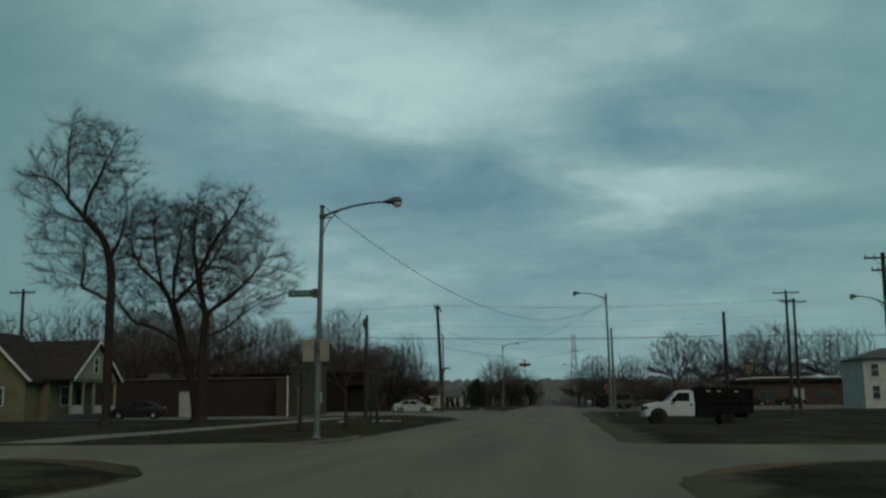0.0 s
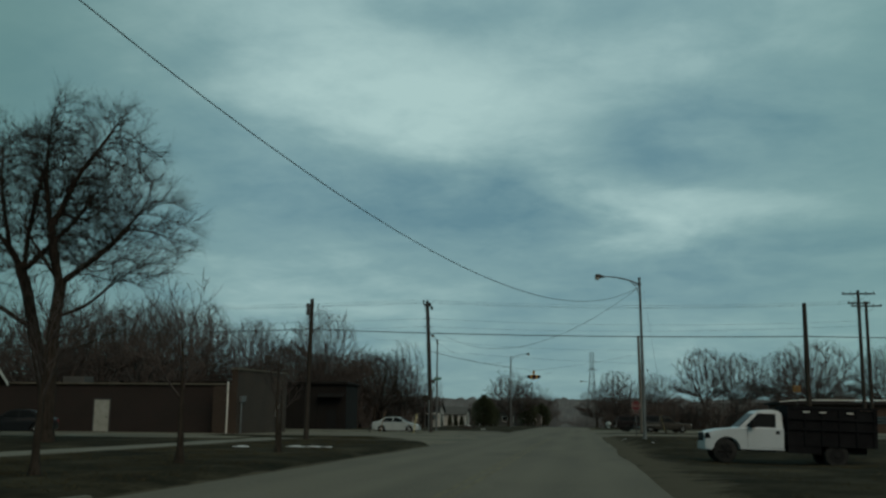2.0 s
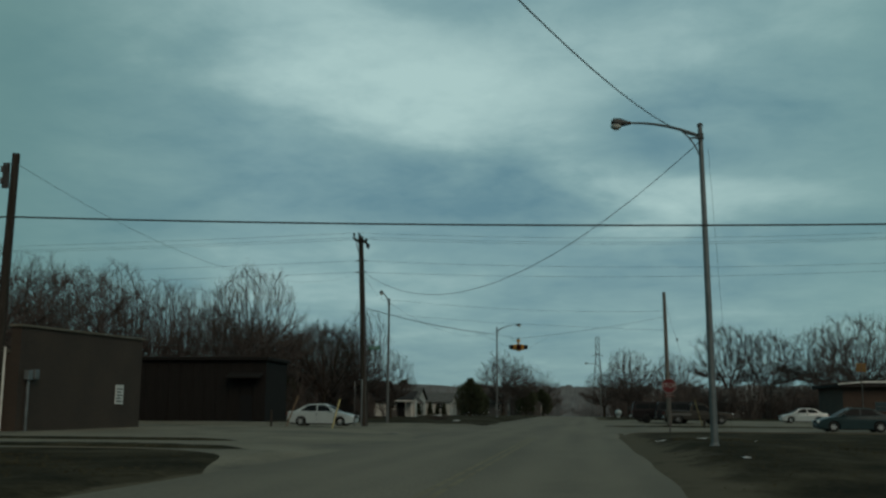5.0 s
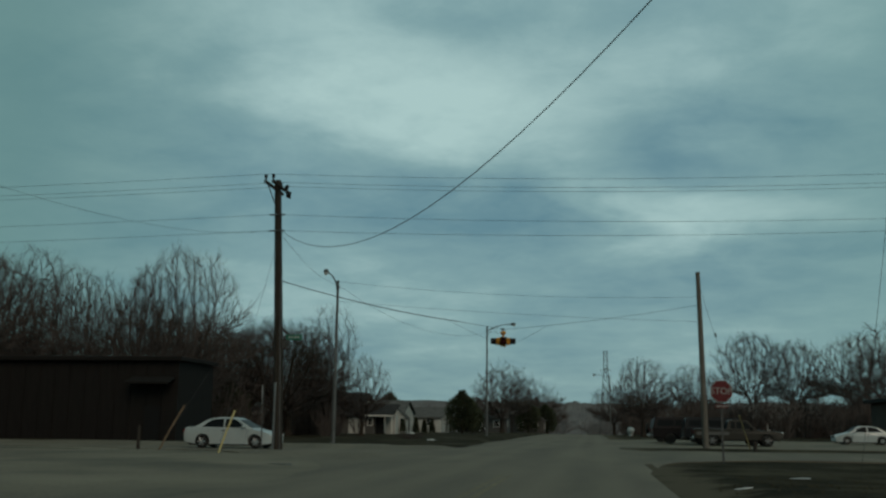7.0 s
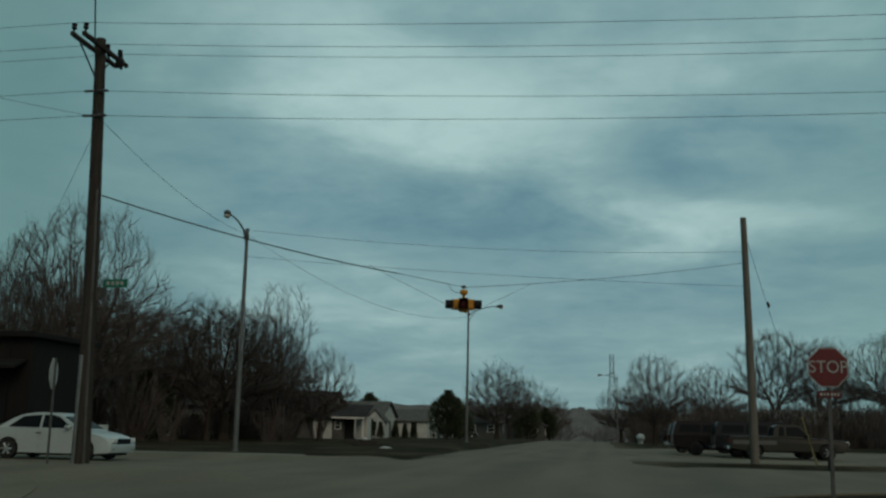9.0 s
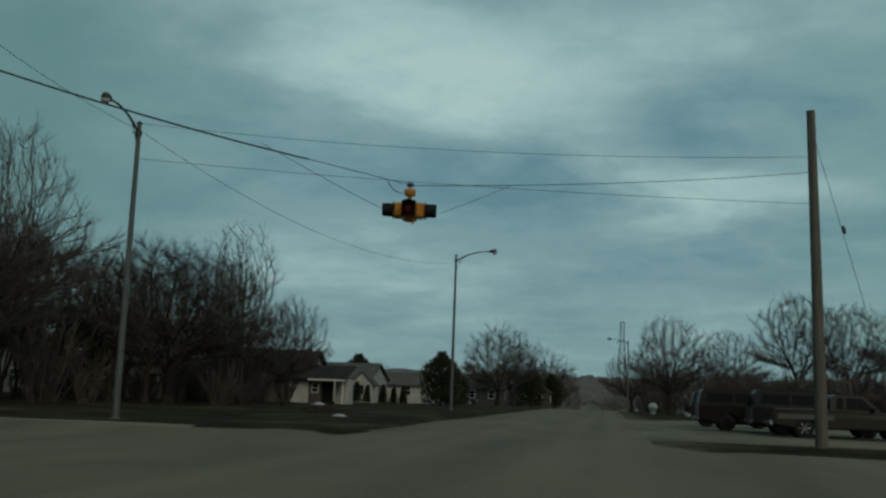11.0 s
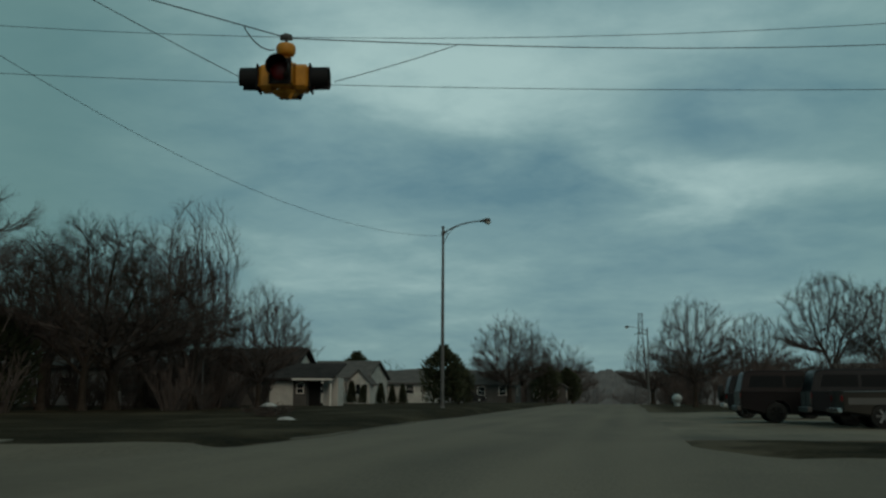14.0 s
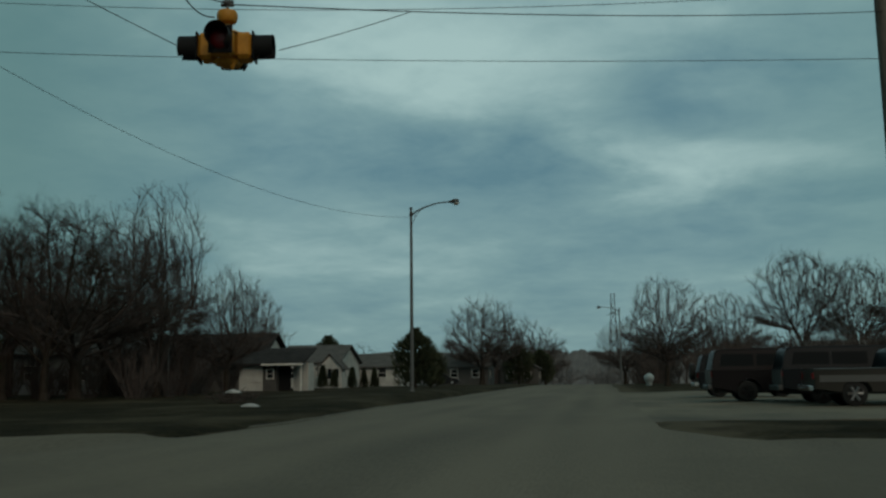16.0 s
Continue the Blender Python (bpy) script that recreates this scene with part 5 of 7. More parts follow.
cable((-7.9, 30.5, 7.5), (3.15, 75.95, 8.7), 2.5, 0.011)
cable((3.15, 75.95, 8.7), (-13.5, 107.4, 9.4), 2.7, 0.011)
cable((3.3, 76.3, 8.5), (5.7, 91.0, 0.02), 0.05, 0.004, "steel guy wire of the street lamp")
cable((-14.95, 123.4, 9.2), (-9.45, 155, 9.3), 1.25, 0.008)
cable((5.72, 124.35, 9.3), (8.3, 124.9, 0.1), 0.03, 0.008, "steel guy wire of the wooden pole")
tagged(part("guy_insulator", Builder().tube([(6.55, 124.5, 6.5), (6.58, 124.51, 6.38), (6.62, 124.52, 6.26)], [0.03, 0.06, 0.03], 8), M_DARKSTEEL), "small dark strain insulator on the guy wire", "insulator")
cable((-13.5, 107.4, 9.3), (-14.95, 123.4, 9.2), 0.4, 0.007)
for za, zb, r in ((5.85, 5.6, 0.022),):
    cable((-14.45, 70.95, za), (11.2, 72.75, zb), 0.15, r, "thick black overhead cable across the street")
    cable((-80, 70.0, za), (-14.45, 70.95, za), 0.5, r, "thick black overhead cable across the street")
    cable((11.2, 72.75, zb), (70, 74, zb + 0.6), 0.4, r, "thick black overhead cable across the street")
for dy, za, zb in ((-1.15, 11.6, 11.4), (0.38, 11.6, 11.4), (1.15, 11.6, 11.4), (-0.17, 10.05, 9.8), (-0.17, 9.35, 9.4)):
    cable((-13.65, 107.5 + dy, za), (23.2, 108.0 + dy, zb), 0.45, 0.007)
    cable((-90, 106.0 + dy, za), (-13.65, 107.5 + dy, za), 0.7, 0.007)
cable((-14.45, 71.0, 7.3), (-13.65, 107.4, 9.35), 1.6, 0.005)
# span wires of the beacon
cable((-13.4, 107.6, 7.2), (-6.6, 114.7, 6.15), 0.16, 0.02, "span wire with lashed feed cable")
cable((-6.6, 114.7, 6.15), (-4.62, 116.4, 5.93), 0.0, 0.009, "steel span wire of the beacon")
cable((-4.62, 116.4, 5.93), (5.7, 124.3, 8.05), 0.12, 0.009, "steel span wire of the beacon")
cable((-14.9, 123.3, 9.4), (5.6, 124.3, 8.5), 0.35, 0.007, "thin steel wire across the crossing")
cable((-14.9, 123.3, 8.25), (5.6, 124.3, 7.1), 0.15, 0.007, "thin steel wire across the crossing")
cable((-7.4, 114.0, 6.32), (-5.25, 116.3, 5.35), 0.02, 0.006, "thin bridle wire of the beacon")
cable((-2.5, 118.03, 6.29), (-3.98, 116.5, 5.3), 0.02, 0.006, "thin bridle wire of the beacon")
cable((-5.12, 115.97, 5.97), (-4.82, 116.36, 5.76), 0.10, 0.009, "drooping feed cable of the beacon")


# ---- flashing beacon ----
def beacon(m):
    ob = thing("flashing_beacon", "yellow four-way hanging traffic beacon with black visors, unlit red lens", "traffic beacon", m)
    part("hanger", Builder().tube([(0, 0, 0.30), (0, 0, 0.64)], 0.022, 8).box(-0.10, -0.025, 0.60, 0.10, 0.025, 0.64, 0.008), M_DARKSTEEL, ob)
    part("wire_clamp", Builder().box(-0.05, -0.03, 0.62, 0.05, 0.03, 0.70, 0.01).tube([(-0.09, 0, 0.67), (0.09, 0, 0.67)], 0.02, 6), M_DARKSTEEL, ob)
    part("junction_box", Builder().tube([(0, 0, 0.345), (0, 0, 0.37), (0, 0, 0.42), (0, 0, 0.49), (0, 0, 0.53), (0, 0, 0.55)], [0.07, 0.13, 0.155, 0.155, 0.13, 0.06], 14), M_SIGYELLOW, ob, "yellow cast junction box", smooth=True)
    part("top_plate", Builder().tube([(0, 0, 0.19), (0, 0, 0.22), (0, 0, 0.26), (0, 0, 0.345)], [0.22, 0.19, 0.06, 0.05], 12), M_SIGYELLOW, ob)
    part("bottom_plate", Builder().tube([(0, 0, -0.27), (0, 0, -0.24), (0, 0, -0.2)], [0.09, 0.17, 0.2], 12).tube([(0.1, -0.06, -0.33), (0.1, -0.06, -0.22)], [0.02, 0.06], 6), M_SIGYELLOW, ob)
    for k in range(4):
        turn = pose(0, 0, 0, 0, 0, 90 * k)
        hd = part("signal_head", Builder().box(-0.165, -0.40, -0.19, 0.165, -0.15, 0.19, 0.05), M_SIGYELLOW, ob, at=turn)
        part("door_plate", Builder().box(-0.175, -0.43, -0.195, 0.175, -0.401, 0.195, 0.01), M_BLACK, hd, "black front door of the signal head")
        part("bezel", Builder().tube([(0, -0.43, 0), (0, -0.442, 0)], 0.172, 20), M_BLACK, hd)
        lens = Builder()
        for i in range(5):
            a = i / 4 * 1.2
            for j in range(20):
                w = 2 * math.pi * j / 20
                lens.v.append((0.15 * math.cos(a) * math.cos(w), -0.444 - 0.05 * math.sin(a), 0.15 * math.cos(a) * math.sin(w)))
        for i in range(4):
            for j in range(20):
                lens.f.append((i * 20 + j, i * 20 + (j + 1) % 20, (i + 1) * 20 + (j + 1) % 20, (i + 1) * 20 + j))
        lens.f.append(tuple(80 + j for j in range(20)))
        part("lens", lens, M_REDLENS, hd, "dark red glass lens", smooth=True)
        # tunnel visor, open below
        vis = Builder()
        for rr in (0.168, 0.174):
            for y, cut in ((-0.43, 0.0), (-0.70, 0.25)):
                for i in range(21):
                    w = radians(-58 + cut * 30) + (math.pi + 2 * radians(58 - cut * 30)) * i / 20
                    vis.v.append((rr * math.cos(w), y, rr * math.sin(w)))
        for i in range(20):
            vis.f += [(i, i + 1, 22 + i, 21 + i), (42 + i, 63 + i, 64 + i, 43 + i), (21 + i, 22 + i, 64 + i, 63 + i)]
        part("visor", vis, M_BLACK, hd, "black sheet-metal tunnel visor")
    return ob


beacon(pose(-4.66, 116.4, 5.34, 0, 0, 8) @ Matrix.Diagonal((0.88, 0.88, 0.94, 1)))


# ---- signs ----
def stop_sign(x, y, zc, turn, label, width=0.76, plate=True, post_r=0.03):
    z = land(x, y)
    ob = thing("stop_sign", label, "stop sign", pose(x, y, z, 0, 0, turn), "stop signs")
    h = zc - z
    part("post", Builder().box(-post_r, 0.0, -0.3, post_r, 0.05, h + width * 0.52, 0.008), M_DARKSTEEL, ob)
    def octa(r, ya, yb):
        return Builder().prism([(r * math.cos(radians(22.5 + 45 * i)), h + r * math.sin(radians(22.5 + 45 * i))) for i in range(8)], "y", ya, yb)
    R = width / 2 / math.cos(radians(22.5))
    board = part("board", octa(R, -0.012, -0.002), M_SIGNDULL, ob, "white rim of the octagonal board")
    part("face", octa(R * 0.945, -0.016, -0.012), M_RED, board, "red octagonal face")
    part("back", octa(R * 0.99, -0.002, 0.002), M_SIGNBACK, board, "bare aluminium back")
    cu = bpy.data.curves.new("lettering", "FONT")
    cu.body, cu.align_x, cu.align_y, cu.size, cu.extrude = "STOP", "CENTER", "CENTER", 0.335 * width / 0.76, 0.002
    tx = new("lettering", cu)
    me = bpy.data.meshes.new_from_object(tx)
    bpy.data.objects.remove(tx)
    me.materials.append(M_SIGNDULL)
    lt = new("lettering", me)
    lt.parent = board
    lt.matrix_basis = pose(0, -0.019, h, 90, 0, 0) @ Matrix.Diagonal((0.92, 1, 1, 1))
    tagged(lt, "white lettering STOP")
    if plate:
        pl = part("plate", Builder().box(-0.23, -0.012, h - width * 0.52 - 0.19, 0.23, -0.002, h - width * 0.52 - 0.05), M_PLATE, ob, "small red plate with pale lettering")
        for i in range(6):
            u = -0.17 + 0.06 * i + (0.02 if i > 2 else 0)
            part("lettering", Builder().box(u, -0.016, h - width * 0.52 - 0.15, u + 0.035, -0.012, h - width * 0.52 - 0.09), M_SIGNDULL, pl)
    return ob


stop_sign(4.2, 103.3, 2.5, 4, "red octagonal stop sign on a thin dark post at the crossing", post_r=0.035)
stop_sign(-13.65, 106.5, 2.35, 286, "stop sign seen from its edge and pale back", plate=False)


# ---- buildings ----
def window(parent, x, z0, w, h, side, y, name="window", frame_mat=None, glass=None, sill=True):
    """A window on a wall facing -y (side 'y') at depth y, or facing +x (side 'x') at plane x = y."""
    fm = frame_mat or M_TRIM
    def bx(b, u0, d0, v0, u1, d1, v1):
        return b.box(u0, y - d1, v0, u1, y - d0, v1) if side == "y" else b.box(y + d0, u0, v0, y + d1, u1, v1)
    b = Builder()
    t = 0.07
    bx(b, x - w / 2 - t, 0.0, z0 - t, x - w / 2, 0.05, z0 + h + t)
    bx(b, x + w / 2, 0.0, z0 - t, x + w / 2 + t, 0.05, z0 + h + t)
    bx(b, x - w / 2, 0.0, z0 + h, x + w / 2, 0.05, z0 + h + t)
    bx(b, x - w / 2, 0.0, z0 - t, x + w / 2, 0.07, z0)
    bx(b, x - w / 2, 0.0, z0 + h * 0.5 - 0.02, x + w / 2, 0.04, z0 + h * 0.5 + 0.02)
    ob = part(name, b, fm, parent)
    g = Builder()
    bx(g, x - w / 2, 0.003, z0, x + w / 2, 0.02, z0 + h)
    part("pane", g, glass or M_GLASS, ob)
    return ob


def gable_roof(x0, x1, y0, y1, ze, zr, axis, over=0.35, thick=0.14):
    """Two roof slabs with overhang; the ridge runs along axis."""
    b = Builder()
    if axis == "x":
        ym = (y0 + y1) / 2
        k = (zr - ze) / (ym - y0)
        for s, ye in ((-1, y0 - over), (1, y1 + over)):
            z = ze - k * over
            b.prism([(ye, z), (ym, zr), (ym, zr + thick), (ye, z + thick)], "x", x0 - over, x1 + over)
    else:
        xm = (x0 + x1) / 2
        k = (zr - ze) / (xm - x0)
        for s, xe in ((-1, x0 - over), (1, x1 + over)):
            z = ze - k * over
            b.prism([(xe, z), (xm, zr), (xm, zr + thick), (xe, z + thick)], "y", y0 - over, y1 + over)
    return b


def walls_gable(x0, x1, y0, y1, ze, zr, axis):
    if axis == "x":
        return Builder().prism([(y0, -0.4), (y1, -0.4), (y1, ze), ((y0 + y1) / 2, zr - 0.02), (y0, ze)], "x", x0, x1)
    return Builder().prism([(x0, -0.4), (x1, -0.4), (x1, ze), ((x0 + x1) / 2, zr - 0.02), (x0, ze)], "y", y0, y1)


def siding(parent, x0, x1, y0, y1, z0, z1, mat, step=0.2):
    """Lapped boards standing proud of the south wall."""
    n = int((z1 - z0) / step)
    b = Builder()
    for i in range(n):
        a = z0 + i * step
        b.prism([(y0 - 0.03, a), (y0 - 0.012, a + step), (y0 + 0.02, a + step), (y0 + 0.02, a)], "x", x0, x1)
    part("siding", b, mat, parent)


# brick building with a false front towards the street
brick = thing("brick_building", "low brown and red brick commercial building with pale parapet trim", "building", pose(0, 0, 0.1))
part("side_wall", Builder().box(-62, 90.5, -0.4, -24.86, 101.4, 3.45), M_BRICKRED, brick)
part("front_wall", Builder().prism([(88.8, -0.4), (101.0, -0.4), (101.0, 4.72), (88.8, 4.5)], "x", -24.86, -24.42), M_BRICK, brick)
part("return_wall", Builder().box(-26.2, 88.82, -0.4, -24.87, 90.49, 3.3), M_BRICK, brick)
part("coping", Builder().prism([(88.7, 4.5), (101.1, 4.72), (101.1, 4.82), (88.7, 4.6)], "x", -24.95, -24.33), M_KERB, brick, "pale worn coping")
part("parapet_trim", Builder().box(-62, 90.3, 3.45, -25.0, 90.62, 3.55, 0.01), M_KERB, brick, "pale metal parapet edge")
part("roof", Builder().box(-62, 90.63, 3.3, -24.9, 101.4, 3.46), M_ROOFDARK, brick)
part("downpipe", Builder().tube([(-25.1, 88.74, 0.0), (-25.1, 88.74, 3.6)], 0.06, 8), M_TRIM, brick, "white downpipe")
part("conduit", Builder().tube([(-24.3, 89.4, -0.1), (-24.3, 89.4, 2.3)], 0.07, 10), M_STEEL, brick, "grey vertical service pipe")
for z0, y0, y1 in ((2.2, 89.2, 89.55), (2.25, 89.75, 90.1)):
    part("meter_box", Builder().box(-24.42, y0, z0, -24.18, y1, z0 + 0.42, 0.02), M_STEEL, brick, "grey electric meter box")
notice = part("notice_board", Builder().box(-24.42, 98.0, 1.2, -24.39, 98.9, 2.2), M_SIGNWHITE, brick, "pale notice on the wall")
for i in range(5):
    part("lettering", Builder().box(-24.39, 98.12, 1.95 - 0.16 * i, -24.385, 98.78 - 0.15 * (i % 2), 2.02 - 0.16 * i), M_DARKSTEEL, notice)
door = part("door", Builder().box(-35.9, 90.42, 0.0, -34.75, 90.5, 2.3, 0.01), M_DOORPALE, brick, "pale flush service door")
part("handle", Builder().box(-34.95, 90.37, 1.0, -34.85, 90.42, 1.08), M_DARKSTEEL, door)
part("door_frame", Builder().box(-36.0, 90.44, 0.0, -35.9, 90.5, 2.4).box(-34.75, 90.44, 0.0, -34.65, 90.5, 2.4).box(-35.9, 90.44, 2.3, -34.75, 90.5, 2.4), M_DARKSTEEL, brick)
part("vent", Builder().box(-25.6, 92.2, 3.46, -25.2, 92.6, 3.95).tube([(-25.4, 92.4, 3.95), (-25.4, 92.4, 4.05)], 0.25, 10), M_SIGNBACK, brick, "grey roof vent")
part("roof_unit", Builder().box(-41.0, 95, 3.46, -39.2, 96.6, 4.2, 0.03), M_GREYSIDING, brick, "grey roof air unit")

# dark clad building across the cross street
dark = thing("clad_building", "long low dark stained building with flat roof edge", "building", pose(0, 0, 0.05))
part("wall", Builder().box(-64, 123.95, -0.4, -24.7, 129.5, 4.75), M_DARKWOOD, dark)
part("fascia", Builder().box(-64.2, 123.6, 4.75, -24.45, 129.7, 5.0, 0.02), M_DARKWOOD, dark)
for i in range(40):
    x = -64 + i * 0.98
    part("batten", Builder().box(x, 123.9, 0.0, x + 0.06, 123.96, 4.75), M_DARKWOOD, dark)
part("awning", Builder().prism([(122.9, 3.35), (123.9, 3.7), (123.9, 3.82), (122.9, 3.47)], "x", -27.6, -24.9), M_DARKWOOD, dark, "dark shingled awning over the corner")
part("door", Builder().box(-26.7, 123.86, 0.0, -25.7, 123.95, 2.1), M_BLACK, dark, "dark entrance door")

# cream house among the old trees
cream = thing("cream_house", "cream clapboard cottage with brown shingle roof and open end porch", "house", pose(-39.2, 72.0, 0.12))
part("wall", Builder().box(-9.0, 0.6, -0.4, -0.1, 8.4, 3.25), M_CREAM, cream)
part("roof", gable_roof(-9.0, 1.7, 0.6, 8.4, 3.3, 6.2, "x", 0.35), M_ROOFBROWN, cream)
part("wing_wall", walls_gable(-7.2, -0.8, -1.6, 0.55, 3.3, 6.4, "y"), M_CREAM, cream)
part("wing_roof", gable_roof(-7.2, -0.8, -1.6, 3.0, 3.3, 6.6, "y", 0.45), M_ROOFBROWN, cream)
part("barge_board", Builder().prism([(-7.7, 2.95), (-4.0, 6.55), (-4.0, 6.8), (-7.95, 2.95)], "y", -2.12, -2.06).prism([(-0.3, 2.95), (-4.0, 6.55), (-4.0, 6.8), (-0.05, 2.95)], "y", -2.12, -2.06), M_TRIM, cream, "white barge board")
siding(cream, -7.2, -0.8, -1.6, 0, 0.1, 3.2, M_CREAM)
siding(cream, -0.79, -0.1, 0.6, 0, 0.5, 3.2, M_CREAM)
part("end_gable", Builder().prism([(0.62, 3.2), (8.38, 3.2), (4.5, 6.1)], "x", 1.62, 1.72), M_BOARD, cream, "pale boarded gable over the end porch")
window(cream, 4.5, 3.7, 0.7, 1.2, "x", 1.72)
part("barge_board", Builder().prism([(0.25, 2.95), (4.5, 6.1), (4.5, 6.32), (0.25, 3.2)], "x", 2.06, 2.1).prism([(8.75, 2.95), (4.5, 6.1), (4.5, 6.32), (8.75, 3.2)], "x", 2.06, 2.1), M_TRIM, cream, "white barge board")
part("porch_deck", Builder().box(-0.1, 0.5, -0.4, 1.75, 8.45, 0.45), M_GREYSIDING, cream, "grey porch deck")
part("porch_beam", Builder().box(1.5, 0.55, 2.95, 1.7, 8.42, 3.19), M_CREAM, cream)
for y in (0.62, 2.6, 4.4, 6.3, 8.2):
    part("porch_post", Builder().box(1.52, y, 0.45, 1.68, y + 0.16, 2.95, 0.01), M_BOARD, cream)
for y0, y1 in ((0.79, 2.59), (4.57, 6.29), (6.47, 8.19)):
    part("porch_rail", Builder().box(1.57, y0, 0.5, 1.63, y1, 1.15), M_WHITEWALL, cream, "white boarded porch rail")
window(cream, 3.0, 1.2, 1.2, 1.4, "x", -0.1)
part("door", Builder().box(-0.1, 5.0, 0.45, -0.04, 5.95, 2.5), M_BLACK, cream, "dark front door")
window(cream, -3.0, 1.2, 0.9, 1.3, "y", -1.64)
window(cream, -6.0, 1.2, 0.9, 1.3, "y", -1.64)

# pale two-storey house and long low brick building to the east
white = thing("white_house", "pale two-storey house with low dark hip roof", "house", pose(29.6, 105.0, 0.0))
part("wall", Builder().box(0, 0, -0.4, 9.5, 8, 5.0), M_WHITEWALL, white)
siding(white, 0, 9.5, 0, 0, 0.1, 5.0, M_WHITEWALL)
part("roof", Builder().add([(-0.5, -0.5, 5.0), (10, -0.5, 5.0), (10, 8.5, 5.0), (-0.5, 8.5, 5.0), (3, 4, 6.2), (6.5, 4, 6.2)], [(0, 1, 5, 4), (1, 2, 5), (2, 3, 4, 5), (3, 0, 4), (0, 3, 2, 1)]), M_ROOFGREY, white)
for x, z in ((1.1, 1.0), (3.4, 1.0), (1.1, 3.2), (4.3, 3.2), (7.0, 3.2), (7.0, 1.0)):
    window(white, x, z, 0.75, 1.3, "y", -0.04)
part("side_shed", Builder().box(4.8, -2.2, -0.4, 9.5, -0.06, 2.4), M_GREYSIDING, white, "grey lean-to")

low = thing("low_brick_building", "long low orange brick building with flat pale-edged roof", "building", pose(26.0, 159.0, 0.0))
part("wall", Builder().box(0.6, 0.8, -0.4, 24, 12, 3.75), M_BRICKORANGE, low)
part("roof", Builder().box(0, 0, 3.75, 24.8, 12.6, 4.12, 0.03), M_ROOFDARK, low)
part("roof_edge", Builder().prism([(0.0, 4.0), (2.6, 4.22), (24.8, 4.3), (24.8, 4.42), (2.6, 4.36), (0.0, 4.1)], "y", -0.08, 0.1), M_TRIM, low, "white metal roof edge")
part("door", Builder().box(8.6, 0.72, 0.0, 10.2, 0.8, 2.6), M_DOORPALE, low, "pale service door")
for x in (5.0, 13.5, 18.5):
    window(low, x, 1.3, 2.4, 0.9, "y", 0.78, frame_mat=M_DARKSTEEL)

# houses beyond the crossing
grey = thing("grey_house", "low house with dark roof, white garage door and gable", "house", pose(-29.4, 181.5, 0.1))
part("wall", walls_gable(-7.5, 2.2, 1.2, 9.0, 2.5, 4.5, "x"), M_GREYSIDING, grey)
part("roof", gable_roof(-7.5, 2.2, 1.2, 9.0, 2.5, 4.7, "x", 0.4), M_ROOFDARK, grey)
part("garage_wall", Builder().box(-1.0, -1.6, -0.4, 4.6, 1.18, 2.2), M_GREYSIDING, grey)
part("garage_roof", Builder().prism([(-2.2, 2.0), (1.6, 3.3), (1.6, 3.42), (-2.2, 2.14)], "x", -4.4, 6.9), M_ROOFDARK, grey)
part("gutter", Builder().box(3.6, -2.3, 1.98, 6.92, -2.2, 2.12), M_TRIM, grey)
door = part("garage_door", Builder().box(1.6, -1.66, 0.0, 3.5, -1.6, 1.95), M_WHITEWALL, grey, "white panelled garage door")
for i in range(3):
    part("door_panel", Builder().box(1.65, -1.69, 0.08 + 0.62 * i, 3.45, -1.66, 0.62 + 0.62 * i), M_WHITEWALL, door)
part("porch_wall", Builder().box(5.6, -0.4, -0.4, 6.8, 1.19, 2.2), M_WHITEWALL, grey, "white porch wall")
part("porch_opening", Builder().box(4.62, -1.0, 0.0, 5.58, -0.9, 2.1), M_BLACK, grey, "dark doorway")
part("porch_post", Builder().box(6.6, -2.0, -0.3, 6.72, -1.88, 2.0), M_TRIM, grey)
part("gable_face", Builder().prism([(2.2, 2.6), (8.0, 2.6), (5.1, 4.3)], "x", 2.21, 2.26), M_WHITEWALL, grey, "white gable boards")
window(grey, 4.1, 1.0, 0.5, 0.7, "y", -1.62)

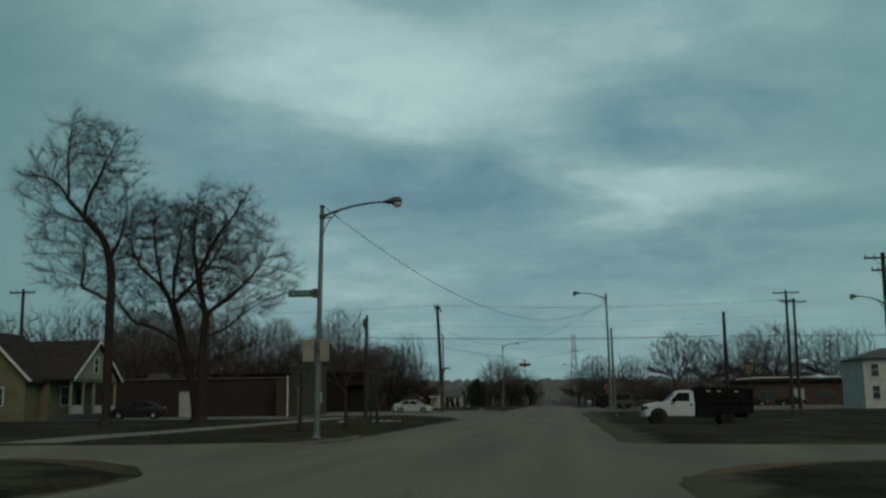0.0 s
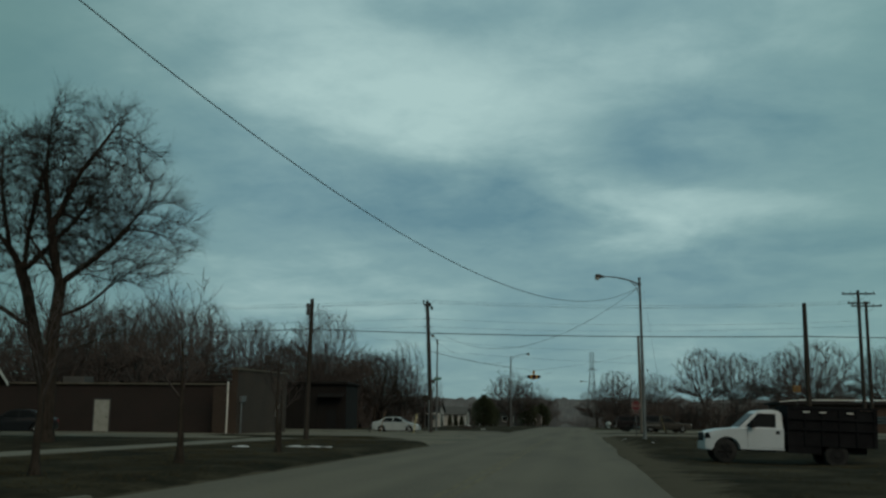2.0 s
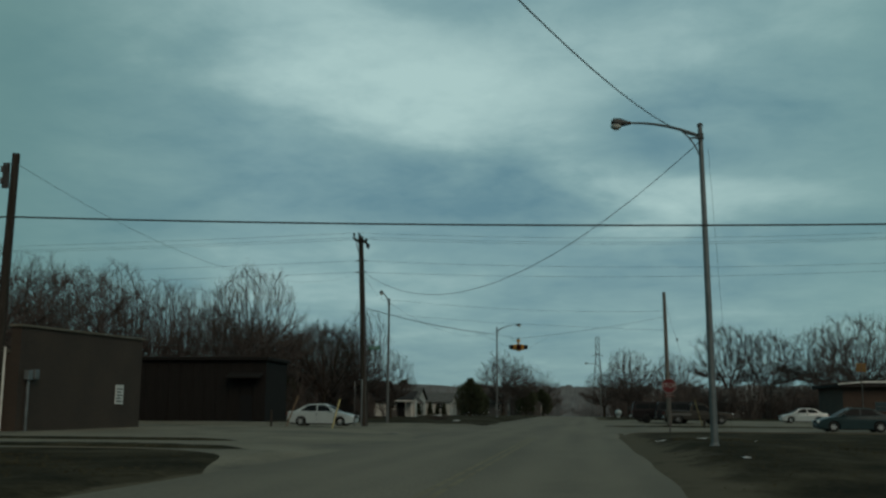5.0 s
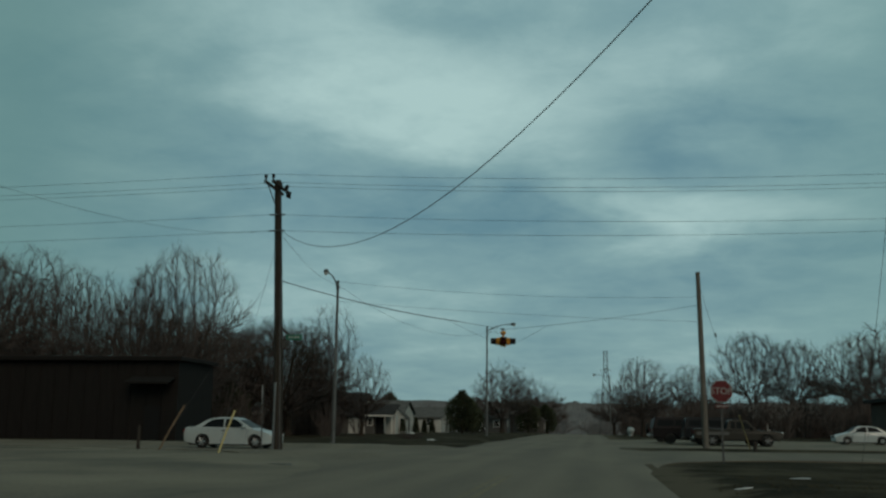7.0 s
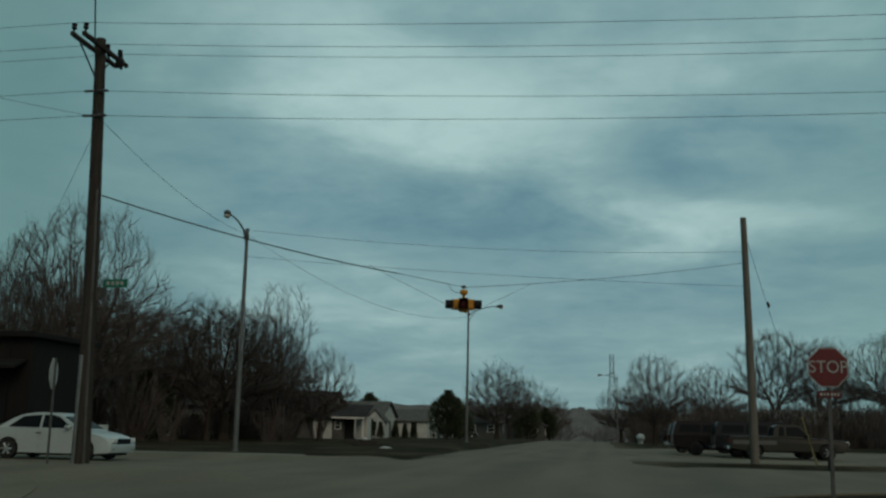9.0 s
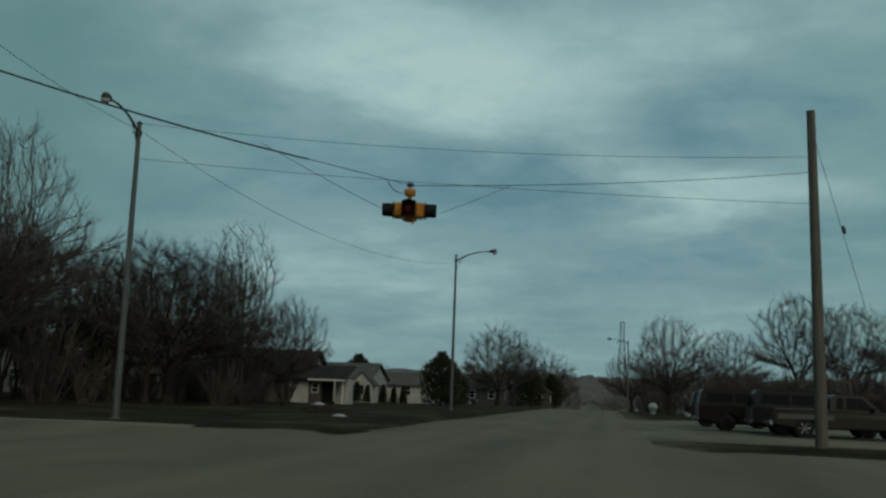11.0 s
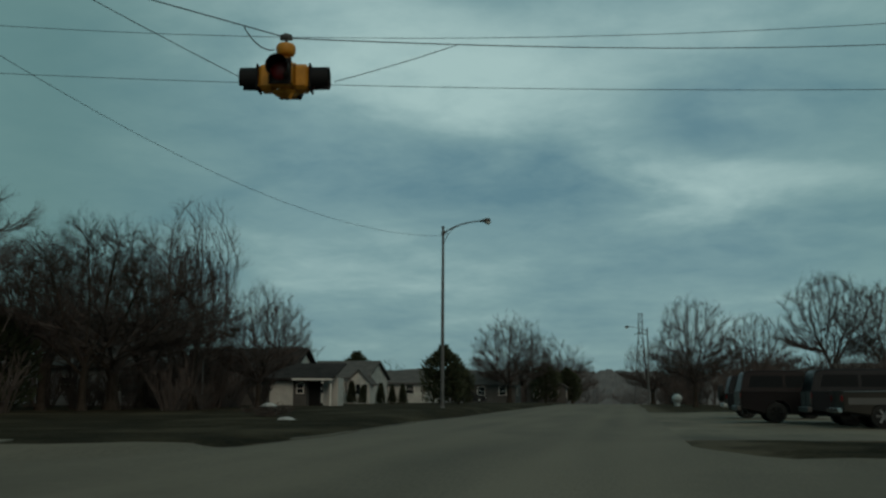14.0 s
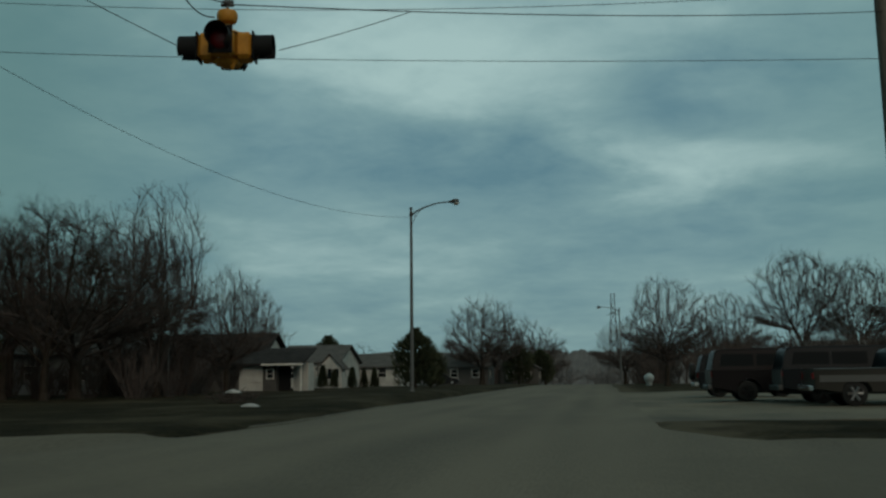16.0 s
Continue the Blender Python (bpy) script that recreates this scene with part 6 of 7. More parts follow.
for nm, lab, x, y, w, d, ze, zr, ax in (("white_cottage", "white bungalow with grey shingle roof and small gable porch", -32.2, 203, 6.2, 9, 2.6, 4.2, "x"), ("white_cottage", "small white bungalow with grey shingle roof", -28.9, 216, 6.4, 8, 2.2, 3.5, "x"), ("white_cottage", "distant pale cottage beside the road", -20.5, 236, 6, 7, 2.4, 3.9, "x"), ("white_cottage", "distant pale cottage beside the road", -15.5, 262, 6, 7, 2.6, 4.2, "y"),
                                     ("white_cottage", "pale blue-grey cottage behind bare trees", -42, 171, 8.0, 8, 2.9, 4.8, "x"), ("white_cottage", "pale cottage behind the parking lot", 22, 214, 9, 8, 2.6, 4.3, "x"), ("white_cottage", "pale cottage behind the parking lot", 38, 196, 9, 8, 2.6, 4.3, "x"), ("white_cottage", "pale cottage on the far side of the woods", -58, 176, 9, 8, 3.0, 5.0, "y")):
    h = thing(nm, lab, "house", pose(x, y, land(x + w / 2, y)), "cottages")
    part("wall", walls_gable(0, w, 0, d, ze, zr, ax), M_WHITEWALL if 200 < y < 230 and x < 0 else M_PALEBLUE if x in (-42, -58) else M_GREYSIDING, h)
    part("roof", gable_roof(0, w, 0, d, ze, zr + 0.1, ax, 0.35), M_ROOFGREY, h)
    window(h, w * 0.25, 1.0, 0.9, 1.0, "y", -0.01)
    window(h, w * 0.72, 1.0, 0.9, 1.0, "y", -0.01)
    window(h, d * 0.3, 1.0, 0.9, 1.0, "x", w + 0.01)
    part("door", Builder().box(w, d * 0.55, 0.0, w + 0.05, d * 0.55 + 0.9, 2.0), M_DARKSTEEL, h)
    if "porch" in lab:
        part("porch", walls_gable(w - 1.6, w + 0.8, -1.6, -0.05, 2.0, 3.2, "y"), M_WHITEWALL, h)
        part("porch_roof", gable_roof(w - 1.6, w + 0.8, -1.6, 0.6, 2.0, 3.3, "y", 0.2), M_ROOFGREY, h)
        for u in (w - 1.2, w - 0.4, w + 0.3):
            part("porch_opening", Builder().box(u - 0.22, -1.64, 0.9, u + 0.22, -1.61, 1.9), M_GLASS, h)


# ---- evergreens ----
def conifer_mesh(seed, n, slim):
    """A cone of many small upright sprays."""
    rng = random.Random(seed)
    b = Builder()
    for _ in range(n):
        t = rng.random() ** 0.8
        a = rng.uniform(0, 6.283)
        shape = (1 - t) ** 0.75 if slim < 0.3 else math.sqrt(max(0.0, 1 - (2 * t - 0.7) ** 2 / 1.75)) * min(1.0, 4 * (1 - t))
        r = slim * shape * rng.uniform(0.45, 1.08) + 0.02
        c = Vector((r * math.cos(a), r * math.sin(a), 0.03 + t * 0.95))
        out = Vector((math.cos(a), math.sin(a), rng.uniform(0.3, 1.3))).normalized()
        s = out.cross(Vector((0, 0, 1))).normalized()
        L, W = rng.uniform(0.05, 0.10), rng.uniform(0.015, 0.03)
        b.add([c - s * W, c + s * W, c + out * L + Vector((0, 0, L * 0.3)), c + out * L * 0.4 + Vector((0, 0, W * 1.5))], [(0, 1, 2), (0, 2, 3), (1, 3, 2)])
    return b


cm = [conifer_mesh(900 + i, 1500, sl).data("foliage", M_EVERGREEN) for i, sl in enumerate((0.24, 0.36))]
stem = Builder().tube([(0, 0, -0.05), (0, 0, 0.7)], [0.03, 0.01], 6).data("stem", M_BARK)
for x, y, h, k in ((-25.6, 196, 2.1, 0), (-22.9, 196.5, 1.9, 0), (-24.5, 196, 1.7, 0), (-21.9, 197, 1.7, 0), (-20.9, 197, 1.8, 0), (-17.0, 197, 5.3, 1), (-15.9, 199, 3.8, 1), (-30.0, 214, 5.5, 1), (-12.6, 262, 6.0, 1), (-9.6, 268, 5.6, 1), (-31.0, 149.5, 4.6, 1)):
    c = thing("evergreen_shrub", "small dark conical evergreen by the houses" if h < 3 else "dark full evergreen tree by the houses", "evergreen", pose(x, y, land(x, y), 0, 0, 47 * x) @ Matrix.Diagonal((h, h, h, 1)), "evergreens")
    for d, nm in ((cm[k], "foliage"), (stem, "stem")):
        o = new(nm, d)
        o.parent = c


# ---- vehicles ----
def paint(name, c, rough=0.35):
    m = material(name, tuple(v * 0.9 for v in c), tuple(min(1, v * 1.06) for v in c), rough=rough, scale=1.5, fine=20, bump=0.0, spec=0.5 if max(c) > 0.2 else 0.1)
    m.node_tree.nodes["Principled BSDF"].inputs["Coat Weight"].default_value = 0.3 if max(c) > 0.2 else 0.0
    return m


P_WHITE = paint("white_car_paint", (0.40, 0.43, 0.45))
P_SILVER = paint("pale_silver_paint", (0.31, 0.34, 0.34))
P_BLACK = material("black_truck_paint", (0.006, 0.006, 0.007), (0.014, 0.014, 0.015), rough=0.9, scale=1.5, fine=20, bump=0.0, spec=0.05)
P_MAROON = paint("dark_maroon_paint", (0.0145, 0.0115, 0.012))
P_TEAL = paint("dark_teal_paint", (0.018, 0.033, 0.036))
P_GREYBROWN = paint("brown_grey_paint", (0.034, 0.031, 0.027))
P_DARK = paint("charcoal_paint", (0.014, 0.015, 0.017))
P_DUST = paint("dusty_grey_paint", (0.09, 0.09, 0.088))
M_CARGLASS = plain("car_glass", (0.007, 0.009, 0.010), 0.35, spec=0.04)
M_HEADLIGHT = plain("headlight_lens", (0.55, 0.57, 0.57), 0.12, spec=0.7)
M_TAIL = plain("tail_light_lens", (0.22, 0.012, 0.012), 0.2, spec=0.6)
M_CHROME = plain("chrome", (0.55, 0.56, 0.57), 0.2, 1.0)
M_CHASSIS = plain("dark_underbody", (0.012, 0.012, 0.012), 0.9)


def side_outline(top, sill, axles, ra):
    """Side view of a lower body: the top line from tail to nose, then the sill with its wheel arches."""
    pts = list(top)
    for ax in sorted(axles, reverse=True):
        a0 = math.asin(max(-1, min(1, (sill - WHEEL_Z[0]) / ra)))
        for i in range(11):
            w = a0 + (math.pi - 2 * a0) * i / 10
            pts.append((ax + ra * math.cos(w), WHEEL_Z[0] + ra * math.sin(w)))
    return pts


WHEEL_Z = [0.32]


def vehicle(name, label, category, m, col, W, top, cabin, axles, wheel_r, sill=0.25, roof_w=0.74, windows=(), cab_col=None, rim=None, lights=(0.6, 0.7), group="parked vehicles", cabin_base=0.94, mirror=None, wheel_w=0.2):
    """A road vehicle with its nose towards local +x. top and cabin are side-view lines from tail to nose."""
    ob = thing(name, label, category, m, group)
    WHEEL_Z[0] = wheel_r
    poly = side_outline(top, sill, axles, wheel_r * 1.22)
    n = len(poly)
    zs = [p[1] for p in poly]
    zm = (min(zs) + max(zs)) / 2
    b = Builder()
    slices = [(-W / 2, 0.965, 0.93), (-W / 2 + 0.035, 0.99, 0.975), (-W / 2 + 0.12, 1, 1), (W / 2 - 0.12, 1, 1), (W / 2 - 0.035, 0.99, 0.975), (W / 2, 0.965, 0.93)]
    for y, sx, sz in slices:
        for x, z in poly:
            b.v.append((x * sx, y, zm + (z - zm) * sz if z > wheel_r * 1.3 or sz == 1 else z))
    for s in range(5):
        for i in range(n):
            j = (i + 1) % n
            b.f.append((s * n + i, s * n + j, (s + 1) * n + j, (s + 1) * n + i))
    b.f.append(tuple(range(n)))
    b.f.append(tuple(5 * n + i for i in reversed(range(n))))
    body = part("body", b, col, ob, smooth=True)
    x0, x1 = min(p[0] for p in top), max(p[0] for p in top)
    part("underbody", Builder().box(x0 + 0.25, -W / 2 + 0.16, sill - 0.06, x1 - 0.25, W / 2 - 0.16, sill + 0.35), M_CHASSIS, ob)
    # cabin with leaning sides
    zb, zt = min(p[1] for p in cabin), max(p[1] for p in cabin)

    def wide(z):
        return W / 2 * (cabin_base + (roof_w - cabin_base) * (z - zb) / (zt - zb))
    k = len(cabin)
    c = Builder()
    for s in (-1, 1):
        c.v += [(x, s * wide(z), z) for x, z in cabin]
    # softened shoulder of the roof
    c.f += [(i, (i + 1) % k, (i + 1) % k + k, i + k) for i in range(k)] + [tuple(range(k)), tuple(range(2 * k - 1, k - 1, -1))]
    me = c.data("cabin", cab_col or col, True)
    bm = bmesh.new()
    bm.from_mesh(me)
    bmesh.ops.bevel(bm, geom=[q for q in bm.edges if all(v.co.z > zb + 0.1 for v in q.verts)], offset=0.05, segments=2, affect="EDGES")
    bm.to_mesh(me)
    bm.free()
    cab = new("cabin", me)
    cab.parent = ob
    for wn_, pw in windows:
        for s in (-1, 1):
            b = Builder()
            nn = len(pw)
            b.v += [(x, s * (wide(z) + 0.008), z) for x, z in pw] + [(x, s * (wide(z) - 0.03), z) for x, z in pw]
            b.f += [tuple(range(nn)), tuple(range(2 * nn - 1, nn - 1, -1))] + [(i, (i + 1) % nn, (i + 1) % nn + nn, i + nn) for i in range(nn)]
            part(wn_, b, M_CARGLASS, cab)
    # windscreen and rear window follow the first and last slopes of the cabin line
    for nm, (p, q) in (("rear_window", (cabin[0], cabin[1])), ("windscreen", (cabin[-1], cabin[-2]))):
        p, q = Vector((p[0], 0, p[1])), Vector((q[0], 0, q[1]))
        d = (q - p).normalized()
        nrm = Vector((-d.z, 0, d.x)) if nm == "rear_window" else Vector((d.z, 0, -d.x))
        b = Builder()
        a, e = p.lerp(q, 0.1), p.lerp(q, 0.86)
        for off in (0.012, -0.02):
            for pt, t in ((a, 0.9), (e, 0.86)):
                for s in (-1, 1):
                    o = pt + nrm * off
                    b.v.append((o.x, s * wide(pt.z) * t, o.z))
        b.f += [(0, 1, 3, 2), (4, 6, 7, 5), (0, 2, 6, 4), (1, 5, 7, 3), (0, 4, 5, 1), (2, 3, 7, 6)]
        part(nm, b, M_CARGLASS, cab)
    for ax in axles:
        for s in (-1, 1):
            y = s * (W / 2 - wheel_w / 2 - 0.03)
            w = part("wheel", Builder().tube([(0, -wheel_w / 2, 0), (0, -wheel_w / 2 + 0.03, 0), (0, wheel_w / 2 - 0.03, 0), (0, wheel_w / 2, 0)], [wheel_r * 0.9, wheel_r, wheel_r, wheel_r * 0.9], 24), M_RUBBER, ob, smooth=True, at=pose(ax, y, wheel_r))
            rb = Builder().tube([(0, s * (wheel_w / 2 - 0.01), 0), (0, s * (wheel_w / 2 + 0.006), 0)], wheel_r * 0.62, 20)
            part("rim", rb, M_RIMDARK, w)
            sp = Builder().tube([(0, s * (wheel_w / 2), 0), (0, s * (wheel_w / 2 + 0.02), 0)], wheel_r * 0.16, 10)
            for i in range(6):
                a = i * math.pi / 3
                sp.tube([(wheel_r * 0.1 * math.cos(a), s * (wheel_w / 2 + 0.012), wheel_r * 0.1 * math.sin(a)), (wheel_r * 0.6 * math.cos(a), s * (wheel_w / 2 + 0.012), wheel_r * 0.6 * math.sin(a))], [0.03, 0.045], 5)
            part("hubcap", sp, rim or M_RIM, w)
    hl, tl = lights
    for s in (-1, 1):
        ys = sorted((s * (W / 2 - 0.1), s * (W / 2 - 0.42)))
        part("headlight", Builder().box(x1 - 0.10, ys[0], hl - 0.07, x1 + 0.005, ys[1], hl + 0.08, 0.02), M_HEADLIGHT, ob)
        ys = sorted((s * (W / 2 - 0.06), s * (W / 2 - 0.3)))
        part("tail_light", Builder().box(x0 - 0.005, ys[0], tl - 0.1, x0 + 0.12, ys[1], tl + 0.1, 0.02), M_TAIL, ob)
        part("door_handle", Builder().box(-0.35, s * (W / 2 + 0.004) - 0.012, zb - 0.12, -0.18, s * (W / 2 + 0.004) + 0.012, zb - 0.085), M_DARKSTEEL, ob)
        if mirror:
            mx, mz, mw, mh, mm = mirror
            part("mirror", Builder().box(mx - 0.06, s * (W / 2 - 0.06) if s > 0 else -W / 2 - mw, mz, mx + 0.08, W / 2 + mw if s > 0 else -(W / 2 - 0.06), mz + mh, 0.03), mm or col, ob)
    part("grille", Builder().box(x1 - 0.05, -W * 0.24, hl - 0.1, x1 + 0.012, W * 0.24, hl + 0.06, 0.01), M_BLACK, ob)
    return ob


SEDAN_TOP = [(-2.2, 0.3), (-2.25, 0.5), (-2.24, 0.72), (-2.19, 0.9), (-2.1, 0.98), (-1.6, 1.0), (0.85, 0.96), (1.3, 0.90), (1.7, 0.82), (2.0, 0.72), (2.15, 0.6), (2.22, 0.45), (2.18, 0.24)]
SEDAN_CABIN = [(-1.78, 0.94), (-1.15, 1.33), (-0.8, 1.42), (-0.4, 1.46), (0.05, 1.455), (0.35, 1.40), (1.2, 0.92)]
SEDAN_WINDOWS = [("side_window", [(-1.35, 0.99), (-0.9, 1.33), (-0.28, 1.385), (-0.28, 0.98)]), ("side_window", [(-0.2, 0.98), (-0.2, 1.385), (0.12, 1.375), (0.34, 1.32), (0.85, 0.97)])]


def sedan(label, m, col, group="parked vehicles"):
    car = vehicle("sedan", label, "car", m, col, 1.76, SEDAN_TOP, SEDAN_CABIN, (-1.32, 1.34), 0.31, sill=0.2, windows=SEDAN_WINDOWS, lights=(0.62, 0.78), rim=M_ALLOY, group=group, mirror=(0.72, 0.95, 0.14, 0.12, None))
    for s in (-1, 1):
        for x in (0.92, -0.24, -1.02):
            part("door_seam", Builder().box(x, s * 0.874 - 0.006, 0.36, x + 0.012, s * 0.874 + 0.006, 0.9), M_BLACK, car)
        part("side_moulding", Builder().box(-1.0, s * 0.878 - 0.008, 0.5, 0.9, s * 0.878 + 0.008, 0.54), col, car)
        part("fog_lamp", Builder().box(2.13, s * 0.62 - 0.09, 0.32, 2.2, s * 0.62 + 0.09, 0.4, 0.01), M_BLACK, car)
    return car


sedan("pale silver four-door sedan on the cross street", pose(-17.4, 113.8, 0.0), P_SILVER, "cars at the crossing")
sedan("dark teal parked sedan on the cross street", pose(15.7, 112.2, 0.0, 0, 0, 180), P_TEAL)
sedan("pale silver sedan parked in the lot", pose(20.9, 152.0, 0.06, 0, 0, 180), P_SILVER)
sedan("dark sedan parked in the lot", pose(27.0, 152.6, 0.06, 0, 0, 0), P_DARK)
sedan("dark sedan parked by the low brick building", pose(33.5, 156.5, 0.06, 0, 0, 0), P_DARK)

sedan("dark sedan parked beside the cream house", pose(-34.4, 77.6, 0.11, 0, 0, 196), P_DARK)
sedan("dark sedan parked before a far cottage", pose(-19.6, 229.0, land(-19.6, 229.0), 0, 0, 8), P_DARK)

# white pickup with a black high-sided load body
truck = vehicle("pickup_truck", "white regular-cab pickup with black high-sided load body", "pickup truck", pose(6.74, 58.0, -0.28, 0, -1.8, 180) @ Matrix.Diagonal((1.03, 1.03, 1.06, 1)), P_WHITE, 2.02,
                [(-0.12, 0.5), (-0.12, 1.22), (0.9, 1.2), (1.45, 1.19), (1.9, 1.15), (2.3, 1.08), (2.47, 1.0), (2.55, 0.86), (2.58, 0.66), (2.56, 0.45)],
                [(-0.1, 1.18), (-0.06, 1.78), (0.2, 1.84), (0.62, 1.82), (0.8, 1.77), (1.42, 1.17)], (1.86,), 0.40, sill=0.48, roof_w=0.8,
                windows=[("side_window", [(0.14, 1.24), (0.14, 1.7), (0.74, 1.7), (1.16, 1.24)])], lights=(0.92, 0.9), rim=M_BLACK, mirror=(0.95, 1.2, 0.2, 0.26, M_BLACK), wheel_w=0.26)
for s in (-1, 1):
    y0, y1 = sorted((s * 0.80, s * 1.016))
    part("corner_lamp", Builder().prism([(2.36, 0.80), (2.57, 0.80), (2.53, 0.97), (2.42, 1.0)], "y", y0, y1), M_CARGLASS, truck, "dark smoked corner lamp")
    part("door_seam", Builder().box(1.10, s * 1.004 - 0.006, 0.56, 1.115, s * 1.004 + 0.006, 1.16), M_BLACK, truck)
    part("sill_seam", Builder().box(-0.08, s * 1.004 - 0.006, 0.56, 1.10, s * 1.004 + 0.006, 0.572), M_BLACK, truck)
    part("door_grip", Builder().box(0.03, s * 1.012 - 0.012, 1.02, 0.15, s * 1.012 + 0.012, 1.13, 0.008), M_BLACK, truck, "black door handle")
    part("side_trim", Builder().box(-0.1, s * 1.008 - 0.01, 0.74, 1.35, s * 1.008 + 0.01, 0.79), P_WHITE, truck)
part("bumper", Builder().prism([(2.3, -1.0), (2.5, -0.96), (2.62, -0.7), (2.66, 0.0), (2.62, 0.7), (2.5, 0.96), (2.3, 1.0)], "z", 0.42, 0.68), P_WHITE, truck, "white painted front bumper")
grille = part("grille", Builder().box(2.40, -0.60, 0.70, 2.60, 0.60, 0.99, 0.02), M_BLACK, truck, "black slatted grille")
for z in (0.77, 0.845, 0.92):
    part("slat", Builder().box(2.595, -0.56, z - 0.014, 2.618, 0.56, z + 0.014), M_RIMDARK, grille)
part("chassis_rail", Builder().box(-3.0, -0.45, 0.45, -0.1, -0.3, 0.68).box(-3.0, 0.3, 0.45, -0.1, 0.45, 0.68), M_CHASSIS, truck)
bed = part("load_body", Builder().box(-3.2, -1.05, 0.68, -0.22, 1.05, 0.82).box(-3.2, -1.05, 0.82, -0.22, -1.0, 1.9).box(-3.2, 1.0, 0.82, -0.22, 1.05, 1.9).box(-0.3, -1.0, 0.82, -0.22, 1.0, 2.0).box(-3.2, -1.0, 0.82, -3.14, 1.0, 1.85), P_BLACK, truck, "black steel load body")
for s in (-1, 1):
    for i in range(6):
        x = -3.15 + i * 0.57
        part("stake", Builder().box(x, s * 1.05 - (0.05 if s < 0 else 0), 0.7, x + 0.08, s * 1.05 + (0.05 if s > 0 else 0), 1.98), P_BLACK, bed)
    for z in (1.93, 1.55, 1.2):
        part("rail", Builder().box(-3.2, s * 1.1 - 0.025, z, -0.22, s * 1.1 + 0.025, z + 0.07), P_BLACK, bed)
    for x in (-0.95, -1.5, -2.4):
        part("clearance_patch", Builder().box(x, s * 1.128 - 0.004, 1.78, x + 0.22, s * 1.128 + 0.004, 1.83), M_SIGNBACK, bed, "pale worn patch on the rail")
for ya, yb in ((-1.02, -0.9), (0.9, 1.02)):
    part("skirt", Builder().box(-1.35, ya, 0.42, -0.25, yb, 0.68), P_BLACK, truck)
    part("mudguard", Builder().box(-2.5, min(ya * 1.01, yb * 0.67), 0.84, -1.3, max(ya * 0.67, yb * 1.01), 0.9), M_BLACK, truck)
for s in (-1, 1):
    w = part("wheel", Builder().tube([(0, -0.24, 0), (0, -0.2, 0), (0, 0.2, 0), (0, 0.24, 0)], [0.36, 0.40, 0.40, 0.36], 24), M_RUBBER, truck, smooth=True, at=pose(-1.86, s * 0.75, 0.40))
    part("rim", Builder().tube([(0, s * 0.23, 0), (0, s * 0.246, 0)], 0.25, 20), M_BLACK, w)
    part("hub", Builder().tube([(0, s * 0.24, 0), (0, s * 0.28, 0)], [0.1, 0.07], 12), M_RIMDARK, w)


def van(label, m, col, trim_col, L=5.5, H=2.02, rear_col=None):
    x0, x1 = -L / 2, L / 2
    v = vehicle("van", label, "van", m, col, 2.0, [(x0, 0.5), (x0 - 0.02, 1.15), (x1 - 1.5, 1.15), (x1 - 0.5, 1.08), (x1, 0.95), (x1, 0.45)],
                [(x0 + 0.0, 1.12), (x0 + 0.16, H - 0.06), (x0 + 0.4, H), (x1 - 2.0, H), (x1 - 1.75, H - 0.06), (x1 - 0.95, 1.12)], (x0 + 1.25, x1 - 0.95), 0.37, sill=0.36, roof_w=0.84, cabin_base=0.97,
                windows=[("side_window", [(x0 + 0.3, 1.28), (x0 + 0.4, H - 0.2), (x0 + 1.5, H - 0.2), (x0 + 1.5, 1.28)]), ("side_window", [(x0 + 1.6, 1.28), (x0 + 1.6, H - 0.2), (x0 + 2.7, H - 0.2), (x0 + 2.7, 1.28)]), ("side_window", [(x1 - 2.5, 1.28), (x1 - 2.5, H - 0.2), (x1 - 1.95, H - 0.22), (x1 - 1.3, 1.28)])],
                lights=(0.85, 1.0), rim=M_RIMDARK, mirror=(x1 - 1.3, 1.2, 0.18, 0.22, M_BLACK), wheel_w=0.24)
    part("bumper", Builder().box(x0 - 0.16, -0.95, 0.42, x0 + 0.03, 0.95, 0.62, 0.04), M_DARKSTEEL, v)
    part("rear_door_trim", Builder().box(x0 - 0.035, -0.93, 0.66, x0 - 0.01, -0.06, 1.12).box(x0 - 0.035, 0.06, 0.66, x0 - 0.01, 0.93, 1.12), trim_col, v, "pale dusty rear doors")
    return v


van("dark maroon passenger van parked in the lot", pose(6.75, 143.0, 0.06), P_MAROON, P_DUST, 5.5, 1.9)
van("dark blue-grey van parked in the lot", pose(8.75, 139.9, 0.06), P_DARK, P_DUST, 5.6, 1.88)
suv = vehicle("suv", "dark off-road wagon with a spare wheel on its tail", "suv", pose(6.4, 150.5, 0.06), P_DARK, 1.86, [(-2.15, 0.5), (-2.2, 1.1), (0.9, 1.1), (2.1, 0.98), (2.2, 0.5)],
              [(-2.12, 1.08), (-1.95, 1.82), (-1.6, 1.88), (0.1, 1.86), (0.25, 1.82), (0.8, 1.08)], (-1.3, 1.35), 0.37, sill=0.4, roof_w=0.82,
              windows=[("side_window", [(-1.9, 1.2), (-1.75, 1.72), (-0.9, 1.72), (-0.9, 1.2)]), ("side_window", [(-0.8, 1.2), (-0.8, 1.72), (0.1, 1.72), (0.5, 1.2)])], lights=(0.85, 0.95))
part("spare_wheel", Builder().tube([(-2.46, 0, 1.1), (-2.42, 0, 1.1), (-2.24, 0, 1.1)], [0.32, 0.36, 0.36], 22), M_RUBBER, suv)
part("bumper", Builder().box(-2.34, -0.85, 0.48, -2.14, 0.85, 0.64, 0.03), P_SILVER, suv)
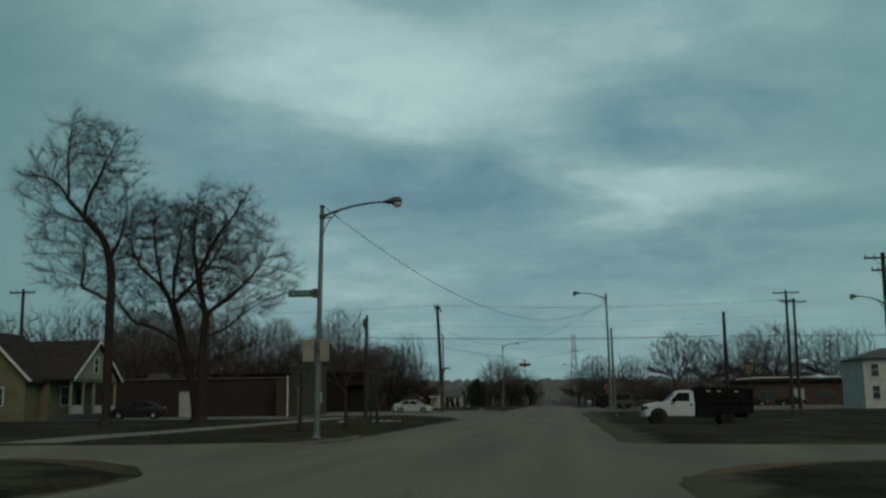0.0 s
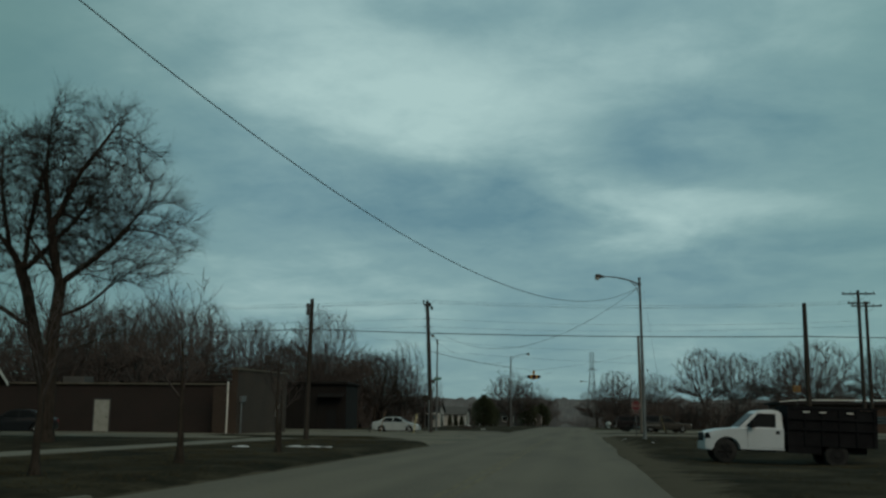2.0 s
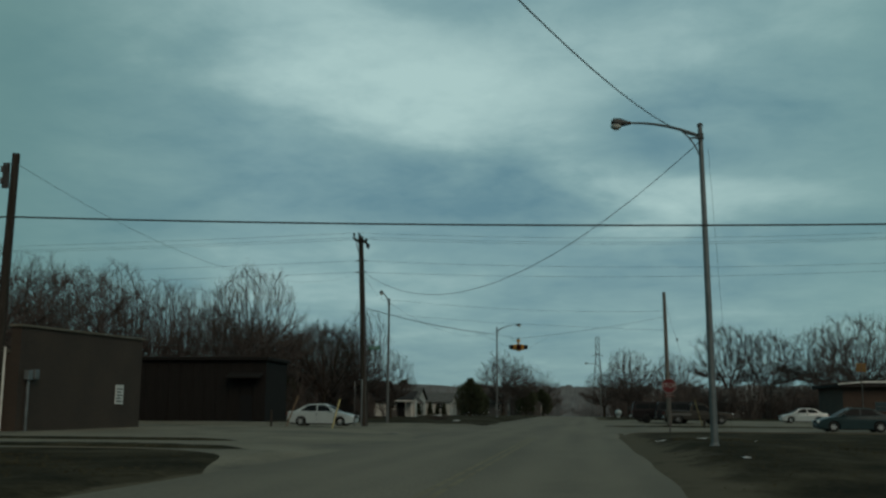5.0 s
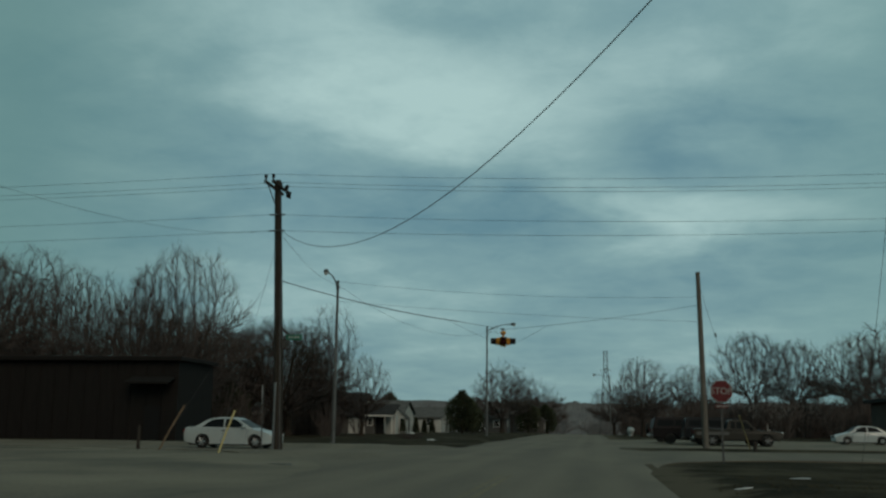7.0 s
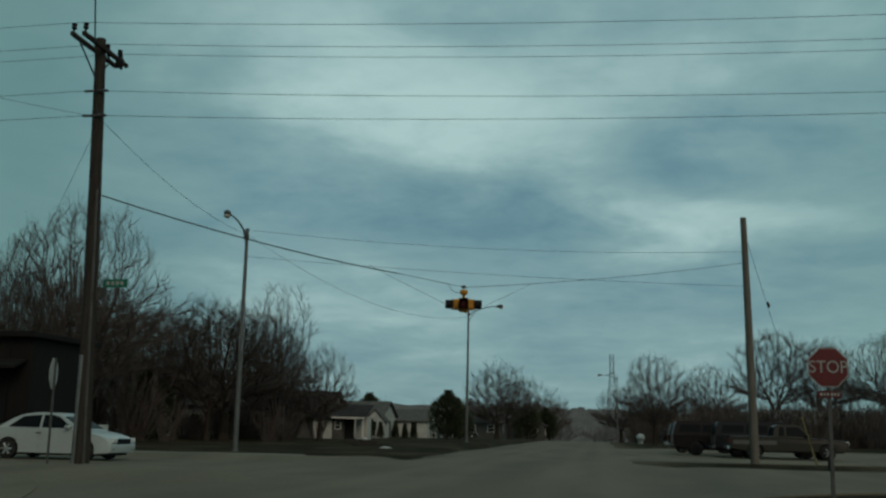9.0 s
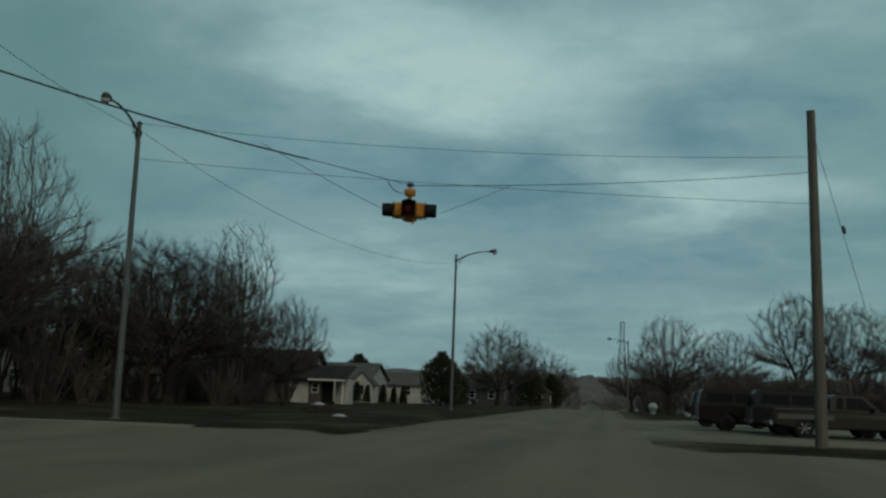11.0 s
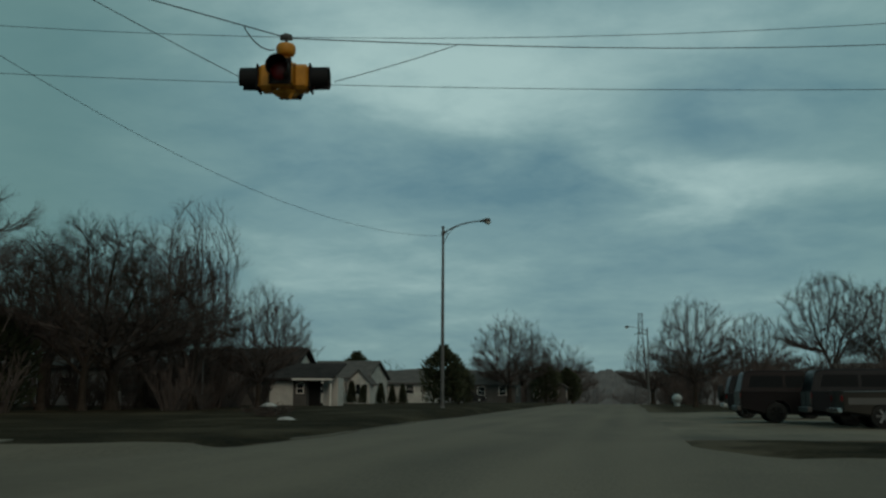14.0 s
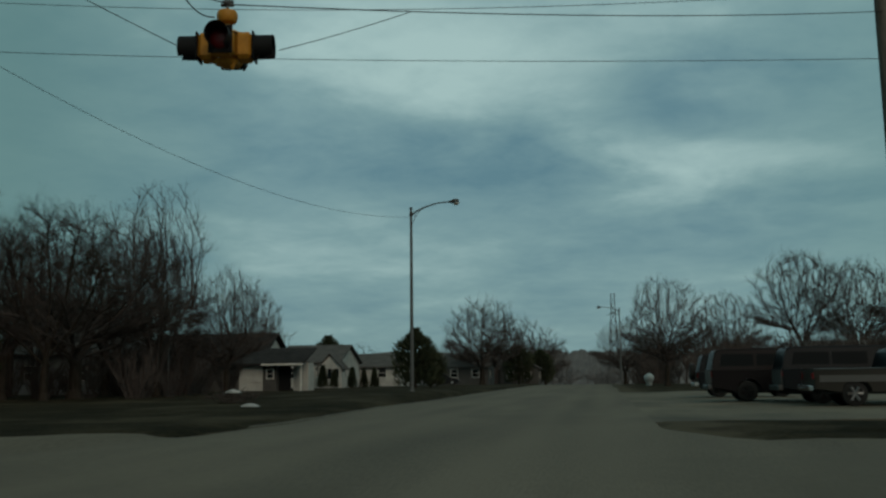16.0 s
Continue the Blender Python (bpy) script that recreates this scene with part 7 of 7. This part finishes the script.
pick = vehicle("pickup_truck", "brown-grey pickup truck parked beside the vans", "pickup truck", pose(9.2, 136.9, 0.06), P_GREYBROWN, 1.9,
               [(-2.85, 0.5), (-2.88, 1.12), (-0.55, 1.14), (1.0, 1.08), (2.6, 0.98), (2.85, 0.85), (2.86, 0.45)],
               [(-0.75, 1.1), (-0.62, 1.66), (-0.35, 1.73), (0.45, 1.72), (0.62, 1.66), (1.2, 1.07)], (-1.7, 1.85), 0.37, sill=0.42, roof_w=0.8,
               windows=[("side_window", [(-0.5, 1.16), (-0.45, 1.6), (-0.2, 1.6), (-0.2, 1.16)]), ("side_window", [(-0.12, 1.16), (-0.12, 1.6), (0.5, 1.6), (0.95, 1.14)])], lights=(0.85, 0.9), rim=M_RIM, mirror=(0.85, 1.1, 0.16, 0.16, M_BLACK))
part("bumper", Builder().box(-3.02, -0.9, 0.46, -2.86, 0.9, 0.62, 0.03), M_CHROME, pick)
part("stripe", Builder().box(-2.7, -0.957, 0.72, -0.6, -0.945, 0.92), P_DUST, pick, "paler side stripe")


# ---- small things ----
def guard_post(x, y, dx, dy, h, label, mat):
    ob = thing("guy_guard", label, "marker post", pose(x, y, land(x, y)), "marker posts")
    part("tube", Builder().tube([(0, 0, -0.1), (dx * 0.5, dy * 0.5, h * 0.5), (dx, dy, h)], 0.04, 8), mat, ob, smooth=True)
    part("cap", Builder().tube([(dx, dy, h), (dx * 1.02, dy * 1.02, h + 0.03)], [0.045, 0.03], 8), mat, ob)


M_RUSTPOST = material("rusty_brown_paint", (0.07, 0.04, 0.022), (0.14, 0.085, 0.045), rough=0.8, scale=3, fine=20, bump=0.05)
M_YELLOWPOST = material("sun_bleached_yellow", (0.26, 0.21, 0.085), (0.40, 0.33, 0.15), rough=0.7, scale=3, fine=20, bump=0.05)
M_DULLPOST = material("dull_yellow_paint", (0.12, 0.10, 0.045), (0.19, 0.16, 0.075), rough=0.8, scale=3, fine=20, bump=0.05)
guard_post(-14.0, 102.6, 0.06, 1.5, 1.6, "leaning faded yellow guy wire guard beside the utility pole", M_YELLOWPOST)
guard_post(-17.2, 104.6, 0.0, 2.4, 1.75, "steeply leaning rusty brown guy wire guard", M_RUSTPOST)
post = thing("bollard", "short weathered wooden bollard at the yard edge", "bollard", pose(-18.15, 104.9, land(-18.15, 104.9)))
part("post", Builder().tube([(0, 0, -0.2), (0, 0, 0.9), (0, 0, 0.95)], [0.07, 0.065, 0.05], 9), M_WOOD, post)


cover = thing("manhole_cover", "dark iron drain cover set in the paving", "manhole cover", pose(-9.4, 95.5, above_land(0.03)(-9.4, 95.5)))
part("frame", Builder().tube([(0, 0, -0.1), (0, 0, 0.012)], [0.42, 0.40], 24), M_DARKSTEEL, cover)
for i in range(5):
    part("bar", Builder().box(-0.3, -0.26 + 0.12 * i, 0.01, 0.3, -0.2 + 0.12 * i, 0.025), M_DARKSTEEL, cover)
post = thing("bollard", "short dark stump post beside the grass island", "bollard", pose(8.0, 121.3, 0.0))
part("post", Builder().tube([(0, 0, -0.2), (0, 0, 0.5), (0, 0, 0.56)], [0.1, 0.09, 0.06], 9), M_WOOD, post)
M_PLASTIC = material("dirty_white_plastic", (0.16, 0.16, 0.155), (0.40, 0.40, 0.39), rough=0.6, scale=6, fine=30, bump=0.4)


def lump(x, y, rx, ry, h, seed):
    b = Builder()
    n = 16
    for i in range(5):
        t = i / 4
        for j in range(n):
            w = 2 * math.pi * j / n
            k = (1 - t) * (1 + 0.6 * noise.noise((math.cos(w) * 2.2 + seed, math.sin(w) * 1.5, t)))
            b.v.append((rx * k * math.cos(w), ry * k * math.sin(w), -0.03 + h * (1 - (1 - t) ** 2) + 0.02 * noise.noise((j, i, seed))))
    for i in range(4):
        for j in range(n):
            b.f.append((i * n + j, i * n + (j + 1) % n, (i + 1) * n + (j + 1) % n, (i + 1) * n + j))
    return b


for x, y, rx, ry, h, lab in ((-11.1, 57.2, 0.46, 0.2, 0.08, "dirty old snow patch on the verge"), (-10.45, 57.35, 0.5, 0.17, 0.07, "dirty old snow patch on the verge"), (-9.8, 57.15, 0.38, 0.14, 0.06, "dirty old snow patch on the verge"), (-12.8, 56.0, 0.45, 0.25, 0.08, "small dirty snow patch on the verge"), (4.6, 92.0, 0.35, 0.16, 0.05, "scrap of pale litter on the verge"), (3.3, 71.5, 0.16, 0.1, 0.05, "scrap of pale litter on the verge"), (5.2, 82.0, 0.1, 0.1, 0.05, "scrap of pale litter on the verge"), (2.6, 86.5, 0.22, 0.08, 0.04, "scrap of pale litter on the verge")):
    tagged(part("snow_patch", lump(x, y, rx, ry, h, x), M_SNOW, at=pose(x, y, land(x, y)), smooth=True), lab, "snow patch")
bag = tagged(part("rubbish_bag", lump(0, 0, 0.45, 0.3, 0.13, 2), M_PLASTIC, at=pose(-11.4, 136.4, land(-11.4, 136.4)), smooth=True), "white plastic sheet heaped on the grass", "rubbish bag")
bag = tagged(part("rubbish_bag", lump(0, 0, 0.3, 0.25, 0.14, 3), M_PLASTIC, at=pose(-13.6, 140.6, land(-13.6, 140.6) + 0.42), smooth=True), "white plastic sheet on a brush pile", "rubbish bag")
rng = random.Random(8)
b = Builder()
for _ in range(120):
    a, r = rng.uniform(0, 6.28), rng.uniform(0, 0.9)
    p = Vector((r * math.cos(a), r * math.sin(a) * 0.7, rng.uniform(0.0, 0.3)))
    d = Vector((rng.uniform(-1, 1), rng.uniform(-1, 1), rng.uniform(-0.1, 0.5))).normalized() * rng.uniform(0.3, 0.7)
    b.tube([p, p + d], [0.018, 0.008], 4)
tagged(part("brush_heap", b, M_TWIG, at=pose(-13.6, 140.6, land(-13.6, 140.6))), "low heap of cut brush on the grass", "brush heap", kind="stuff")
mb = thing("propane_tank", "round white tank standing on the grass", "tank", pose(4.75, 207.0, land(4.75, 207.0)))
b = Builder()
for i in range(9):
    a = -math.pi / 2 + math.pi * i / 8
    for j in range(16):
        b.v.append((0.5 * math.cos(a) * math.cos(j * math.pi / 8), 0.5 * math.cos(a) * math.sin(j * math.pi / 8), 0.72 + 0.46 * math.sin(a)))
for i in range(8):
    for j in range(16):
        b.f.append((i * 16 + j, i * 16 + (j + 1) % 16, (i + 1) * 16 + (j + 1) % 16, (i + 1) * 16 + j))
part("vessel", b, M_SIGNWHITE, mb, smooth=True)
part("foot", Builder().tube([(0, 0, -0.1), (0, 0, 0.35)], 0.3, 12), M_SIGNBACK, mb)
sp = thing("sign_post", "bare thin metal post on the grass", "post", pose(-23.9, 158.0, land(-23.9, 158)))
part("post", Builder().box(-0.035, -0.02, -0.2, 0.035, 0.02, 3.1), M_STEEL, sp)
bx = thing("utility_cabinet", "small grey utility cabinet behind the pole", "cabinet", pose(-20.6, 122.6, land(-20.6, 122.6)))
part("case", Builder().box(-0.3, -0.2, 0, 0.3, 0.2, 0.95, 0.02), M_SIGNBACK, bx)


# lattice tower far off
tower = thing("lattice_tower", "distant grey steel lattice tower above the trees", "tower", pose(5.9, 544, -8))
H = 44.0


def half_width(z):
    return 3.6 - 2.7 * min(1.0, z / 36.0)


for sx in (-1, 1):
    for sy in (-1, 1):
        part("leg", Builder().tube([(sx * half_width(z), sy * half_width(z), z) for z in (0, 12, 24, 36, H)], [0.22, 0.2, 0.18, 0.15, 0.12], 5), M_DARKSTEEL, tower)
for i in range(11):
    z0, z1 = i * 4.0, i * 4.0 + 4.0
    a, c = half_width(z0), half_width(z1)
    b = Builder()
    for s in (-1, 1):
        b.tube([(-a, s * a, z0), (c, s * c, z1)], 0.09, 4).tube([(a, s * a, z0), (-c, s * c, z1)], 0.09, 4).tube([(s * a, -a, z0), (s * c, c, z1)], 0.09, 4).tube([(-c, s * c, z1), (c, s * c, z1)], 0.09, 4)
    part("bracing", b, M_DARKSTEEL, tower)
for z, w in ((35, 2.6),):
    part("crossarm", Builder().tube([(-w, 0, z), (0, 0, z + 0.8), (w, 0, z)], [0.12, 0.22, 0.12], 5), M_DARKSTEEL, tower)


# board sign
board = thing("board_sign", "faded orange square sign board on a post", "sign", pose(27.6, 156.0, land(27.6, 156)))
part("post", Builder().tube([(0, 0, -0.2), (0, 0, 6.0)], 0.07, 8), M_DARKSTEEL, board)
part("board", Builder().box(-0.5, -0.06, 5.3, 0.5, 0.06, 6.2, 0.02), M_SIGNORANGE, board)
guard_post(8.3, 124.9, -0.55, -0.02, 1.9, "leaning dull yellow guy wire guard on the grass island", M_DULLPOST)
cable((-14.0, 102.6, 0.1), (-13.5, 107.3, 9.0), 0.02, 0.006, "steel guy wire of the utility pole")
cable((-17.2, 104.6, 0.1), (-14.0, 107.4, 7.0), 0.02, 0.006, "steel guy wire of the utility pole")


def grass_tufts():
    """Dead grass standing on the verges, as one mass of blades."""
    rng = random.Random(64)
    bd = Builder()
    n = 0
    while n < 7000:
        if rng.random() < 0.5:
            x, y = rng.uniform(-15.0, -7.7), rng.uniform(31, 70)
            if x > -8.3 and rng.random() < 0.6:
                continue
        else:
            x, y = rng.uniform(2.0, 13.0), rng.uniform(31, 92)
            if x < 3.0 and rng.random() < 0.6:
                continue
        # patchy growth
        if noise.noise((x * 0.5, y * 0.3, 11)) < rng.uniform(-0.25, 0.2):
            continue
        n += 1
        z = land(x, y) - 0.02
        for _ in range(4):
            a = rng.uniform(0, 6.283)
            h, w, lean = rng.uniform(0.03, 0.085), rng.uniform(0.006, 0.011), rng.uniform(0.02, 0.12)
            px, py = x + rng.uniform(-0.1, 0.1), y + rng.uniform(-0.1, 0.1)
            c, s = math.cos(a), math.sin(a)
            bd.add([(px - s * w, py + c * w, z), (px + s * w, py - c * w, z), (px + c * w, py + s * w, z), (px + c * lean, py + s * lean, z + h)], [(0, 1, 3), (1, 2, 3), (2, 0, 3)])
    me = bpy.data.meshes.new("grass_tufts")
    me.from_pydata(bd.v, [], bd.f)
    me.materials.append(M_BLADE)
    tagged(new("grass_tufts", me), "dead tan grass blades on the verges", "grass", kind="stuff")


grass_tufts()
